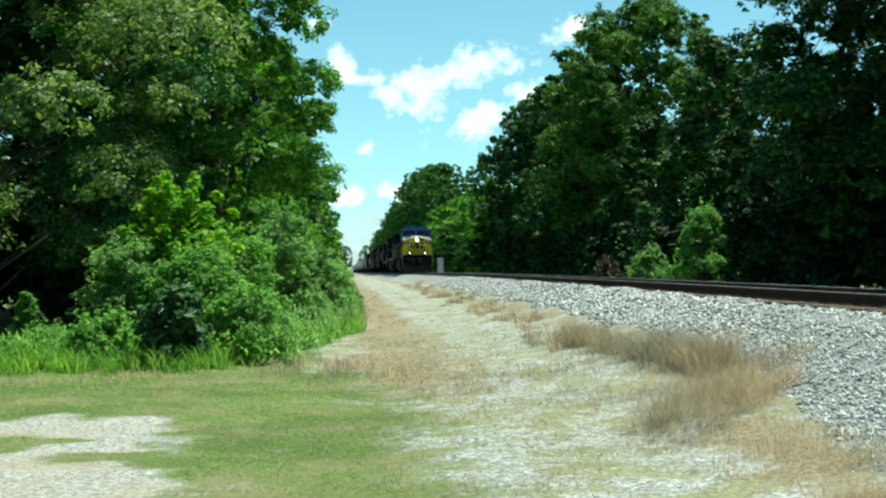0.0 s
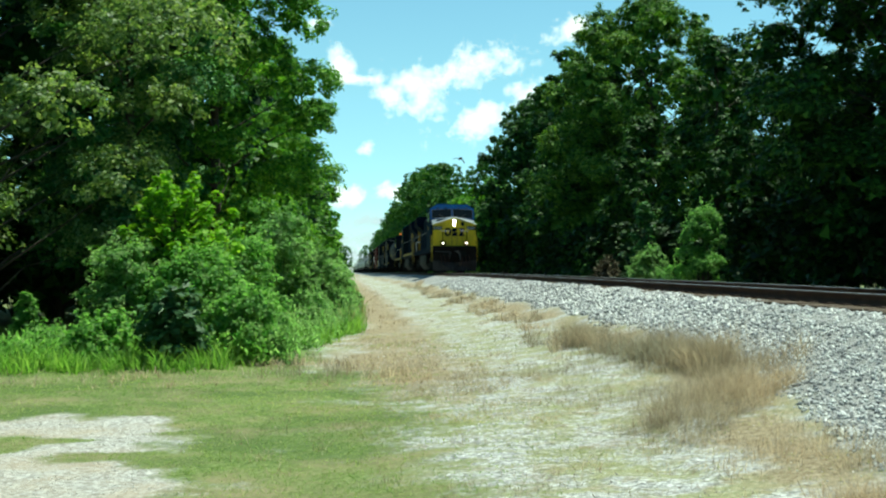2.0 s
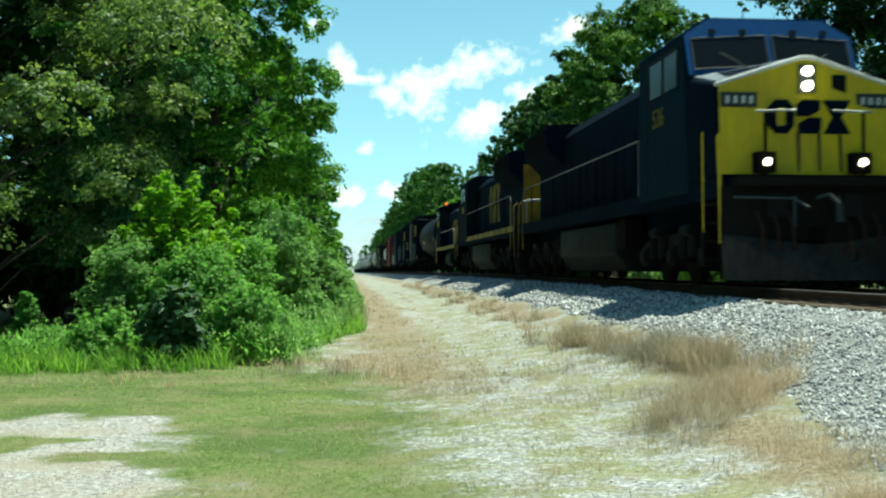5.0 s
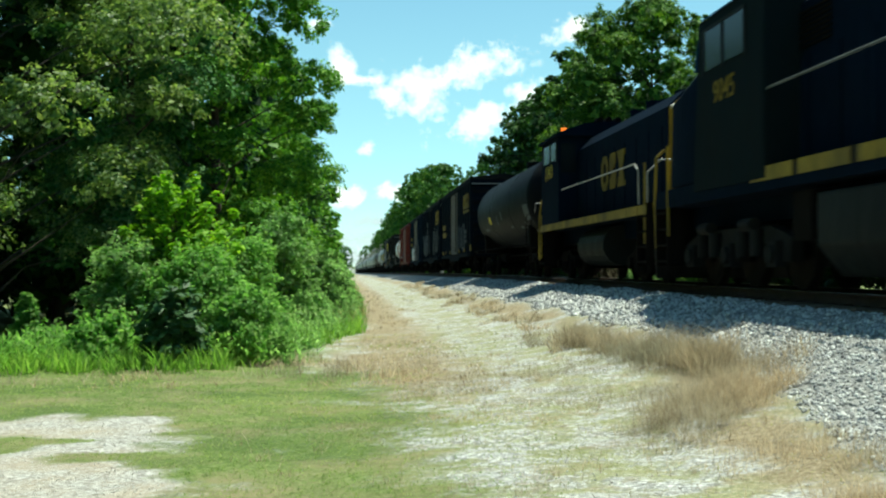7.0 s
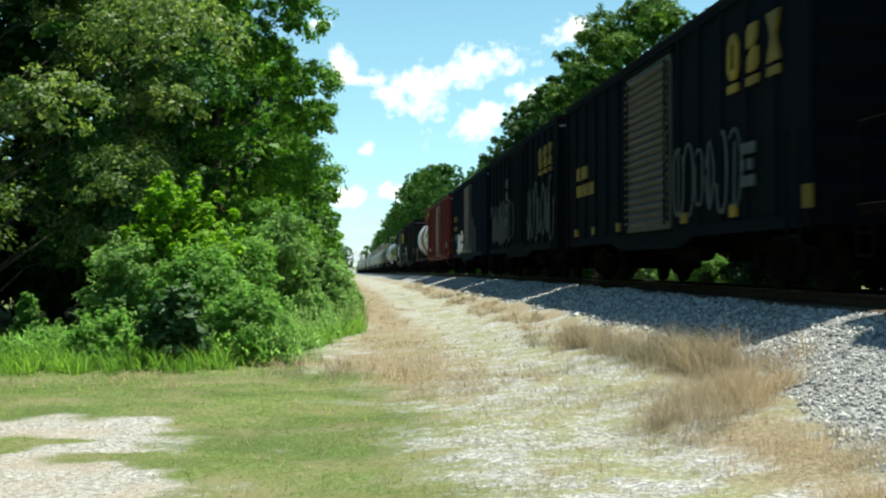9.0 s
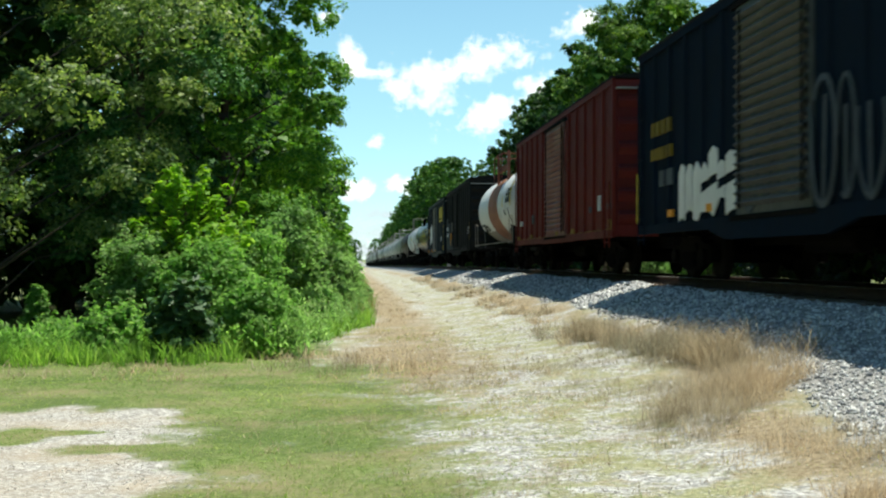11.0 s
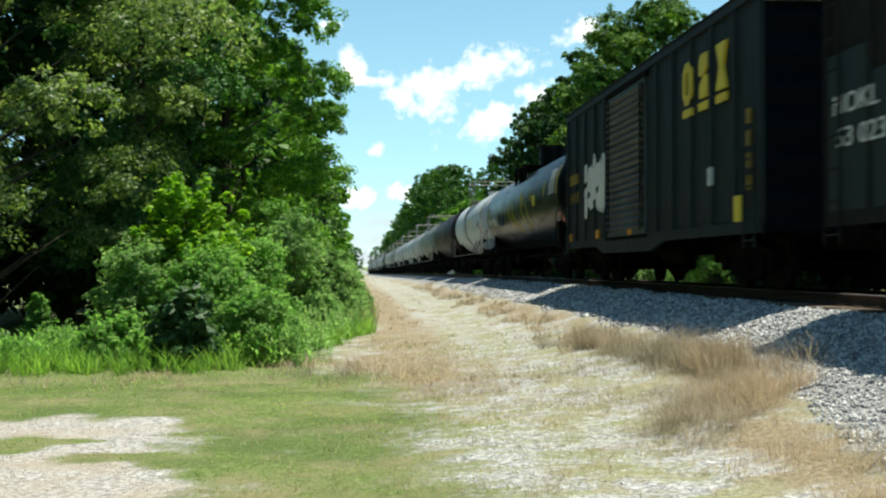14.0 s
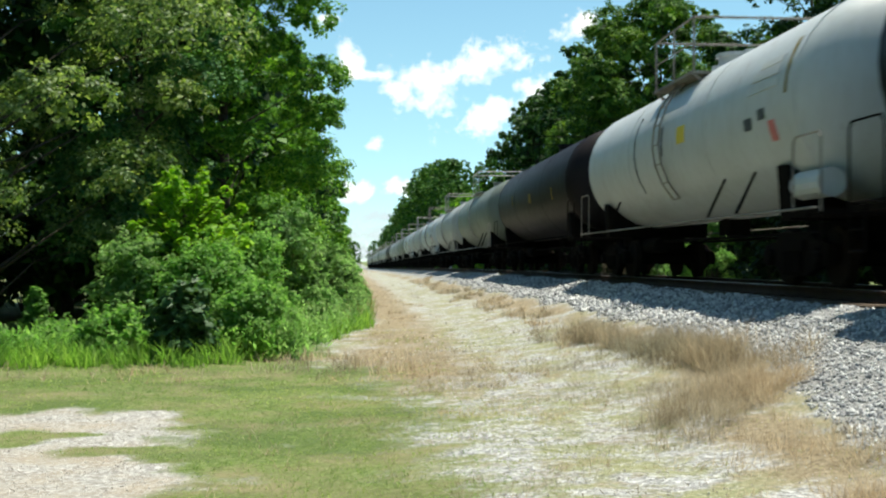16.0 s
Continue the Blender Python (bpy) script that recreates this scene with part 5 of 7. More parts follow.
# ---- box cars ----
def boxcar(label, length, body_mat, roof_mat, end_mat, door_mat, ribs=14, door=(0.39, 0.59), top=4.42, corrugated=True, plug=False, belly=0.18, seed=0):
    """A ribbed steel box car. length is over the ends of the body."""
    car = tagged(new("box_car"), label, "freight car", "cars of the freight train")
    h = length / 2
    W = 1.55
    z0 = 0.98
    d0, d1 = -h + door[0] * length, -h + door[1] * length
    bm = bmesh.new()
    box(bm, -W + 0.05, W - 0.05, -h + 0.04, h - 0.04, z0, top)
    part("body", bm, body_mat, car)
    rib_mesh = None
    for side in (-1, 1):
        for i in range(ribs + 1):
            y = -h + 0.07 + (length - 0.14) * i / ribs
            if d0 - 0.1 < y < d1 + 0.1:
                continue
            if rib_mesh is None:
                bm = bmesh.new()
                prism(bm, [(-0.1, 0), (-0.055, 0.06), (0.055, 0.06), (0.1, 0)], 2, z0 + 0.02, top - 0.06)
                bmesh.ops.transform(bm, matrix=pose(0, 0, 0, 0, 0, 90), verts=bm.verts)
                rib = part("rib", bm, body_mat, car)
                rib_mesh = rib.data
                rib.matrix_basis = pose(-W + 0.055, y, 0)
            else:
                shared("rib", rib_mesh, car, pose(side * (W - 0.055), y, 0, 0, 0, 0 if side < 0 else 180))
    for side in (-1, 1):
        bm = bmesh.new()
        lo, hi = sorted((side * (W - 0.06), side * (W + 0.01)))
        prism(bm, [(-h, z0 - 0.12), (d0 - 1.4, z0 - 0.12), (d0 - 0.5, z0 - 0.12 - belly), (d1 + 0.5, z0 - 0.12 - belly), (d1 + 1.4, z0 - 0.12), (h, z0 - 0.12), (h, z0 + 0.06), (-h, z0 + 0.06)], 0, lo, hi)
        part("side_sill", bm, body_mat, car)
        bm = bmesh.new()
        box(bm, lo, hi, -h, h, top - 0.08, top + 0.05)
        part("top_rail", bm, body_mat, car)
    for side in (-1, 1):
        lo, hi = sorted((side * (W - 0.05), side * (W + 0.03)))
        for za, zb in ((z0 - 0.02, z0 + 0.05), (top - 0.2, top - 0.12)):
            bm = bmesh.new()
            box(bm, lo, hi, d0 - 1.0 if plug else d0 - 0.2, d1 + 0.2, za, zb)
            part("door_track", bm, STEEL_DARK, car)
    for side in (-1, 1):
        bm = bmesh.new()
        strips = []
        lo, hi = sorted((side * (W - 0.05), side * (W - 0.005)))
        box(bm, lo, hi, d0, d1, z0 + 0.05, top - 0.2)
        if corrugated:
            n = 20
            step = (top - z0 - 0.45) / n
            rows = []
            for i in range(2 * n + 1):
                px = W + (0.075 if i % 2 else -0.02)
                rows.append([bm.verts.new((side * px, py, z0 + 0.16 + i * step / 2)) for py in (d0 + 0.08, d1 - 0.08)])
            for r0, r1 in zip(rows, rows[1:]):
                bm.faces.new((r0[0], r0[1], r1[1], r1[0]))
            bmesh.ops.recalc_face_normals(bm, faces=bm.faces)
        else:
            for i in range(4):
                strips.append(d0 + (d1 - d0) * (i + 0.5) / 4)
        dr = part("door", bm, door_mat, car, "sliding side door")
        for y in strips:
            bm = bmesh.new()
            box(bm, *sorted((side * (W - 0.02), side * (W + 0.025))), y - 0.05, y + 0.05, z0 + 0.12, top - 0.28)
            part("door_rib", bm, door_mat, dr)
        for y in (d0 + 0.16, d1 - 0.3):
            bm = bmesh.new()
            bar(bm, (side * (W + 0.06), y, z0 + 0.15), (side * (W + 0.06), y, top - 0.3), 0.02, 6)
            part("lock_bar", bm, STEEL_DARK, dr)
    for end in (-1, 1):
        bm = bmesh.new()
        box(bm, -W + 0.03, W - 0.03, *sorted((end * h, end * (h - 0.05))), z0 - 0.1, top + 0.02)
        wall = part("end_wall", bm, end_mat, car, "corrugated steel end wall")
        rib_me = None
        n = 6
        for i in range(n):
            z = z0 + 0.15 + (top - z0 - 0.25) * i / n
            if rib_me is None:
                bm = bmesh.new()
                prism(bm, [(h - 0.01, 0), (h + 0.11, 0.16), (h + 0.11, 0.24), (h - 0.01, 0.34)], 0, -W + 0.12, W - 0.12)
                first = part("end_rib", bm, end_mat, wall)
                rib_me = first.data
                first.matrix_basis = pose(0, 0, z, 0, 0, 0 if end > 0 else 180)
            else:
                shared("end_rib", rib_me, wall, pose(0, 0, z, 0, 0, 0 if end > 0 else 180))
    bm = bmesh.new()
    prism(bm, [(-W - 0.02, top + 0.05), (-W - 0.02, top + 0.1), (0, top + 0.28), (W + 0.02, top + 0.1), (W + 0.02, top + 0.05)], 1, -h - 0.04, h + 0.04)
    for i in range(ribs + 3):
        y = -h + 0.3 + (length - 0.6) * i / (ribs + 2)
        prism(bm, [(-W, top + 0.1), (0, top + 0.275), (W, top + 0.1), (W, top + 0.14), (0, top + 0.32), (-W, top + 0.14)], 1, y - 0.04, y + 0.04)
    part("roof", bm, roof_mat, car)
    bm = bmesh.new()
    box(bm, -0.28, 0.28, -h - 0.35, h + 0.35, 0.62, 0.98)
    for y in np.linspace(-h + 0.6, h - 0.6, 9):
        box(bm, -1.3, 1.3, y - 0.07, y + 0.07, 0.8, 1.0)
    box(bm, 0.4, 1.0, -0.9, 0.7, 0.45, 0.85)
    bar(bm, (-0.75, -1.4, 0.62), (-0.75, 0.2, 0.62), 0.17, 12)
    part("underframe", bm, STEEL_DARK, car)
    ladder(car, 1.5, body_mat, pose(-W - 0.06, -h + 0.12, z0 - 0.35))
    ladder(car, 3.3, body_mat, pose(-W - 0.06, h - 0.6, z0 - 0.35))
    ladder(car, 1.5, body_mat, pose(W + 0.06, h - 0.6, z0 - 0.35))
    ladder(car, 3.3, body_mat, pose(W + 0.06, -h + 0.12, z0 - 0.35))
    bm = bmesh.new()
    disc(bm, (0.7, h + 0.14, 2.6), (0, 1, 0), 0.24, 0.05, 16)
    bar(bm, (0.7, h + 0.12, 0.9), (0.7, h + 0.12, 2.6), 0.02, 6)
    part("brake_wheel", bm, STEEL_DARK, car)
    bm = bmesh.new()
    box(bm, -W + 0.06, W - 0.06, -h - 0.16, -h - 0.02, top - 0.2, top - 0.17)
    part("end_step", bm, SILVER, car, "bare metal crossover step")
    bogie(car, -h + 2.0)
    bogie(car, h - 2.0)
    couplers(car, h + 0.75)
    return car


def reflectors(car, side, x, spots, material=None, size=0.22, z=1.05):
    for y in spots:
        bm = bmesh.new()
        patch_box(bm, side, x, y, y + 0.3, z, z + size)
        part("reflector", bm, material or LETTER_YELLOW, car, "square reflector plate")


# ---- tank cars ----
def tank_shell(bm, half, r, zc, y0=None, y1=None, swell=0.0, n=32):
    """A cylinder with domed heads, or a ring of it between y0 and y1."""
    prof = []
    if y0 is None:
        head = 0.62
        for a in np.linspace(0, math.pi / 2, 9):
            prof.append((-half + head - head * math.cos(a), r * math.sin(a)))
        prof += [(-y, rr) for y, rr in prof[::-1]]
    else:
        prof = [(y0, r), (y0, r + swell), (y1, r + swell), (y1, r)]
    rings = []
    for y, rr in prof:
        if rr < 1e-4:
            rings.append([bm.verts.new((0, y, zc))])
        else:
            rings.append([bm.verts.new((rr * math.sin(2 * math.pi * k / n), y, zc + rr * math.cos(2 * math.pi * k / n))) for k in range(n)])
    for a, b in zip(rings, rings[1:]):
        for k in range(n):
            j = (k + 1) % n
            if len(a) == 1:
                bm.faces.new((a[0], b[j], b[k]))
            elif len(b) == 1:
                bm.faces.new((a[k], a[j], b[0]))
            else:
                bm.faces.new((a[k], a[j], b[j], b[k]))
    bmesh.ops.recalc_face_normals(bm, faces=bm.faces)


def on_shell(bm, r, zc, y0, y1, a0, a1, lift=0.012, n=6):
    """A mark painted on the shell, between two heights given as angles from level, upwards, on the grass side."""
    rows = []
    for i in range(n + 1):
        a = radians(a0 + (a1 - a0) * i / n)
        rows.append([bm.verts.new((-rr * math.cos(a), y, zc + rr * math.sin(a))) for rr, y in ((r + lift, y0), (r + lift, y1), (r - 0.01, y1), (r - 0.01, y0))])
    bm.faces.new(rows[0])
    bm.faces.new(rows[-1][::-1])
    for p, q in zip(rows, rows[1:]):
        for k in range(4):
            j = (k + 1) % 4
            bm.faces.new((p[k], q[k], q[j], p[j]))
    bmesh.ops.recalc_face_normals(bm, faces=bm.faces)


def tank_car(label, length, shell_mat, steel_mat, rail_mat, r=1.47, zc=2.64, dome=True, tall_rail=True, climb=True, top_mat=None, wide_manway=False, overhang=0.75):
    """A tank car. length is over the end platforms."""
    car = tagged(new("tank_car"), label, "tank car", "cars of the freight train")
    h = length / 2
    th = h - overhang
    bm = bmesh.new()
    tank_shell(bm, th, r, zc)
    shell = part("tank", bm, shell_mat, car, "", True)
    for y in (-th + 0.62, -th * 0.36, th * 0.36, th - 0.62):
        bm = bmesh.new()
        tank_shell(bm, th, r - 0.005, zc, y - 0.03, y + 0.03, 0.012)
        part("weld_band", bm, shell_mat, shell)
    # end platforms, side bars, bolsters
    for e in (-1, 1):
        bm = bmesh.new()
        box(bm, -1.45, 1.45, *sorted((e * h, e * (h - 1.15))), 0.96, 1.04)
        box(bm, -0.3, 0.3, *sorted((e * (h + 0.25), e * (h - 3.2))), 0.66, 0.96)
        prism(bm, [(-1.2, 0.95), (-1.25, 1.75), (-1.0, 1.6), (-0.5, 1.28), (0.5, 1.28), (1.0, 1.6), (1.25, 1.75), (1.2, 0.95)], 1, e * (h - 1.9) - 0.2, e * (h - 1.9) + 0.2)
        part("end_frame", bm, steel_mat, car)
    bm = bmesh.new()
    for s in (-1, 1):
        bar(bm, (s * 1.5, -h + 0.1, 1.06), (s * 1.5, h - 0.1, 1.06), 0.016, 6)
    part("side_rail", bm, rail_mat, car)
    for e in (-1, 1):
        for s in (-1, 1):
            bm = bmesh.new()
            pipe(bm, [(s * 1.47, e * (h - 0.04), 0.95), (s * 1.47, e * (h - 0.04), 1.95), (s * 1.47, e * (h - 0.1), 2.03), (s * 1.47, e * (h - 0.85), 2.03), (s * 1.47, e * (h - 0.95), 1.95), (s * 1.47, e * (h - 0.95), 1.04)], 0.015, 6)
            part("grab_rail", bm, rail_mat, car)
            bm = bmesh.new()
            pipe(bm, [(s * 1.47, e * (h - 0.04), 1.0), (s * 1.47, e * (h - 0.04), 0.48), (s * 1.47, e * (h - 0.45), 0.48), (s * 1.47, e * (h - 0.45), 1.0)], 0.018, 5)
            bar(bm, (s * 1.47, e * (h - 0.04), 0.74), (s * 1.47, e * (h - 0.45), 0.74), 0.016, 5)
            part("sill_step", bm, STEEL_DARK, car)
    # manway with its platform
    if dome:
        bm = bmesh.new()
        mw, mh = (0.54, 0.5) if wide_manway else (0.3, 0.1)
        disc(bm, (0, 0, zc + r + mh * 0.6), (0, 0, 1), mw, 0.26 + mh, 20)
        disc(bm, (0, 0, zc + r + mh * 1.1 + 0.14), (0, 0, 1), mw + 0.05, 0.07, 20)
        part("manway", bm, shell_mat, car)
        for y, k in ((0.95, 0.14), (-0.9, 0.12)) if not wide_manway else ((0.95, 0.16), (1.35, 0.14), (1.75, 0.16), (2.1, 0.12)):
            bm = bmesh.new()
            disc(bm, (0, y, zc + r + 0.06), (0, 0, 1), k, 0.3, 12)
            part("safety_valve", bm, shell_mat, car)
        if climb:
            bm = bmesh.new()
            for s in (-1, 1):
                box(bm, s * 0.95 - 0.3, s * 0.95 + 0.3, -1.3, 1.3, zc + r - 0.32, zc + r - 0.27)
                for y in (-1.25, 0, 1.25):
                    bar(bm, (s * 0.95, y, zc + r - 0.5), (s * 1.22, y, zc + r - 0.3), 0.03, 5)
            part("platform", bm, rail_mat, car)
        if wide_manway:
            bm = bmesh.new()
            box(bm, -1.2, -0.5, -0.7, 1.9, zc + r - 0.06, zc + r)
            part("platform", bm, steel_mat, car)
            for y in (-0.6, 0.1, 0.8, 1.8):
                bm = bmesh.new()
                box(bm, -1.2, -1.1, y - 0.05, y + 0.05, zc + r * 0.58, zc + r - 0.05)
                part("platform_leg", bm, steel_mat, car)
        zt = zc + r + (0.72 if tall_rail else 0.95 if wide_manway else 0.42)
        rr = 0.024 if tall_rail else 0.013
        for s in (-1, 1):
            zm = (zt + zc + r) / 2 - 0.1
            for name, line, k in (("railing", [(s * 1.2, -1.28, zc + r - 0.3), (s * 1.2, -1.28, zt), (s * 1.2, 1.28, zt), (s * 1.2, 1.28, zc + r - 0.3)], 1.0),
                                  ("railing_post", [(s * 1.2, 0, zc + r - 0.3), (s * 1.2, 0, zt)], 1.0), ("middle_rail", [(s * 1.2, -1.28, zm), (s * 1.2, 1.28, zm)], 0.7)):
                bm = bmesh.new()
                pipe(bm, line, rr * k, 6)
                part(name, bm, top_mat or rail_mat, car)
        for y in (-1.28, 1.28):
            bm = bmesh.new()
            bar(bm, (-1.2, y, zt), (1.2, y, zt), rr, 6)
            part("cross_rail", bm, top_mat or rail_mat, car)
        if climb:
            for s in (-1, 1):
                bm = bmesh.new()
                pts0 = [(s * (r + 0.1) * math.cos(a), zc + (r + 0.1) * math.sin(a)) for a in np.linspace(-0.75, 0.95, 8)]
                for dy in (-0.22, 0.22):
                    pipe(bm, [(x, dy, z) for x, z in pts0], 0.02, 5)
                lad = part("ladder", bm, rail_mat, car)
                rung = once("tank_rung_" + rail_mat.name, lambda bm: bar(bm, (0, -0.22, 0), (0, 0.22, 0), 0.016, 5), rail_mat)
                for x, z in pts0:
                    shared("rung", rung, lad, pose(x, 0, z))
    if climb:
        for y in (-h + 3.2, -h + 4.6, h - 3.2):
            for s in (-1, 1):
                bm = bmesh.new()
                bar(bm, (s * 1.48, y, 1.1), (s * 1.28, y - 0.3, 1.72), 0.025, 6)
                part("brace", bm, STEEL_DARK, car)
    bm = bmesh.new()
    disc(bm, (0, 0, zc - r - 0.12), (0, 0, 1), 0.22, 0.35, 14)
    box(bm, -0.2, 0.2, -0.35, 0.35, zc - r - 0.3, zc - r)
    bar(bm, (-0.55, h * 0.42, 0.72), (-0.55, h * 0.42 + 1.1, 0.72), 0.17, 12)
    for s in (-0.5, 0.5):
        bar(bm, (s, -h + 3.0, 0.8), (s, h - 3.0, 0.8), 0.03, 5)
    part("outlet_valve", bm, STEEL_DARK, car)
    bogie(car, -h + 1.9)
    bogie(car, h - 1.9)
    couplers(car, h + 0.55)
    return car


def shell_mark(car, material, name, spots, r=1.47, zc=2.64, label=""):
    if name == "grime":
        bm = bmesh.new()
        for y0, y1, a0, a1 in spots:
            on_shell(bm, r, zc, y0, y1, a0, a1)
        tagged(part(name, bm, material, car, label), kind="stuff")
        return
    for y0, y1, a0, a1 in spots:
        bm = bmesh.new()
        on_shell(bm, r, zc, y0, y1, a0, a1)
        part(name, bm, material, car, label)


def chalk(car, lines, material, w=0.07, r=1.47, zc=2.64):
    """Hand-drawn strokes on the shell, each through points given as way along the car and angle."""
    for line in lines:
        bm = bmesh.new()
        for (ya, aa), (yb, ab) in zip(line, line[1:]):
            for k in range(8):
                y, u, v = ya + (yb - ya) * (k + 0.5) / 8, aa + (ab - aa) * k / 8, aa + (ab - aa) * (k + 1) / 8
                on_shell(bm, r, zc, y - w / 2, y + w / 2, min(u, v), max(u, v), 0.012, 1)
        part("chalk_stroke", bm, material, car, "hand-drawn yellow stroke")


def round_lettering(text, size, material, car, y, angle, r=1.483, zc=2.64, label="", sx=1.0):
    """Characters on the curved side of a tank, facing out at the given angle from level."""
    ob = lettering(text, size, material, car, -1, 0, 0, 0, label, "car_number", sx)
    a = radians(angle)
    ob.matrix_basis = Matrix.Translation((-r * math.cos(a), y, zc + r * math.sin(a))) @ Matrix.Rotation(a, 4, "Y") @ ob.matrix_basis
    return ob


# ---- locomotives ----
def grab_rails(car, name, lines, material, r=0.022):
    for pts in lines:
        bm = bmesh.new()
        pipe(bm, pts, r, 6)
        part(name, bm, material, car)


def steps(car, y, side, material, n=4):
    for k in range(n):
        bm = bmesh.new()
        z = 0.42 + k * 0.3
        box(bm, *sorted((side * 1.5, side * 1.15)), y - 0.32, y + 0.32, z, z + 0.04)
        part("step", bm, material, car)
    for dy in (-0.34, 0.34):
        bm = bmesh.new()
        box(bm, *sorted((side * 1.5, side * 1.15)), y + dy - 0.02, y + dy + 0.02, 0.36, 1.6)
        part("step_side", bm, material, car)


def road_locomotive(label, number, lit, big_emblem, cab_in=0.0, stripe=True, cab_mat=None):
    """A wide-cab six-axle diesel locomotive, cab end at -y."""
    car = tagged(new("locomotive"), label, "locomotive", "locomotives of the train")
    # deck and frame
    bm = bmesh.new()
    box(bm, -1.5, 1.5, -10.2, 10.3, 1.42, 1.74)
    box(bm, -0.9, 0.9, -9.8, 9.9, 1.05, 1.42)
    part("deck", bm, BLUE, car)
    for s in (-1, 1) if stripe else ():
        for i in range(9):
            y = -5.2 + i * 1.72
            bm = bmesh.new()
            box(bm, *sorted((s * 1.5, s * 1.515)), y, y + 1.55, 1.56, 1.76)
            part("sill_stripe", bm, SILL_YELLOW, car, "worn yellow sill stripe")
    # nose: flat front with a peaked top edge
    bm = bmesh.new()
    front, back = -10.05, -8.35
    pts_f = [(-1.5, 1.75), (1.5, 1.75), (1.5, 3.25), (0.1, 3.7), (-0.1, 3.7), (-1.5, 3.25)]
    a = [bm.verts.new((x, front - 0.12 * (z < 2), z)) for x, z in pts_f]
    pts_b = [(-1.5, 1.75), (1.5, 1.75), (1.5, 3.62), (0.28, 3.8), (-0.28, 3.8), (-1.5, 3.62)]
    b = [bm.verts.new((x, back, z)) for x, z in pts_b]
    bm.faces.new(a)
    bm.faces.new(b[::-1])
    for i in range(6):
        bm.faces.new((a[i], b[i], b[(i + 1) % 6], a[(i + 1) % 6]))
    bmesh.ops.recalc_face_normals(bm, faces=bm.faces)
    bevel(bm, 0.05, 2)
    nose = part("nose", bm, BLUE, car, "", True)
    bm = bmesh.new()
    for x0, x1 in ((-1.44, 1.44),):
        f = [(x0, 1.8), (x1, 1.8), (x1, 3.22), (0.1, 3.66), (-0.1, 3.66), (x0, 3.22)]
        q = [bm.verts.new((x, front - 0.02 - 0.12 * (z < 2), z)) for x, z in f]
        q2 = [bm.verts.new((x, front + 0.1, z)) for x, z in f]
        bm.faces.new(q)
        for i in range(6):
            bm.faces.new((q[i], q2[i], q2[(i + 1) % 6], q[(i + 1) % 6]))
        bmesh.ops.recalc_face_normals(bm, faces=bm.faces)
    part("nose_front", bm, YELLOW, nose, "bright yellow nose panel")
    bm = bmesh.new()
    for (xa, za), (xb, zb) in (((-1.5, 3.24), (-0.1, 3.69)), ((-0.1, 3.69), (0.1, 3.69)), ((0.1, 3.69), (1.5, 3.24))):
        bar(bm, (xa, front - 0.03, za), (xb, front - 0.03, zb), 0.035, 6)
    part("nose_edge", bm, WHITE_MARK, nose, "pale trim along the top of the nose")
    # emblem on the nose: three dark block shapes
    for i, x in enumerate((-0.66, -0.2, 0.26)):
        bm = bmesh.new()
        blocks(bm, lambda o: prism(bm, [(x + u * 0.44, 2.46 + v * 0.54) for u, v in o], 1, front - 0.11, front - 0.02), i)
        part("emblem", bm, BLUE, nose, "dark blue block emblem")
    for s in (-1, 1):
        bm = bmesh.new()
        box(bm, s * 1.12 - 0.3, s * 1.12 + 0.3, front - 0.06, front + 0.02, 2.88, 3.12)
        nb = part("number_board", bm, BLACK_MARK, nose, "number board with pale bars")
        for k in range(4):
            bm = bmesh.new()
            box(bm, s * 1.12 - 0.22 + k * 0.13, s * 1.12 - 0.16 + k * 0.13, front - 0.07, front - 0.05, 2.94, 3.06)
            part("number_bar", bm, PALE_MARK, nb)
    bm = bmesh.new()
    box(bm, -0.14, 0.14, front - 0.07, front + 0.05, 3.12, 3.58)
    hl = part("headlight_box", bm, BLACK_MARK, nose)
    for z in (3.23, 3.47):
        bm = bmesh.new()
        disc(bm, (0, front - 0.085, z), (0, 1, 0), 0.075, 0.04, 18)
        part("headlight", bm, LAMP_GLOW if lit else GLASS, hl, "lit round headlight" if lit else "unlit round headlight")
    bm = bmesh.new()
    box(bm, 0.42, 0.66, front - 0.05, front + 0.02, 3.12, 3.42)
    part("door_window", bm, GLASS, nose)
    for x in (-0.17, 0.17, 0.52):
        bm = bmesh.new()
        box(bm, x - 0.012, x + 0.012, front - 0.16, front - 0.03, 1.85, 2.5)
        part("nose_door_seam", bm, BLACK_MARK, nose)
    for s in (-1, 1):
        bm = bmesh.new()
        box(bm, s * 0.78 - 0.15, s * 0.78 + 0.15, -10.42, -10.1, 1.82, 2.14)
        dl = part("ditch_light_box", bm, STEEL_DARK, car)
        bm = bmesh.new()
        disc(bm, (s * 0.78, -10.435, 1.98), (0, 1, 0), 0.06, 0.04, 18)
        part("ditch_light", bm, DITCH_GLOW if lit else GLASS, dl, "lit ditch light" if lit else "unlit ditch light")
    # cab with chamfered roof and slanted windscreen
    rake = lambda z: -8.75 + max(0, z - 3.6) * 0.42
    bm = bmesh.new()
    sect = [(-1.52, 1.6), (1.52, 1.6), (1.52, 4.38), (1.04, 4.69), (-1.04, 4.69), (-1.52, 4.38)]
    a = [bm.verts.new((x, rake(z), z)) for x, z in sect]
    b = [bm.verts.new((x, -5.5, z)) for x, z in sect]
    bm.faces.new(a)
    bm.faces.new(b[::-1])
    for i in range(6):
        bm.faces.new((a[i], b[i], b[(i + 1) % 6], a[(i + 1) % 6]))
    bmesh.ops.recalc_face_normals(bm, faces=bm.faces)
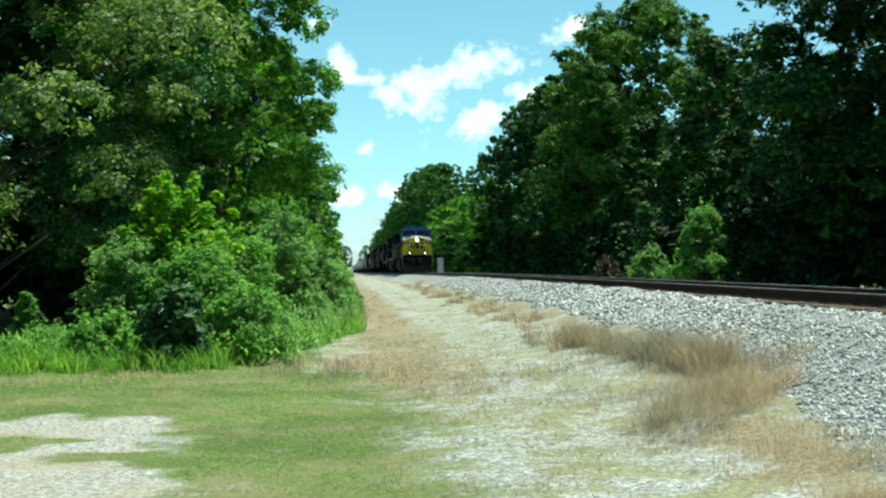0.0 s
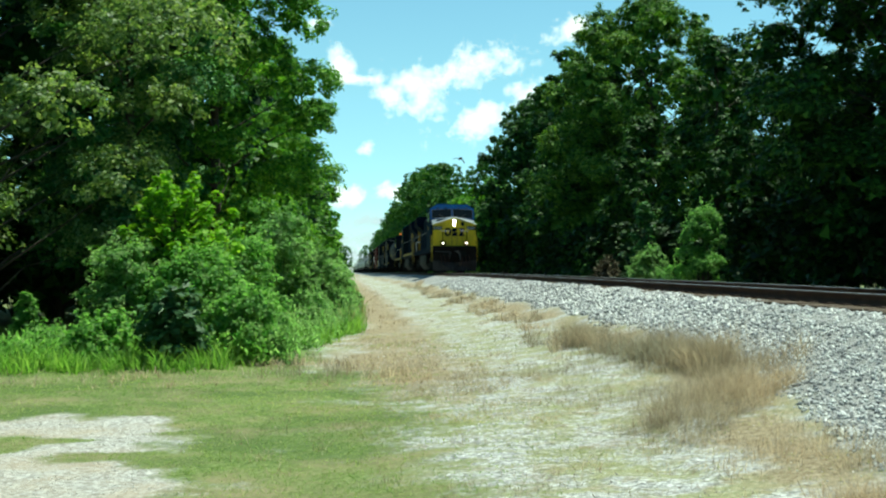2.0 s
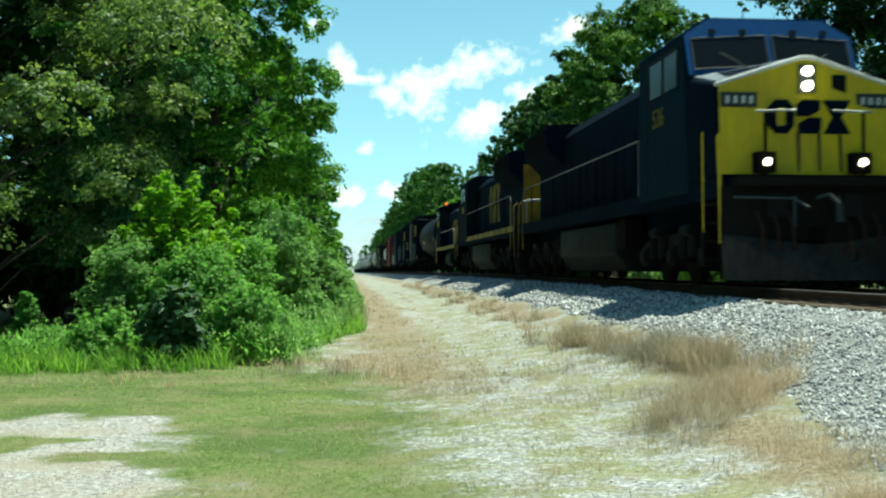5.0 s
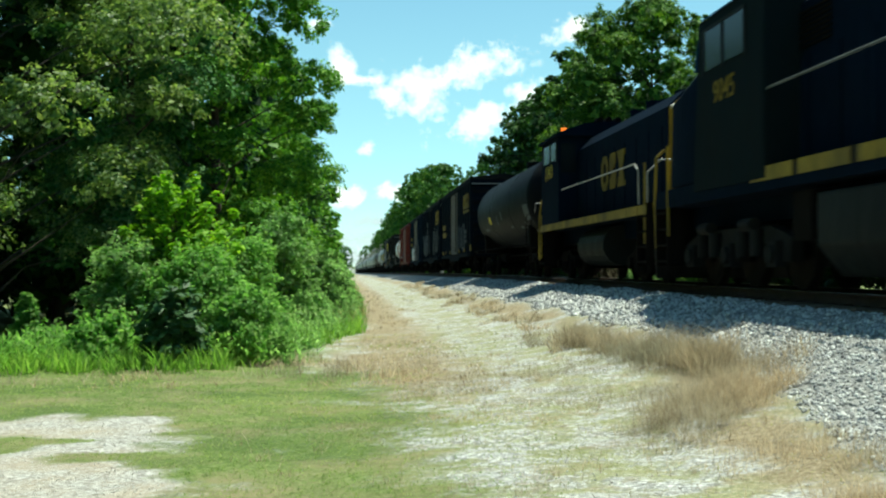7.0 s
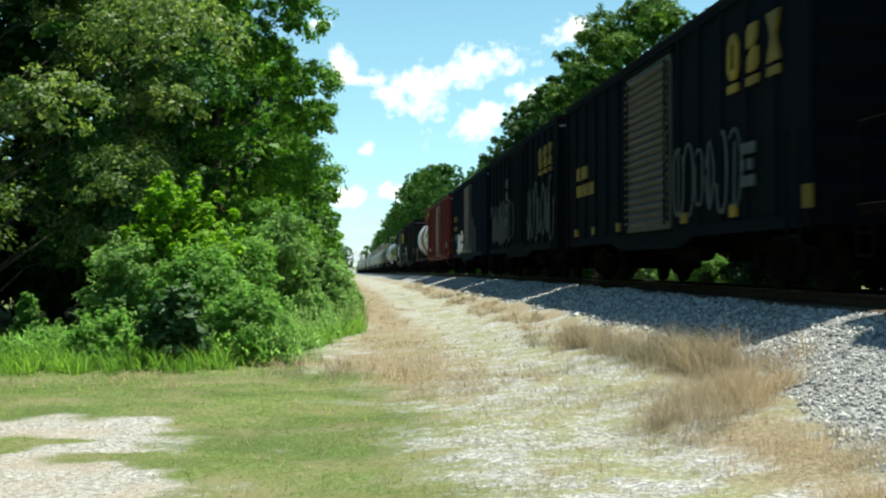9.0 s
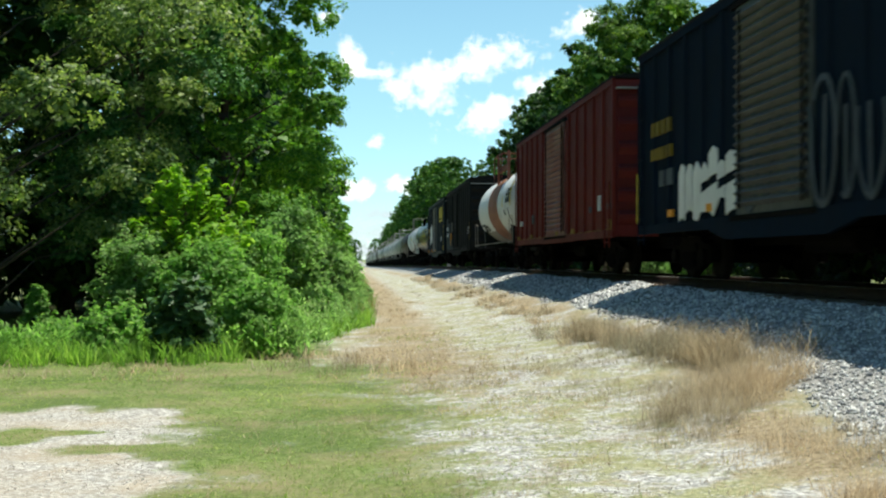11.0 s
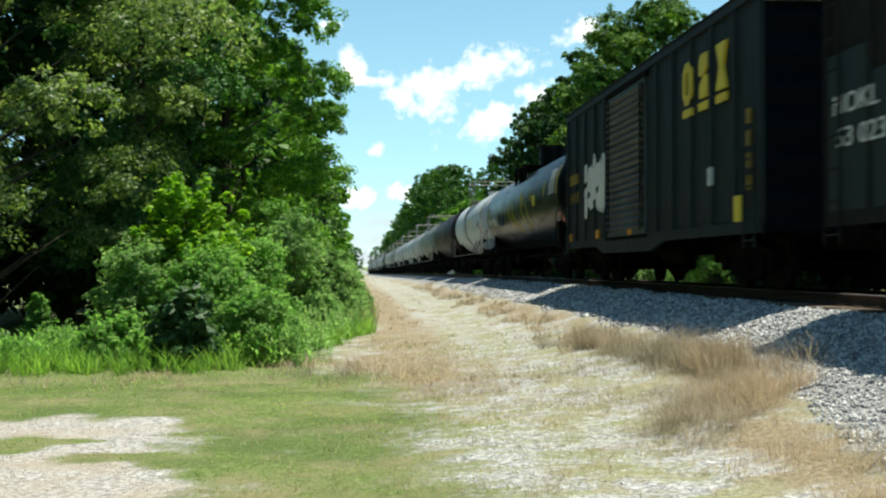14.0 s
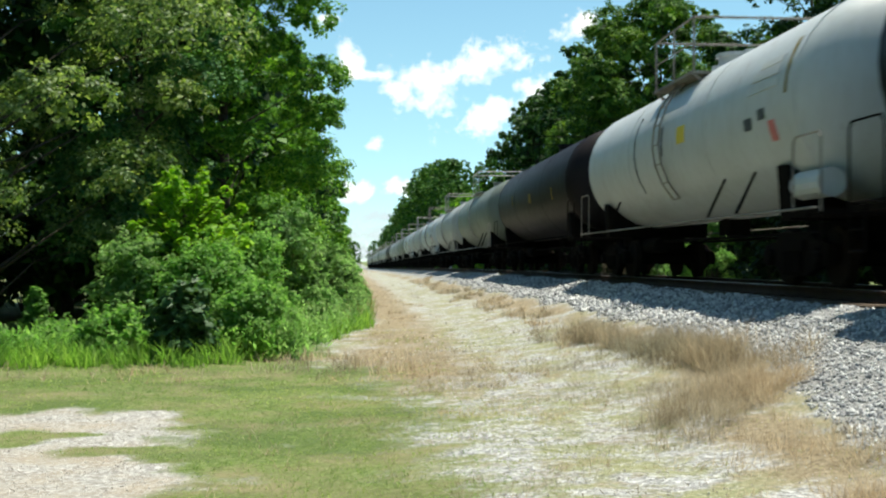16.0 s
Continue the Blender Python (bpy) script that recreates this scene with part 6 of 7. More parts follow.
    cab = part("cab", bm, cab_mat or BLUE, car)
    for s in (-1, 1):
        bm = bmesh.new()
        q = [(s * 0.08, 3.83), (s * 1.38, 3.74), (s * 1.38, 4.28), (s * 0.08, 4.36)]
        v = [bm.verts.new((x, rake(z) - 0.02, z)) for x, z in q]
        v2 = [bm.verts.new((x, rake(z) + 0.03, z)) for x, z in q]
        bm.faces.new(v)
        for i in range(4):
            bm.faces.new((v[i], v2[i], v2[(i + 1) % 4], v[(i + 1) % 4]))
        bmesh.ops.recalc_face_normals(bm, faces=bm.faces)
        part("windscreen", bm, GLASS, cab, "dark windscreen pane")
        bm = bmesh.new()
        q = [(s * 0.06, 3.81), (s * 1.4, 3.72), (s * 1.4, 4.3), (s * 0.06, 4.38)]
        pipe(bm, [(x, rake(z) - 0.02, z) for x, z in q + q[:1]], 0.016, 5)
        part("windscreen_seal", bm, GREY_MARK, cab, "pale rim round the windscreen")
        bm = bmesh.new()
        bar(bm, (s * 0.5, -8.83, 3.74), (s * 0.95, -8.7, 4.02), 0.014, 5)
        part("wiper", bm, BLACK_MARK, cab)
        for x in (0.45, 1.0):
            bm = bmesh.new()
            box(bm, s * x - 0.05, s * x + 0.05, rake(4.44) - 0.06, rake(4.44) + 0.02, 4.4, 4.48)
            part("wiper_motor", bm, BLACK_MARK, cab)
    # cab front in the lit blue, its brightness painted in
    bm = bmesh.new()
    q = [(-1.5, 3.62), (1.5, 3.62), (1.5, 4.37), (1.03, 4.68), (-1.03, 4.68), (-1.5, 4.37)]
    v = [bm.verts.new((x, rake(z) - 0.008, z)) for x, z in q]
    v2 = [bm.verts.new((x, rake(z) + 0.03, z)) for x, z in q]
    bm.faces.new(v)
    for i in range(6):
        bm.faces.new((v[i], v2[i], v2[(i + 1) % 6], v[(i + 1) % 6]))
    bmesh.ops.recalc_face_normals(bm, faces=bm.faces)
    part("cab_front", bm, LIT_BLUE, cab, "cab front round the windscreen, daylight put into its brighter blue")
    # the sloping top of the nose in front of the windscreen; pale colour imitates sunlight
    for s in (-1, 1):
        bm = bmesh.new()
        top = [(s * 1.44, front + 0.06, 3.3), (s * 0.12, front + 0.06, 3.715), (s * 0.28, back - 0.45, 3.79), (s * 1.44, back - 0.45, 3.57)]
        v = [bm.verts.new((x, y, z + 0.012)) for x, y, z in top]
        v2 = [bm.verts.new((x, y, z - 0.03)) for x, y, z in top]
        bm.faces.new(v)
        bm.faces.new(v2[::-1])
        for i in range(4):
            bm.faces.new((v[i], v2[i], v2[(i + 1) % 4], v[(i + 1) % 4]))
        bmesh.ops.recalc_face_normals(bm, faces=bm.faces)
        part("nose_top", bm, NOSE_SHEEN, nose, "top of the nose, sunlight and sky sheen put into its pale colour")
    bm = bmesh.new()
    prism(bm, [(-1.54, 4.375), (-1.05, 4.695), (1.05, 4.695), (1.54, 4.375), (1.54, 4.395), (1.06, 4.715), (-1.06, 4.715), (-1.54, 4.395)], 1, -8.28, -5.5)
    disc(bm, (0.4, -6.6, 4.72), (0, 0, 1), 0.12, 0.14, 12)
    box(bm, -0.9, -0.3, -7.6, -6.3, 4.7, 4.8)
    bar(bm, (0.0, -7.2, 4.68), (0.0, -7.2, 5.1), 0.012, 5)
    part("cab_roof", bm, LIT_BLUE, cab)
    for s in (-1, 1):
        for y0, y1 in ((-8.1, -7.3), (-7.15, -6.3)):
            bm = bmesh.new()
            box(bm, *sorted((s * 1.5, s * 1.535)), y0, y1, 3.52, 4.16)
            part("side_window", bm, GLASS, cab)
        bm = bmesh.new()
        for y in (-8.15, -7.22, -6.25):
            box(bm, *sorted((s * 1.5, s * 1.55)), y - 0.03, y + 0.03, 3.47, 4.2)
        box(bm, *sorted((s * 1.5, s * 1.55)), -8.15, -6.25, 4.17, 4.22)
        part("window_frame", bm, GREY_PAINT, cab)
        bm = bmesh.new()
        box(bm, *sorted((s * 1.5, s * 1.53)), -6.1, -5.55, 1.7, 3.8)
        part("cab_door", bm, cab_mat or BLUE, cab)
        lettering(number, 0.5, LETTER_DULL, cab, s, s * 1.528, -7.7 if s > 0 else -6.5, 2.95, "yellow road number", "road_number")
    # long hood
    bm = bmesh.new()
    prism(bm, [(-0.98, 1.6), (0.98, 1.6), (0.98, 4.05), (0.72, 4.36), (-0.72, 4.36), (-0.98, 4.05)], 1, -5.5, 9.0)
    hood = part("hood", bm, BLUE, car)
    bm = bmesh.new()
    prism(bm, [(-0.98, 3.3), (0.98, 3.3), (1.5, 3.8), (1.5, 4.42), (1.3, 4.5), (-1.3, 4.5), (-1.5, 4.42), (-1.5, 3.8)], 1, 5.0, 9.0)
    part("radiator_wing", bm, BLUE, hood)
    for s in (-1, 1):
        for i in range(10):
            y = -5.2 + i * 1.0
            bm = bmesh.new()
            box(bm, *sorted((s * 0.97, s * 1.0)), y, y + 0.9, 1.75, 3.3)
            part("hood_door", bm, BLUE, hood)
        bm = bmesh.new()
        for k in range(9):
            box(bm, *sorted((s * 1.49, s * 1.52)), 5.3, 8.7, 3.84 + k * 0.062, 3.87 + k * 0.062)
        part("radiator_grille", bm, STEEL_DARK, hood)
        bm = bmesh.new()
        for k in range(8):
            box(bm, *sorted((s * 0.97, s * 1.01)), -5.1 + 0, -3.6, 3.4 + k * 0.07, 3.43 + k * 0.07)
        part("intake_grille", bm, STEEL_DARK, hood)
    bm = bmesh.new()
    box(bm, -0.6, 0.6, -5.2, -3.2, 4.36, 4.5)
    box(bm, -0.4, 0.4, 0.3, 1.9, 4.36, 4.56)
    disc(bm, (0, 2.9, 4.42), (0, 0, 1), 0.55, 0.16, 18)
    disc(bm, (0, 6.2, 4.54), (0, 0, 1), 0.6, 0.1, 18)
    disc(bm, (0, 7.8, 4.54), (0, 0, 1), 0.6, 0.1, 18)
    part("roof_fans", bm, LIT_BLUE, hood)
    bm = bmesh.new()
    box(bm, -0.96, 0.96, 9.0, 9.05, 1.65, 4.0)
    part("hood_end", bm, YELLOW_DULL, hood, "dull yellow hood end")
    if big_emblem:
        for s in (-1, 1):
            emblem(car, s, 1.012, -0.1 if s > 0 else 3.3, 2.2, 1.0, 1.6, 0.16, LETTER_DULL, False)
    # fuel tank, blower housings, bogies
    bm = bmesh.new()
    prism(bm, [(-1.42, 0.62), (-1.1, 0.22), (1.1, 0.22), (1.42, 0.62), (1.42, 1.3), (-1.42, 1.3)], 1, -3.1, 3.3)
    bevel(bm, 0.05, 2)
    part("fuel_tank", bm, GREY_PAINT, car, "grey-blue fuel tank", True)
    for s in (-1, 1):
        bm = bmesh.new()
        bar(bm, (s * 1.2, 3.6, 0.95), (s * 1.2, 4.6, 0.95), 0.2, 12)
        part("air_reservoir", bm, STEEL_DARK, car)
        bm = bmesh.new()
        box(bm, s * 1.2 - 0.2, s * 1.2 + 0.2, -3.9, -3.3, 0.7, 1.35)
        part("battery_box", bm, STEEL_DARK, car)
    loco_bogie(car, -6.9)
    loco_bogie(car, 6.9)
    # pilots with plough, anticlimber, couplers
    for e in (-1, 1):
        bm = bmesh.new()
        box(bm, -1.5, 1.5, *sorted((e * 10.34, e * 10.2)), 0.75, 1.6)
        box(bm, -1.3, 1.3, *sorted((e * 10.62, e * 10.2)), 1.6, 1.74)
        part("pilot", bm, PILOT, car)
        bm = bmesh.new()
        pipe(bm, [(-1.35, e * 10.5, 1.42), (-0.4, e * 10.55, 1.4), (-0.25, e * 10.75, 1.25)], 0.02, 6)
        part("uncoupling_lever", bm, GREY_MARK, car)
        for x in (-0.62, 0.62):
            bm = bmesh.new()
            box(bm, x - 0.16, x + 0.16, *sorted((e * 10.42, e * 10.34)), 1.12, 1.5)
            part("pilot_plate", bm, GREY_PAINT, car)
        for x in (-0.35, 0.35):
            bm = bmesh.new()
            bar(bm, (x, e * 10.45, 0.95), (x, e * 10.45, 1.45), 0.025, 6)
            part("pilot_bar", bm, GREY_MARK, car)
        bm = bmesh.new()
        pipe(bm, [(0.02, e * 10.45, 1.42), (0.12, e * 10.66, 1.46), (0.26, e * 10.72, 1.3), (0.32, e * 10.66, 1.05), (0.34, e * 10.6, 0.85)], 0.028, 6)
        part("jumper_cable", bm, GREY_MARK, car, "pale hanging jumper cable")
        bm = bmesh.new()
        yb = e * 10.35
        v = [bm.verts.new(p) for p in ((-1.5, yb, 0.85), (-1.45, yb + e * 0.05, 0.12), (0, yb + e * 0.5, 0.12), (0, yb + e * 0.12, 0.68), (1.45, yb + e * 0.05, 0.12), (1.5, yb, 0.85))]
        bm.faces.new((v[0], v[1], v[2], v[3]))
        bm.faces.new((v[3], v[2], v[4], v[5]))
        r = bmesh.ops.extrude_face_region(bm, geom=list(bm.faces))
        bmesh.ops.translate(bm, vec=(0, -e * 0.06, 0), verts=[g for g in r["geom"] if isinstance(g, bmesh.types.BMVert)])
        bmesh.ops.recalc_face_normals(bm, faces=bm.faces)
        part("snow_plough", bm, PLOUGH, car, "scuffed dark steel plough")
        for x in (-0.95, -0.7, -0.45, 0.45, 0.7, 0.95):
            bm = bmesh.new()
            pipe(bm, [(x, e * 10.38, 1.2), (x + 0.04, e * 10.55, 0.95), (x + 0.05, e * 10.55, 0.7), (x * 0.9, e * 10.5, 0.55)], 0.028, 5)
            part("air_hose", bm, HOSE, car)
        for s in (-1, 1):
            steps(car, e * 9.85, s, STEEL_DARK)
            grab_rails(car, "grab_rail", [
                [(s * 1.48, e * 10.28, 0.7), (s * 1.5, e * 10.3, 1.5), (s * 1.5, e * 10.2, 2.4), (s * 1.35, e * 10.15, 2.55)],
                [(s * 1.48, e * 9.45, 0.9), (s * 1.5, e * 9.45, 2.55)],
            ], YELLOW if e < 0 and lit else SILL_YELLOW, 0.028)
            grab_rails(car, "grab_rail", [[(s * 0.35, e * 10.45, 1.7), (s * 0.35, e * 10.45, 2.62), (s * 1.2, e * 10.4, 2.6), (s * 1.2, e * 10.4, 1.7)]] if e > 0 else
                       [[(s * 0.8, e * 10.4, 1.75), (s * 0.8, e * 10.4, 2.76)]], SILVER if e > 0 else STEEL_DARK, 0.028)
            if e < 0:
                grab_rails(car, "grab_rail", [[(s * 0.95, -10.4, 2.78), (s * 0.3, -10.4, 2.8)]], SILVER, 0.02)
    couplers(car, 11.1)
    for ob in car.children:
        if ob.name.split(".")[0] in ("nose", "cab", "ditch_light_box"):
            ob.location.y += cab_in
    # walkway rails
    for s in (-1, 1):
        grab_rails(car, "walkway_rail", [[(s * 1.48, -5.3, 1.7), (s * 1.48, -5.3, 2.86), (s * 1.48, 9.2, 2.86), (s * 1.48, 9.45, 2.66), (s * 1.48, 9.5, 1.7)]], RAIL_GREY, 0.02)
        for y in np.arange(-3.4, 9.0, 1.85):
            bm = bmesh.new()
            bar(bm, (s * 1.48, y, 1.7), (s * 1.48, y, 2.86), 0.016, 5)
            part("rail_post", bm, BLUE, car)
    return car


def switcher(label):
    """A small end-cab diesel: hood at the front, cab at the rear."""
    car = tagged(new("switcher_locomotive"), label, "locomotive", "locomotives of the train")
    bm = bmesh.new()
    box(bm, -1.48, 1.48, -5.95, 6.05, 1.4, 1.55)
    box(bm, -0.8, 0.8, -5.8, 5.9, 1.0, 1.4)
    part("deck", bm, BLUE, car)
    for s in (-1, 1):
        bm = bmesh.new()
        box(bm, *sorted((s * 1.47, s * 1.5)), -5.95, 6.05, 1.38, 1.57)
        part("sill_stripe", bm, SILL_YELLOW, car, "yellow sill stripe")
    bm = bmesh.new()
    prism(bm, [(-0.95, 1.55), (0.95, 1.55), (0.95, 3.55), (0.6, 3.9), (-0.6, 3.9), (-0.95, 3.55)], 1, -5.6, 3.1)
    hood = part("hood", bm, BLUE, car)
    bm = bmesh.new()
    prism(bm, [(-0.93, 1.6), (0.93, 1.6), (0.93, 3.52), (0.58, 3.86), (-0.58, 3.86), (-0.93, 3.52)], 1, -5.64, -5.59)
    part("hood_end", bm, YELLOW_DULL, hood, "dull yellow hood end")
    bm = bmesh.new()
    box(bm, -0.2, 0.2, -5.68, -5.6, 3.3, 3.7)
    part("headlight_box", bm, BLACK_MARK, hood)
    for s in (-1, 1):
        for i in range(8):
            y = -5.2 + i * 1.02
            bm = bmesh.new()
            box(bm, *sorted((s * 0.94, s * 0.97)), y, y + 0.92, 1.7, 3.2)
            part("hood_door", bm, BLUE, hood)
        emblem(car, s, 0.985, -2.4 if s > 0 else 0.15, 2.22, 0.72, 0.85, 0.1, LETTER_DULL, False)
    for name, y, k, hi in (("exhaust_stack", -1.2, 0.2, 4.3), ("exhaust_stack", 0.3, 0.2, 4.3), ("roof_fan", -4.6, 0.5, 4.02), ("roof_fan", -3.2, 0.5, 4.02)):
        bm = bmesh.new()
        disc(bm, (0, y, (hi + 3.85) / 2), (0, 0, 1), k, hi - 3.85, 18)
        part(name, bm, BLUE, hood)
    bm = bmesh.new()
    box(bm, -0.25, 0.25, 1.4, 2.6, 3.88, 4.05)
    part("roof_hatch", bm, BLUE, hood)
    bm = bmesh.new()
    prism(bm, [(-1.5, 1.55), (1.5, 1.55), (1.5, 3.95), (-1.5, 3.95)], 1, 3.1, 5.75)
    cab = part("cab", bm, BLUE, car)
    bm = bmesh.new()
    prism(bm, [(-1.58, 3.95), (1.58, 3.95), (1.58, 4.02), (0.8, 4.3), (0, 4.36), (-0.8, 4.3), (-1.58, 4.02)], 1, 2.95, 5.95)
    part("cab_roof", bm, BLUE, cab)
    bm = bmesh.new()
    for x in (-0.25, 0.0, 0.25):
        disc(bm, (x, 3.6, 4.45), (0, 1, 0), 0.09, 0.4, 10)
    box(bm, -0.3, 0.3, 3.5, 3.7, 4.3, 4.38)
    part("air_horn", bm, STEEL_DARK, cab)
    bm = bmesh.new()
    disc(bm, (-0.9, 5.4, 4.36), (0, 0, 1), 0.09, 0.2, 12)
    part("beacon", bm, BEACON, cab, "amber roof beacon")
    for s in (-1, 1):
        for y0, y1 in ((3.4, 4.25), (4.4, 5.4)):
            bm = bmesh.new()
            box(bm, *sorted((s * 1.49, s * 1.515)), y0, y1, 3.32, 3.82)
            part("side_window", bm, GLASS, cab)
        for y in (3.36, 4.32, 5.44):
            bm = bmesh.new()
            box(bm, *sorted((s * 1.49, s * 1.53)), y - 0.03, y + 0.03, 3.28, 3.86)
            part("window_post", bm, GREY_PAINT, cab)
        bm = bmesh.new()
        box(bm, *sorted((s * 1.02, s * 1.44)), 3.07, 3.1, 2.95, 3.75)
        part("front_window", bm, GLASS, cab)
        lettering("1143", 0.55, LETTER_YELLOW, cab, s, s * 1.512, 3.7 if s > 0 else 5.1, 2.86, "yellow road number", "road_number", 0.82, 1.3)
        grab_rails(car, "walkway_rail", [[(s * 1.46, 2.9, 2.45), (s * 1.46, -4.9, 2.45), (s * 1.46, -5.2, 2.3), (s * 1.46, -5.25, 1.55)], [(s * 1.46, -5.9, 0.6), (s * 1.46, -5.9, 2.2), (s * 1.2, -5.92, 2.45), (s * 0.5, -5.92, 2.45), (s * 0.5, -5.92, 1.55)]], SILVER, 0.016)
        grab_rails(car, "grab_rail", [[(s * 1.47, 6.3, 0.55), (s * 1.47, 6.38, 0.75), (s * 1.47, 6.38, 1.75), (s * 1.47, 5.98, 2.35)], [(s * 1.47, 6.0, 0.6), (s * 1.47, 6.0, 1.9)], [(s * 1.47, -5.75, 0.8), (s * 1.47, -5.75, 2.4)]], SILL_YELLOW, 0.026)
        for e in (-1, 1):
            steps(car, 5.7 if e > 0 else -5.6, s, STEEL_DARK, 4)
    bm = bmesh.new()
    bar(bm, (-0.85, -1.5, 0.85), (-0.85, 1.4, 0.85), 0.48, 18)
    bar(bm, (0.85, -1.5, 0.85), (0.85, 1.4, 0.85), 0.48, 18)
    part("fuel_tank", bm, GREY_PAINT, car, "grey fuel tank")
    for e in (-1, 1):
        bm = bmesh.new()
        box(bm, -1.48, 1.48, *sorted((6.12, 6.02) if e > 0 else (-6.02, -5.92)), 0.5, 1.55)
        part("pilot", bm, STEEL_DARK, car)
    bogie(car, -4.1)
    bogie(car, 4.1)
    couplers(car, 6.5)
    return car


# ---- the train ----
MOVERS = []     # thing, its middle's way along the train, turned about or not


def couple(car, start, end, turned=False):
    """Put a car between two marks, given in seconds of the train's passage."""
    MOVERS.append((car, (start + end) / 2 * SPEED, turned))
    return car


def make_train():
    couple(road_locomotive("dark blue diesel locomotive with a yellow nose and lit headlights", "536", True, False, 0.0, False, CAB_BLUE), 5.83, 6.98)
    couple(road_locomotive("dark blue diesel locomotive running long hood first", "9045", False, True, 0.9, True, CAB_SLATE), 6.944, 8.094, True)
    couple(switcher("small dark blue switching locomotive with a yellow hood end and sill"), 8.014, 8.764)
    # black tank car behind the locomotives
    c = couple(tank_car("matt black tank car with pale panels, behind the locomotives", 15.5, TANK_BLACK, STEEL_DARK, STEEL_DARK, tall_rail=False, climb=False, overhang=0.4), 8.794, 9.593)
    shell_mark(c, GREY_MARK, "data_panel", [(-6.75, -5.8, -30, -9)])
    shell_mark(c, LETTER_YELLOW, "placard", [(2.6, 3.0, -22, -10)])
    shell_mark(c, GREY_MARK, "data_line", [(-5.7, -4.8, -46, -37), (-5.45, -5.2, -36, -31), (-4.4, -4.0, -40, -36), (-2.4, -1.9, -36, -33), (4.0, 5.0, -32, -27), (-0.6, -0.3, -20, -8), (0.7, 0.9, -26, -12)])
    shell_mark(c, WHITE_MARK, "diamond_placard", [(-6.55, -6.25, -57, -47)])
    bm = bmesh.new()
    pipe(bm, [(-1.3, -7.4, 2.1), (-1.3, -7.62, 2.37), (1.3, -7.62, 2.37), (1.3, -7.4, 2.1)], 0.011, 6)
    part("end_rail", bm, SILVER, c, "pale steel end rail")
    # box cars
    x = 1.566
    c = couple(boxcar("dark blue box car with a galvanised door and yellow marks", 15.7, BOX_DARK, BOX_BROWN, BOX_DARK, DOOR_GREY, seed=1), 9.652, 10.462)
    emblem(c, -1, x, -4.84, 2.98, 0.45, 0.88, 0.36, SILL_YELLOW)
    bars(c, -1, x, 6.4, 2.5, 2, 1, 0.6, 0.3, SILL_YELLOW, seed=1)
    bars(c, -1, x, 6.4, 2.08, 5, 1, 0.4, 0.28, SILL_YELLOW, seed=7)
    scrawl(c, -1, x, -2.0, 1.25, 3.4, 1.15, 6, GREY_MARK, 5)
    bars(c, -1, x, -5.4, 2.0, 2, 3, 0.3, 0.16, GREY_MARK, seed=2)
    reflectors(c, -1, x, (-7.93,), SILL_YELLOW, 0.3, 1.1)
    reflectors(c, -1, x, (-5.2, -2.7, 2.0, 4.4, 6.4), SILL_YELLOW, 0.18, 1.1)
    c = couple(boxcar("black box car sprayed with pale graffiti", 14.75, BOX_DARK, BOX_BROWN, BOX_DARK, BOX_DARK, corrugated=False, seed=2), 10.525, 11.285)
    emblem(c, -1, x, -4.4, 3.1, 0.42, 0.8, 0.4, SILL_YELLOW)
    scrawl(c, -1, x, 6.8, 1.2, 6.0, 1.6, 9, GREY_MARK, 9, 0.08)
    scrawl(c, -1, x, -2.2, 1.2, 4.6, 1.7, 7, GREY_MARK, 12, 0.09)
    bars(c, -1, x, 2.6, 3.2, 2, 4, 0.3, 0.3, GREY_MARK, seed=3)
    c = couple(boxcar("blue box car with a white graffiti block at its rear", 14.3, BOX_BLUE, BOX_BROWN, BOX_BLUE, DOOR_GREY, seed=3), 11.345, 12.085)
    tag_fill(c, -1, x, 4.3, 1.0, 3.0, 1.25, WHITE_MARK, 4)
    bars(c, -1, x, 6.2, 2.75, 4, 1, 0.36, 0.26, LETTER_DULL, seed=4)
    bars(c, -1, x, 6.2, 2.28, 6, 1, 0.25, 0.22, LETTER_DULL, seed=44)
    bars(c, -1, x, 5.6, 1.75, 2, 1, 0.5, 0.3, GREY_MARK, seed=45)
    bars(c, -1, x + 0.03, 7.2, 1.1, 1, 1, 0.1, 1.0, LETTER_YELLOW, "grab_post", 1)
    scrawl(c, -1, x, 1.0, 1.1, 4.6, 1.5, 7, GREY_MARK, 19, 0.07)
    reflectors(c, -1, x + 0.01, (2.4, 4.7), ORANGE_MARK, 0.13, 1.15)
    c = couple(boxcar("oxide red box car with a corrugated door", 15.1, BOX_RED, BOX_BROWN, END_RED, DOOR_FADED, belly=0.02, seed=4), 12.2, 12.99)
    for y, w, h, m in ((-6.0, 0.3, 0.36, PALE_MARK), (-7.0, 0.28, 0.12, GREY_MARK), (-5.0, 0.16, 0.14, GREY_MARK), (6.6, 0.5, 0.16, PALE_MARK), (4.0, 0.3, 0.3, GREY_MARK)):
        bars(c, -1, x, y, 1.52, 1, 1, w, h, m, seed=5)
    bars(c, -1, x - 0.03, 7.3, 1.0, 24, 1, 0.6, 0.06, SILL_YELLOW, "sill_stripe", 5)
    reflectors(c, -1, x, (6.9, 4.1, -0.6, -3.0), SILL_YELLOW, 0.12, 1.05)
    reflectors(c, -1, x, (-7.4,), SILL_YELLOW, 0.26, 1.02)
    # white tank car with the rusty saddle band
    c = couple(tank_car("dirty white tank car with a rust-brown band round its middle", 12.8, TANK_WHITE, GREY_PAINT, GRIME, climb=False, top_mat=RUST_STEEL), 13.06, 13.73)
    bm = bmesh.new()
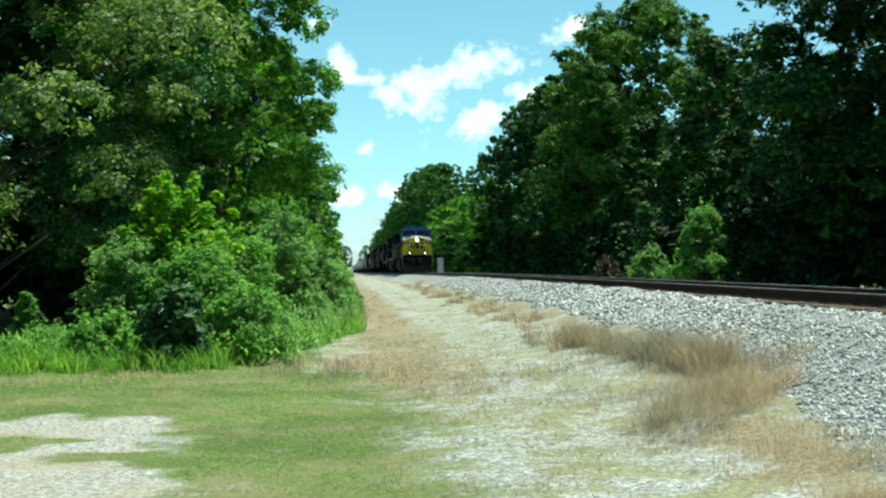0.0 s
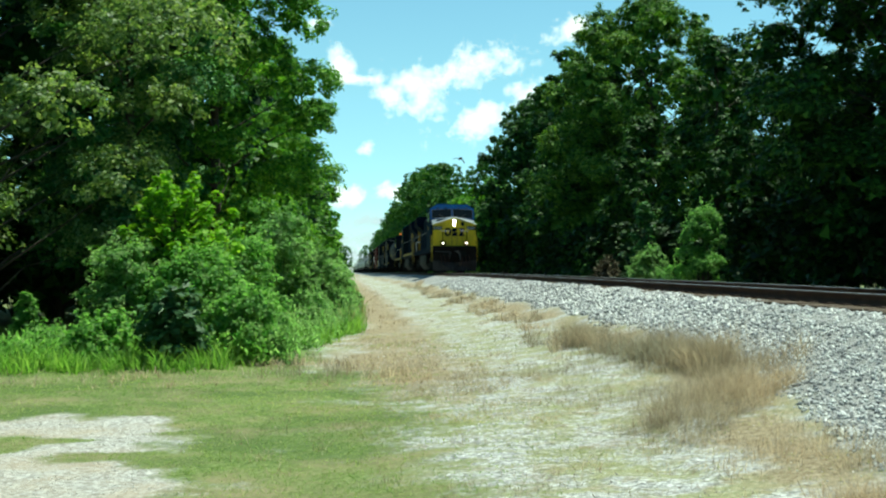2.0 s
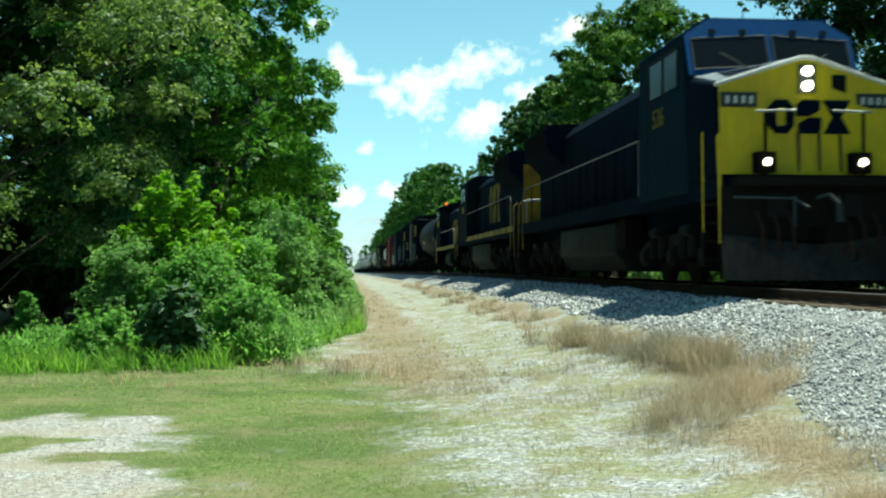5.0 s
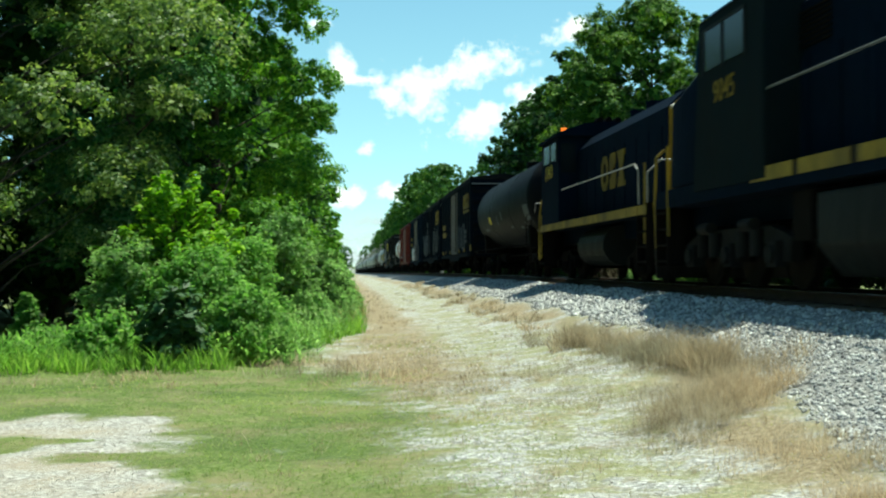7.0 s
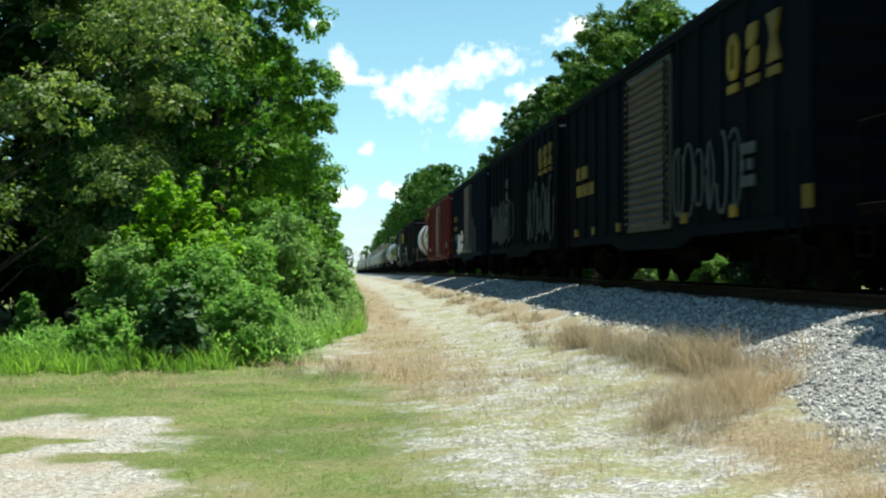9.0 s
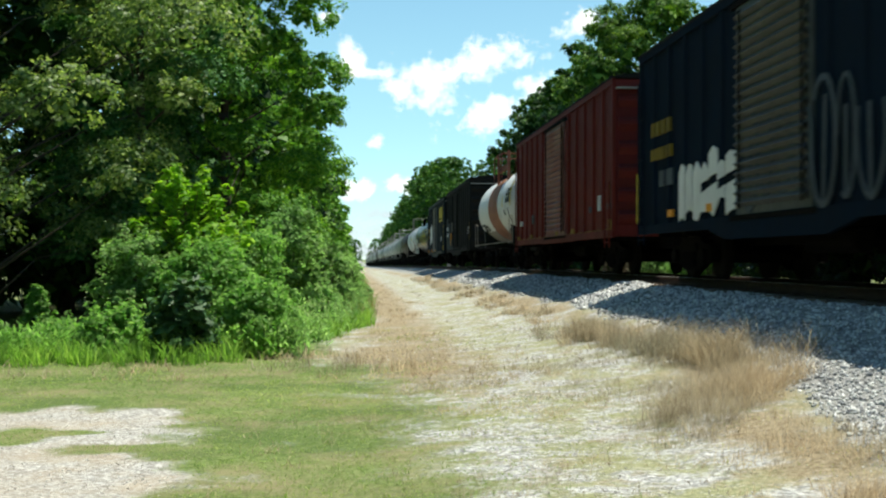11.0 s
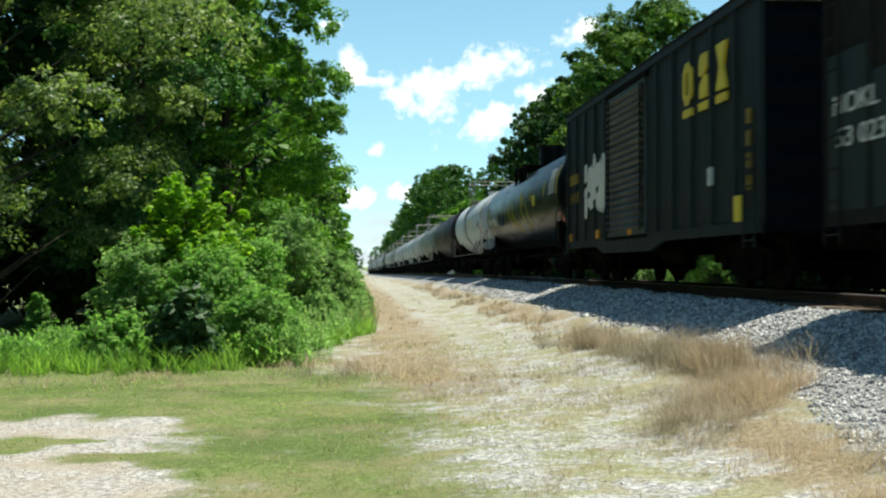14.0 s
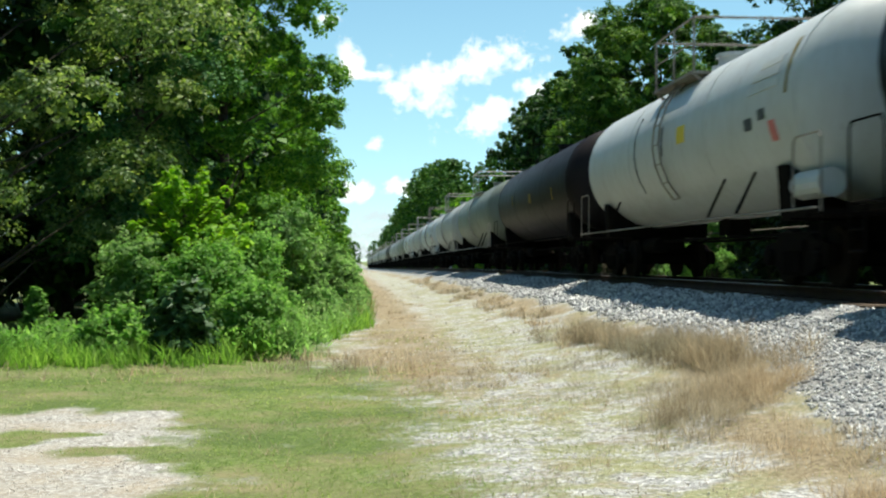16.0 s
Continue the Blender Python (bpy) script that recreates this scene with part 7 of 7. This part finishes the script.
    tank_shell(bm, 5.6, 1.465, 2.64, -1.75, 1.35, 0.012)
    part("painted_band", bm, RUST_BAND, c, "rust-brown painted band")
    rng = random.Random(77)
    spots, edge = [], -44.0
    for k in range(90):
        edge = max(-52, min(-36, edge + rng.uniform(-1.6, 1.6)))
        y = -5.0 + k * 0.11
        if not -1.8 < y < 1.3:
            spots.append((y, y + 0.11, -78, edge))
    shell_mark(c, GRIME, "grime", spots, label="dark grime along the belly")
    shell_mark(c, BLACK_MARK, "data_panel", [(-5.3, -4.3, -2, 6), (-5.3, -4.3, 8, 13), (-5.3, -4.5, 15, 20)])
    shell_mark(c, LETTER_YELLOW, "stripe", [(-5.62, -5.54, -8, 30), (-3.45, -3.37, -6, 10)])
    shell_mark(c, PALE_MARK, "placard", [(-2.6, -2.0, -24, -8), (-4.4, -3.9, -16, -4)])
    shell_mark(c, GREY_MARK, "placard", [(-3.9, -3.6, -20, -12), (-4.9, -4.75, -34, -10), (3.6, 4.8, -30, -25)])
    round_lettering("21018", 0.46, BLACK_MARK, c, 3.5, -40, 1.487, label="black painted number", sx=0.85)
    shell_mark(c, BLACK_MARK, "owner_mark", [(4.2 - k * 0.18, 4.32 - k * 0.18, -40, -28) for k in range(4)], 1.475)
    for s in (-1, 1):
        for y in (-2.3, 0.9):
            bm = bmesh.new()
            box(bm, s * 1.05 - 0.05, s * 1.05 + 0.05, y - 0.1, y + 0.1, 3.6, 4.85)
            part("dome_post", bm, RUST_STEEL, c, "rusty steel post")
        bm = bmesh.new()
        box(bm, s * 1.05 - 0.05, s * 1.05 + 0.05, -2.4, 1.0, 4.12, 4.34)
        part("dome_beam", bm, RUST_STEEL, c, "rusty steel beam")
    # two more box cars
    c = couple(boxcar("brown-black box car with tall ribs and a plain door", 14.1, BOX_BROWN, BOX_BROWN, BOX_BROWN, BOX_BROWN, ribs=12, door=(0.42, 0.66), corrugated=False, plug=True, seed=5), 13.83, 14.56)
    for name, m, ya, yb, za, zb in (("repaint_patch", PATCH_TEAL, 7.0, 5.75, 1.0, 2.95), ("repaint_patch", PATCH_TEAL, 5.7, 4.55, 1.0, 2.6), ("repaint_patch", PATCH_TEAL, 4.5, 2.4, 1.0, 1.6), ("buff_patch", PATCH_BUFF, 3.5, 2.9, 2.1, 2.62)):
        bm = bmesh.new()
        patch_box(bm, -1, x - 0.014, ya, yb, za, zb)
        part(name, bm, m, c, "square of newer paint")
    lettering("NOKL", 0.34, WHITE_MARK, c, -1, -x, 6.75, 2.2, "white reporting mark", "lettering", 1.3)
    lettering("53 023", 0.34, WHITE_MARK, c, -1, -x, 6.65, 1.8, "white car number", "car_number", 1.4)
    bars(c, -1, x, 4.0, 1.3, 1, 1, 0.12, 0.7, ORANGE_MARK, "reflector", 6)
    bars(c, -1, x, -6.0, 1.75, 1, 1, 0.4, 0.34, WHITE_MARK, seed=9)
    bars(c, -1, x, -6.95, 1.4, 1, 1, 0.1, 0.9, SILL_YELLOW, "grab_post", 1)
    for k in range(7):
        bm = bmesh.new()
        patch_box(bm, -1, x + 0.02, 0.7, 0.86, 2.2 + k * 0.22, 2.34 + k * 0.22)
        part("stencil", bm, BLACK_MARK, c)
    c = couple(boxcar("slate blue box car with a white graffiti block beside its door", 14.9, BOX_GREY, BOX_BROWN, BOX_DARK, DOOR_SLATE, ribs=13, door=(0.44, 0.66), seed=6), 14.67, 15.44)
    emblem(c, -1, x, -3.6, 3.0, 0.52, 0.95, 0.4, LETTER_YELLOW)
    tag_fill(c, -1, x, 5.0, 1.6, 2.3, 1.6, WHITE_MARK, 31)
    bars(c, -1, x, 7.1, 2.55, 4, 1, 0.32, 0.26, SILL_YELLOW, seed=10)
    lettering("16418", 0.4, SILL_YELLOW, c, -1, -x, 7.2, 2.05, "yellow stencilled number", "car_number", 1.5)
    reflectors(c, -1, x, (6.8, 3.4, 0.2), ORANGE_MARK, 0.2, 1.05)
    reflectors(c, -1, x, (-6.6,), LETTER_YELLOW, 0.4, 1.05)
    bars(c, -1, x, -6.85, 2.5, 1, 4, 0.2, 0.22, SILL_YELLOW, seed=11)
    bars(c, -1, x, -5.0, 1.7, 1, 1, 0.26, 0.3, PALE_MARK, seed=12)
    # tank cars to the end of the train
    c = couple(tank_car("long glossy black tank car with yellow chalk marks", 19.1, TANK_GLOSS, STEEL_DARK, STEEL_DARK, tall_rail=False, climb=False, wide_manway=True, overhang=0.22), 15.5, 16.485)
    shell_mark(c, LETTER_YELLOW, "placard", [(-4.6, -4.05, -9, 4)])
    shell_mark(c, PALE_MARK, "data_panel", [(-8.2, -7.2 - 0.12 * (k % 3), -2 + 3 * k, -0.2 + 3 * k) for k in range(10)])
    shell_mark(c, LETTER_YELLOW, "stripe", [(-8.62, -8.53, -4, 30), (8.2, 8.26, -20, 14)])
    chalk(c, [[(1.7, 5), (1.55, -11), (1.3, -31)], [(0.8, 9), (0.72, -16), (0.2, -41)], [(0.55, -19), (0.1, -21), (-0.35, -39)], [(-1.2, 19), (-1.45, -6), (-1.7, -26), (-2.3, -38), (-2.75, -29), (-2.65, -11), (-2.5, -1)],
              [(-1.75, 13), (-1.95, -5)], [(-3.6, 15), (-3.65, -1)], [(-6.4, 15), (-6.35, -1)], [(3.4, -7), (3.3, -19)]], LETTER_YELLOW)
    round_lettering("199089", 0.42, WHITE_MARK, c, 6.9, -19, label="white painted number", sx=1.05)
    shell_mark(c, PALE_MARK, "owner_mark", [(8.1 - k * 0.27, 8.24 - k * 0.27, -17, -8) for k in range(4)])
    shell_mark(c, GREY_MARK, "data_line", [(6.0, 7.0, -26, -24), (5.7, 6.8, -31, -29)])
    shell_mark(c, GREY_MARK, "label_plate", [(4.75, 5.05, -10, 0), (-8.3, -7.9, -24, -18), (-6.3, -5.7, -16, -13), (-5.4, -4.7, -31, -27)])
    scrawl(c, -1, 1.476, 4.6, 2.0, 1.6, 0.5, 5, GREY_MARK, 40, 0.05)
    shell_mark(c, PLACARD_RED, "hazard_placard", [(-8.5, -8.28, -40, -27)], label="small red diamond placard")
    white = couple(tank_car("white tank car with rust streaks and a yellow placard", 15.1, TANK_PALE, STEEL_DARK, GRIME, overhang=0.35), 16.523, 17.301)
    shell_mark(white, LETTER_YELLOW, "placard", [(-1.55, -1.1, -5, 7)])
    shell_mark(white, PALE_MARK, "data_panel", [(-6.0, -4.8, 8, 13), (-6.0, -4.9, 15, 20), (-6.0, -5.1, 22, 26)])
    shell_mark(white, SILL_YELLOW, "stripe", [(-6.35, -6.28, 2, 34)])
    shell_mark(white, GREY_MARK, "label_plate", [(-4.95, -4.65, -12, -5), (-5.5, -5.25, -8, -2), (2.0, 2.05, -35, 30), (-0.1, -0.05, -10, 12)])
    shell_mark(white, PLACARD_RED, "hazard_placard", [(-5.85, -5.62, -22, -10)], label="small red diamond placard")
    bm = bmesh.new()
    bar(bm, (-1.1, -7.0, 1.42), (-1.1, -6.05, 1.42), 0.2, 16)
    part("air_reservoir", bm, TANK_PALE, white)
    brown = couple(tank_car("brown-black tank car in a row of tank cars", 17.1, TANK_BROWN, STEEL_DARK, STEEL_DARK, tall_rail=False, climb=False), 17.35, 18.23)
    shell_mark(brown, SILL_YELLOW, "placard", [(-1.0, -0.6, -12, 0), (-5.0, -4.9, -16, -2), (3.2, 3.3, -8, 6)])
    green = couple(tank_car("weathered grey-green tank car in a row of tank cars", 16.3, TANK_GREEN, STEEL_DARK, SILVER), 18.3, 19.14)
    grey = couple(tank_car("pale grey tank car in a row of tank cars", 15.9, TANK_GREY, STEEL_DARK, SILVER), 19.21, 20.03)
    line = [white, grey, white, green, grey, white, brown, grey, white, grey, green, grey, white, grey, white, brown, grey, white, grey, green, white, grey]
    at = 20.1
    for c in line:
        n = {white: 0.77, grey: 0.82, green: 0.84, brown: 0.88}[c]
        couple(copy_thing(c, Matrix()), at, at + n)
        at += n + 0.07


make_train()


# ---- a swallow that darts over the track ----
def make_bird():
    bird = tagged(new("bird"), "small dark swallow flying low over the railway", "bird")
    bm = bmesh.new()
    bmesh.ops.create_uvsphere(bm, u_segments=12, v_segments=8, radius=1.0, matrix=Matrix.Diagonal((0.027, 0.085, 0.026, 1)))
    bmesh.ops.create_uvsphere(bm, u_segments=10, v_segments=6, radius=0.021, matrix=pose(0, -0.075, 0.008))
    bmesh.ops.create_cone(bm, cap_ends=True, segments=6, radius1=0.008, radius2=0.001, depth=0.03, matrix=pose(0, -0.105, 0.005, 90))
    part("body", bm, FEATHER, bird, "", True)
    bm = bmesh.new()
    prism(bm, [(-0.012, 0.06), (0.012, 0.06), (0.045, 0.17), (0.012, 0.11), (0, 0.105), (-0.012, 0.11), (-0.045, 0.17)], 2, -0.003, 0.003)
    part("tail", bm, FEATHER, bird, "forked tail")
    for s in (-1, 1):
        bm = bmesh.new()
        prism(bm, [(s * u, v) for u, v in ((0, -0.035), (0.065, -0.05), (0.12, -0.03), (0.19, 0.05), (0.11, 0.02), (0.05, 0.03), (0, 0.04))], 2, -0.003, 0.003)
        WINGS.append((part("wing", bm, FEATHER, bird, "long pointed wing"), s))
    return bird


WINGS = []
BIRD = make_bird()


def motions():
    """Every car runs along the track at the train's speed."""
    for car, d, turned in MOVERS:
        rows = []
        for t in range(17):
            y = d - SPEED * (t - 0.00075 * t * t)
            z = RAIL - float(dip(y))
            fall = math.degrees(math.atan(float(dip(y + 4) - dip(y - 4)) / 8))
            m = pose(TRACK_X, y, z, -fall)
            rows.append((t, m @ pose(0, 0, 0, 0, 0, 180) if turned else m))
        walk(car, rows)
    # the swallow comes up the line and passes over the path
    way = ((0.0, 4.2, 65.0, 2.6), (1.0, 3.6, 46.8, 3.2), (2.0, 2.98, 28.8, 4.2), (2.1, 2.93, 27.0, 4.43), (2.2, 2.86, 25.3, 4.65), (2.3, 2.88, 23.5, 4.99), (2.4, 3.0, 21.7, 5.21),
           (2.5, 3.2, 19.9, 5.4), (2.6, 3.44, 18.0, 5.48), (2.7, 3.62, 16.2, 5.6), (3.0, 4.2, 10.8, 6.0), (4.0, 5.0, -8.0, 8.0), (8.0, 5.0, -80.0, 14.0), (16.0, 5.0, -220.0, 24.0))
    walk(BIRD, [(t, pose(x, y, z, -8, 22, 6)) for t, x, y, z in way])
    for wing, s in WINGS:
        beats = [(0.0, 8), (1.9, 8)] + [(2.0 + 0.09 * k, 38 if k % 2 else -24) for k in range(9)] + [(2.9, 8), (16.0, 8)]
        walk(wing, [(t, pose(0, 0, 0.008, 0, -s * a, 0)) for t, a in beats])


motions()
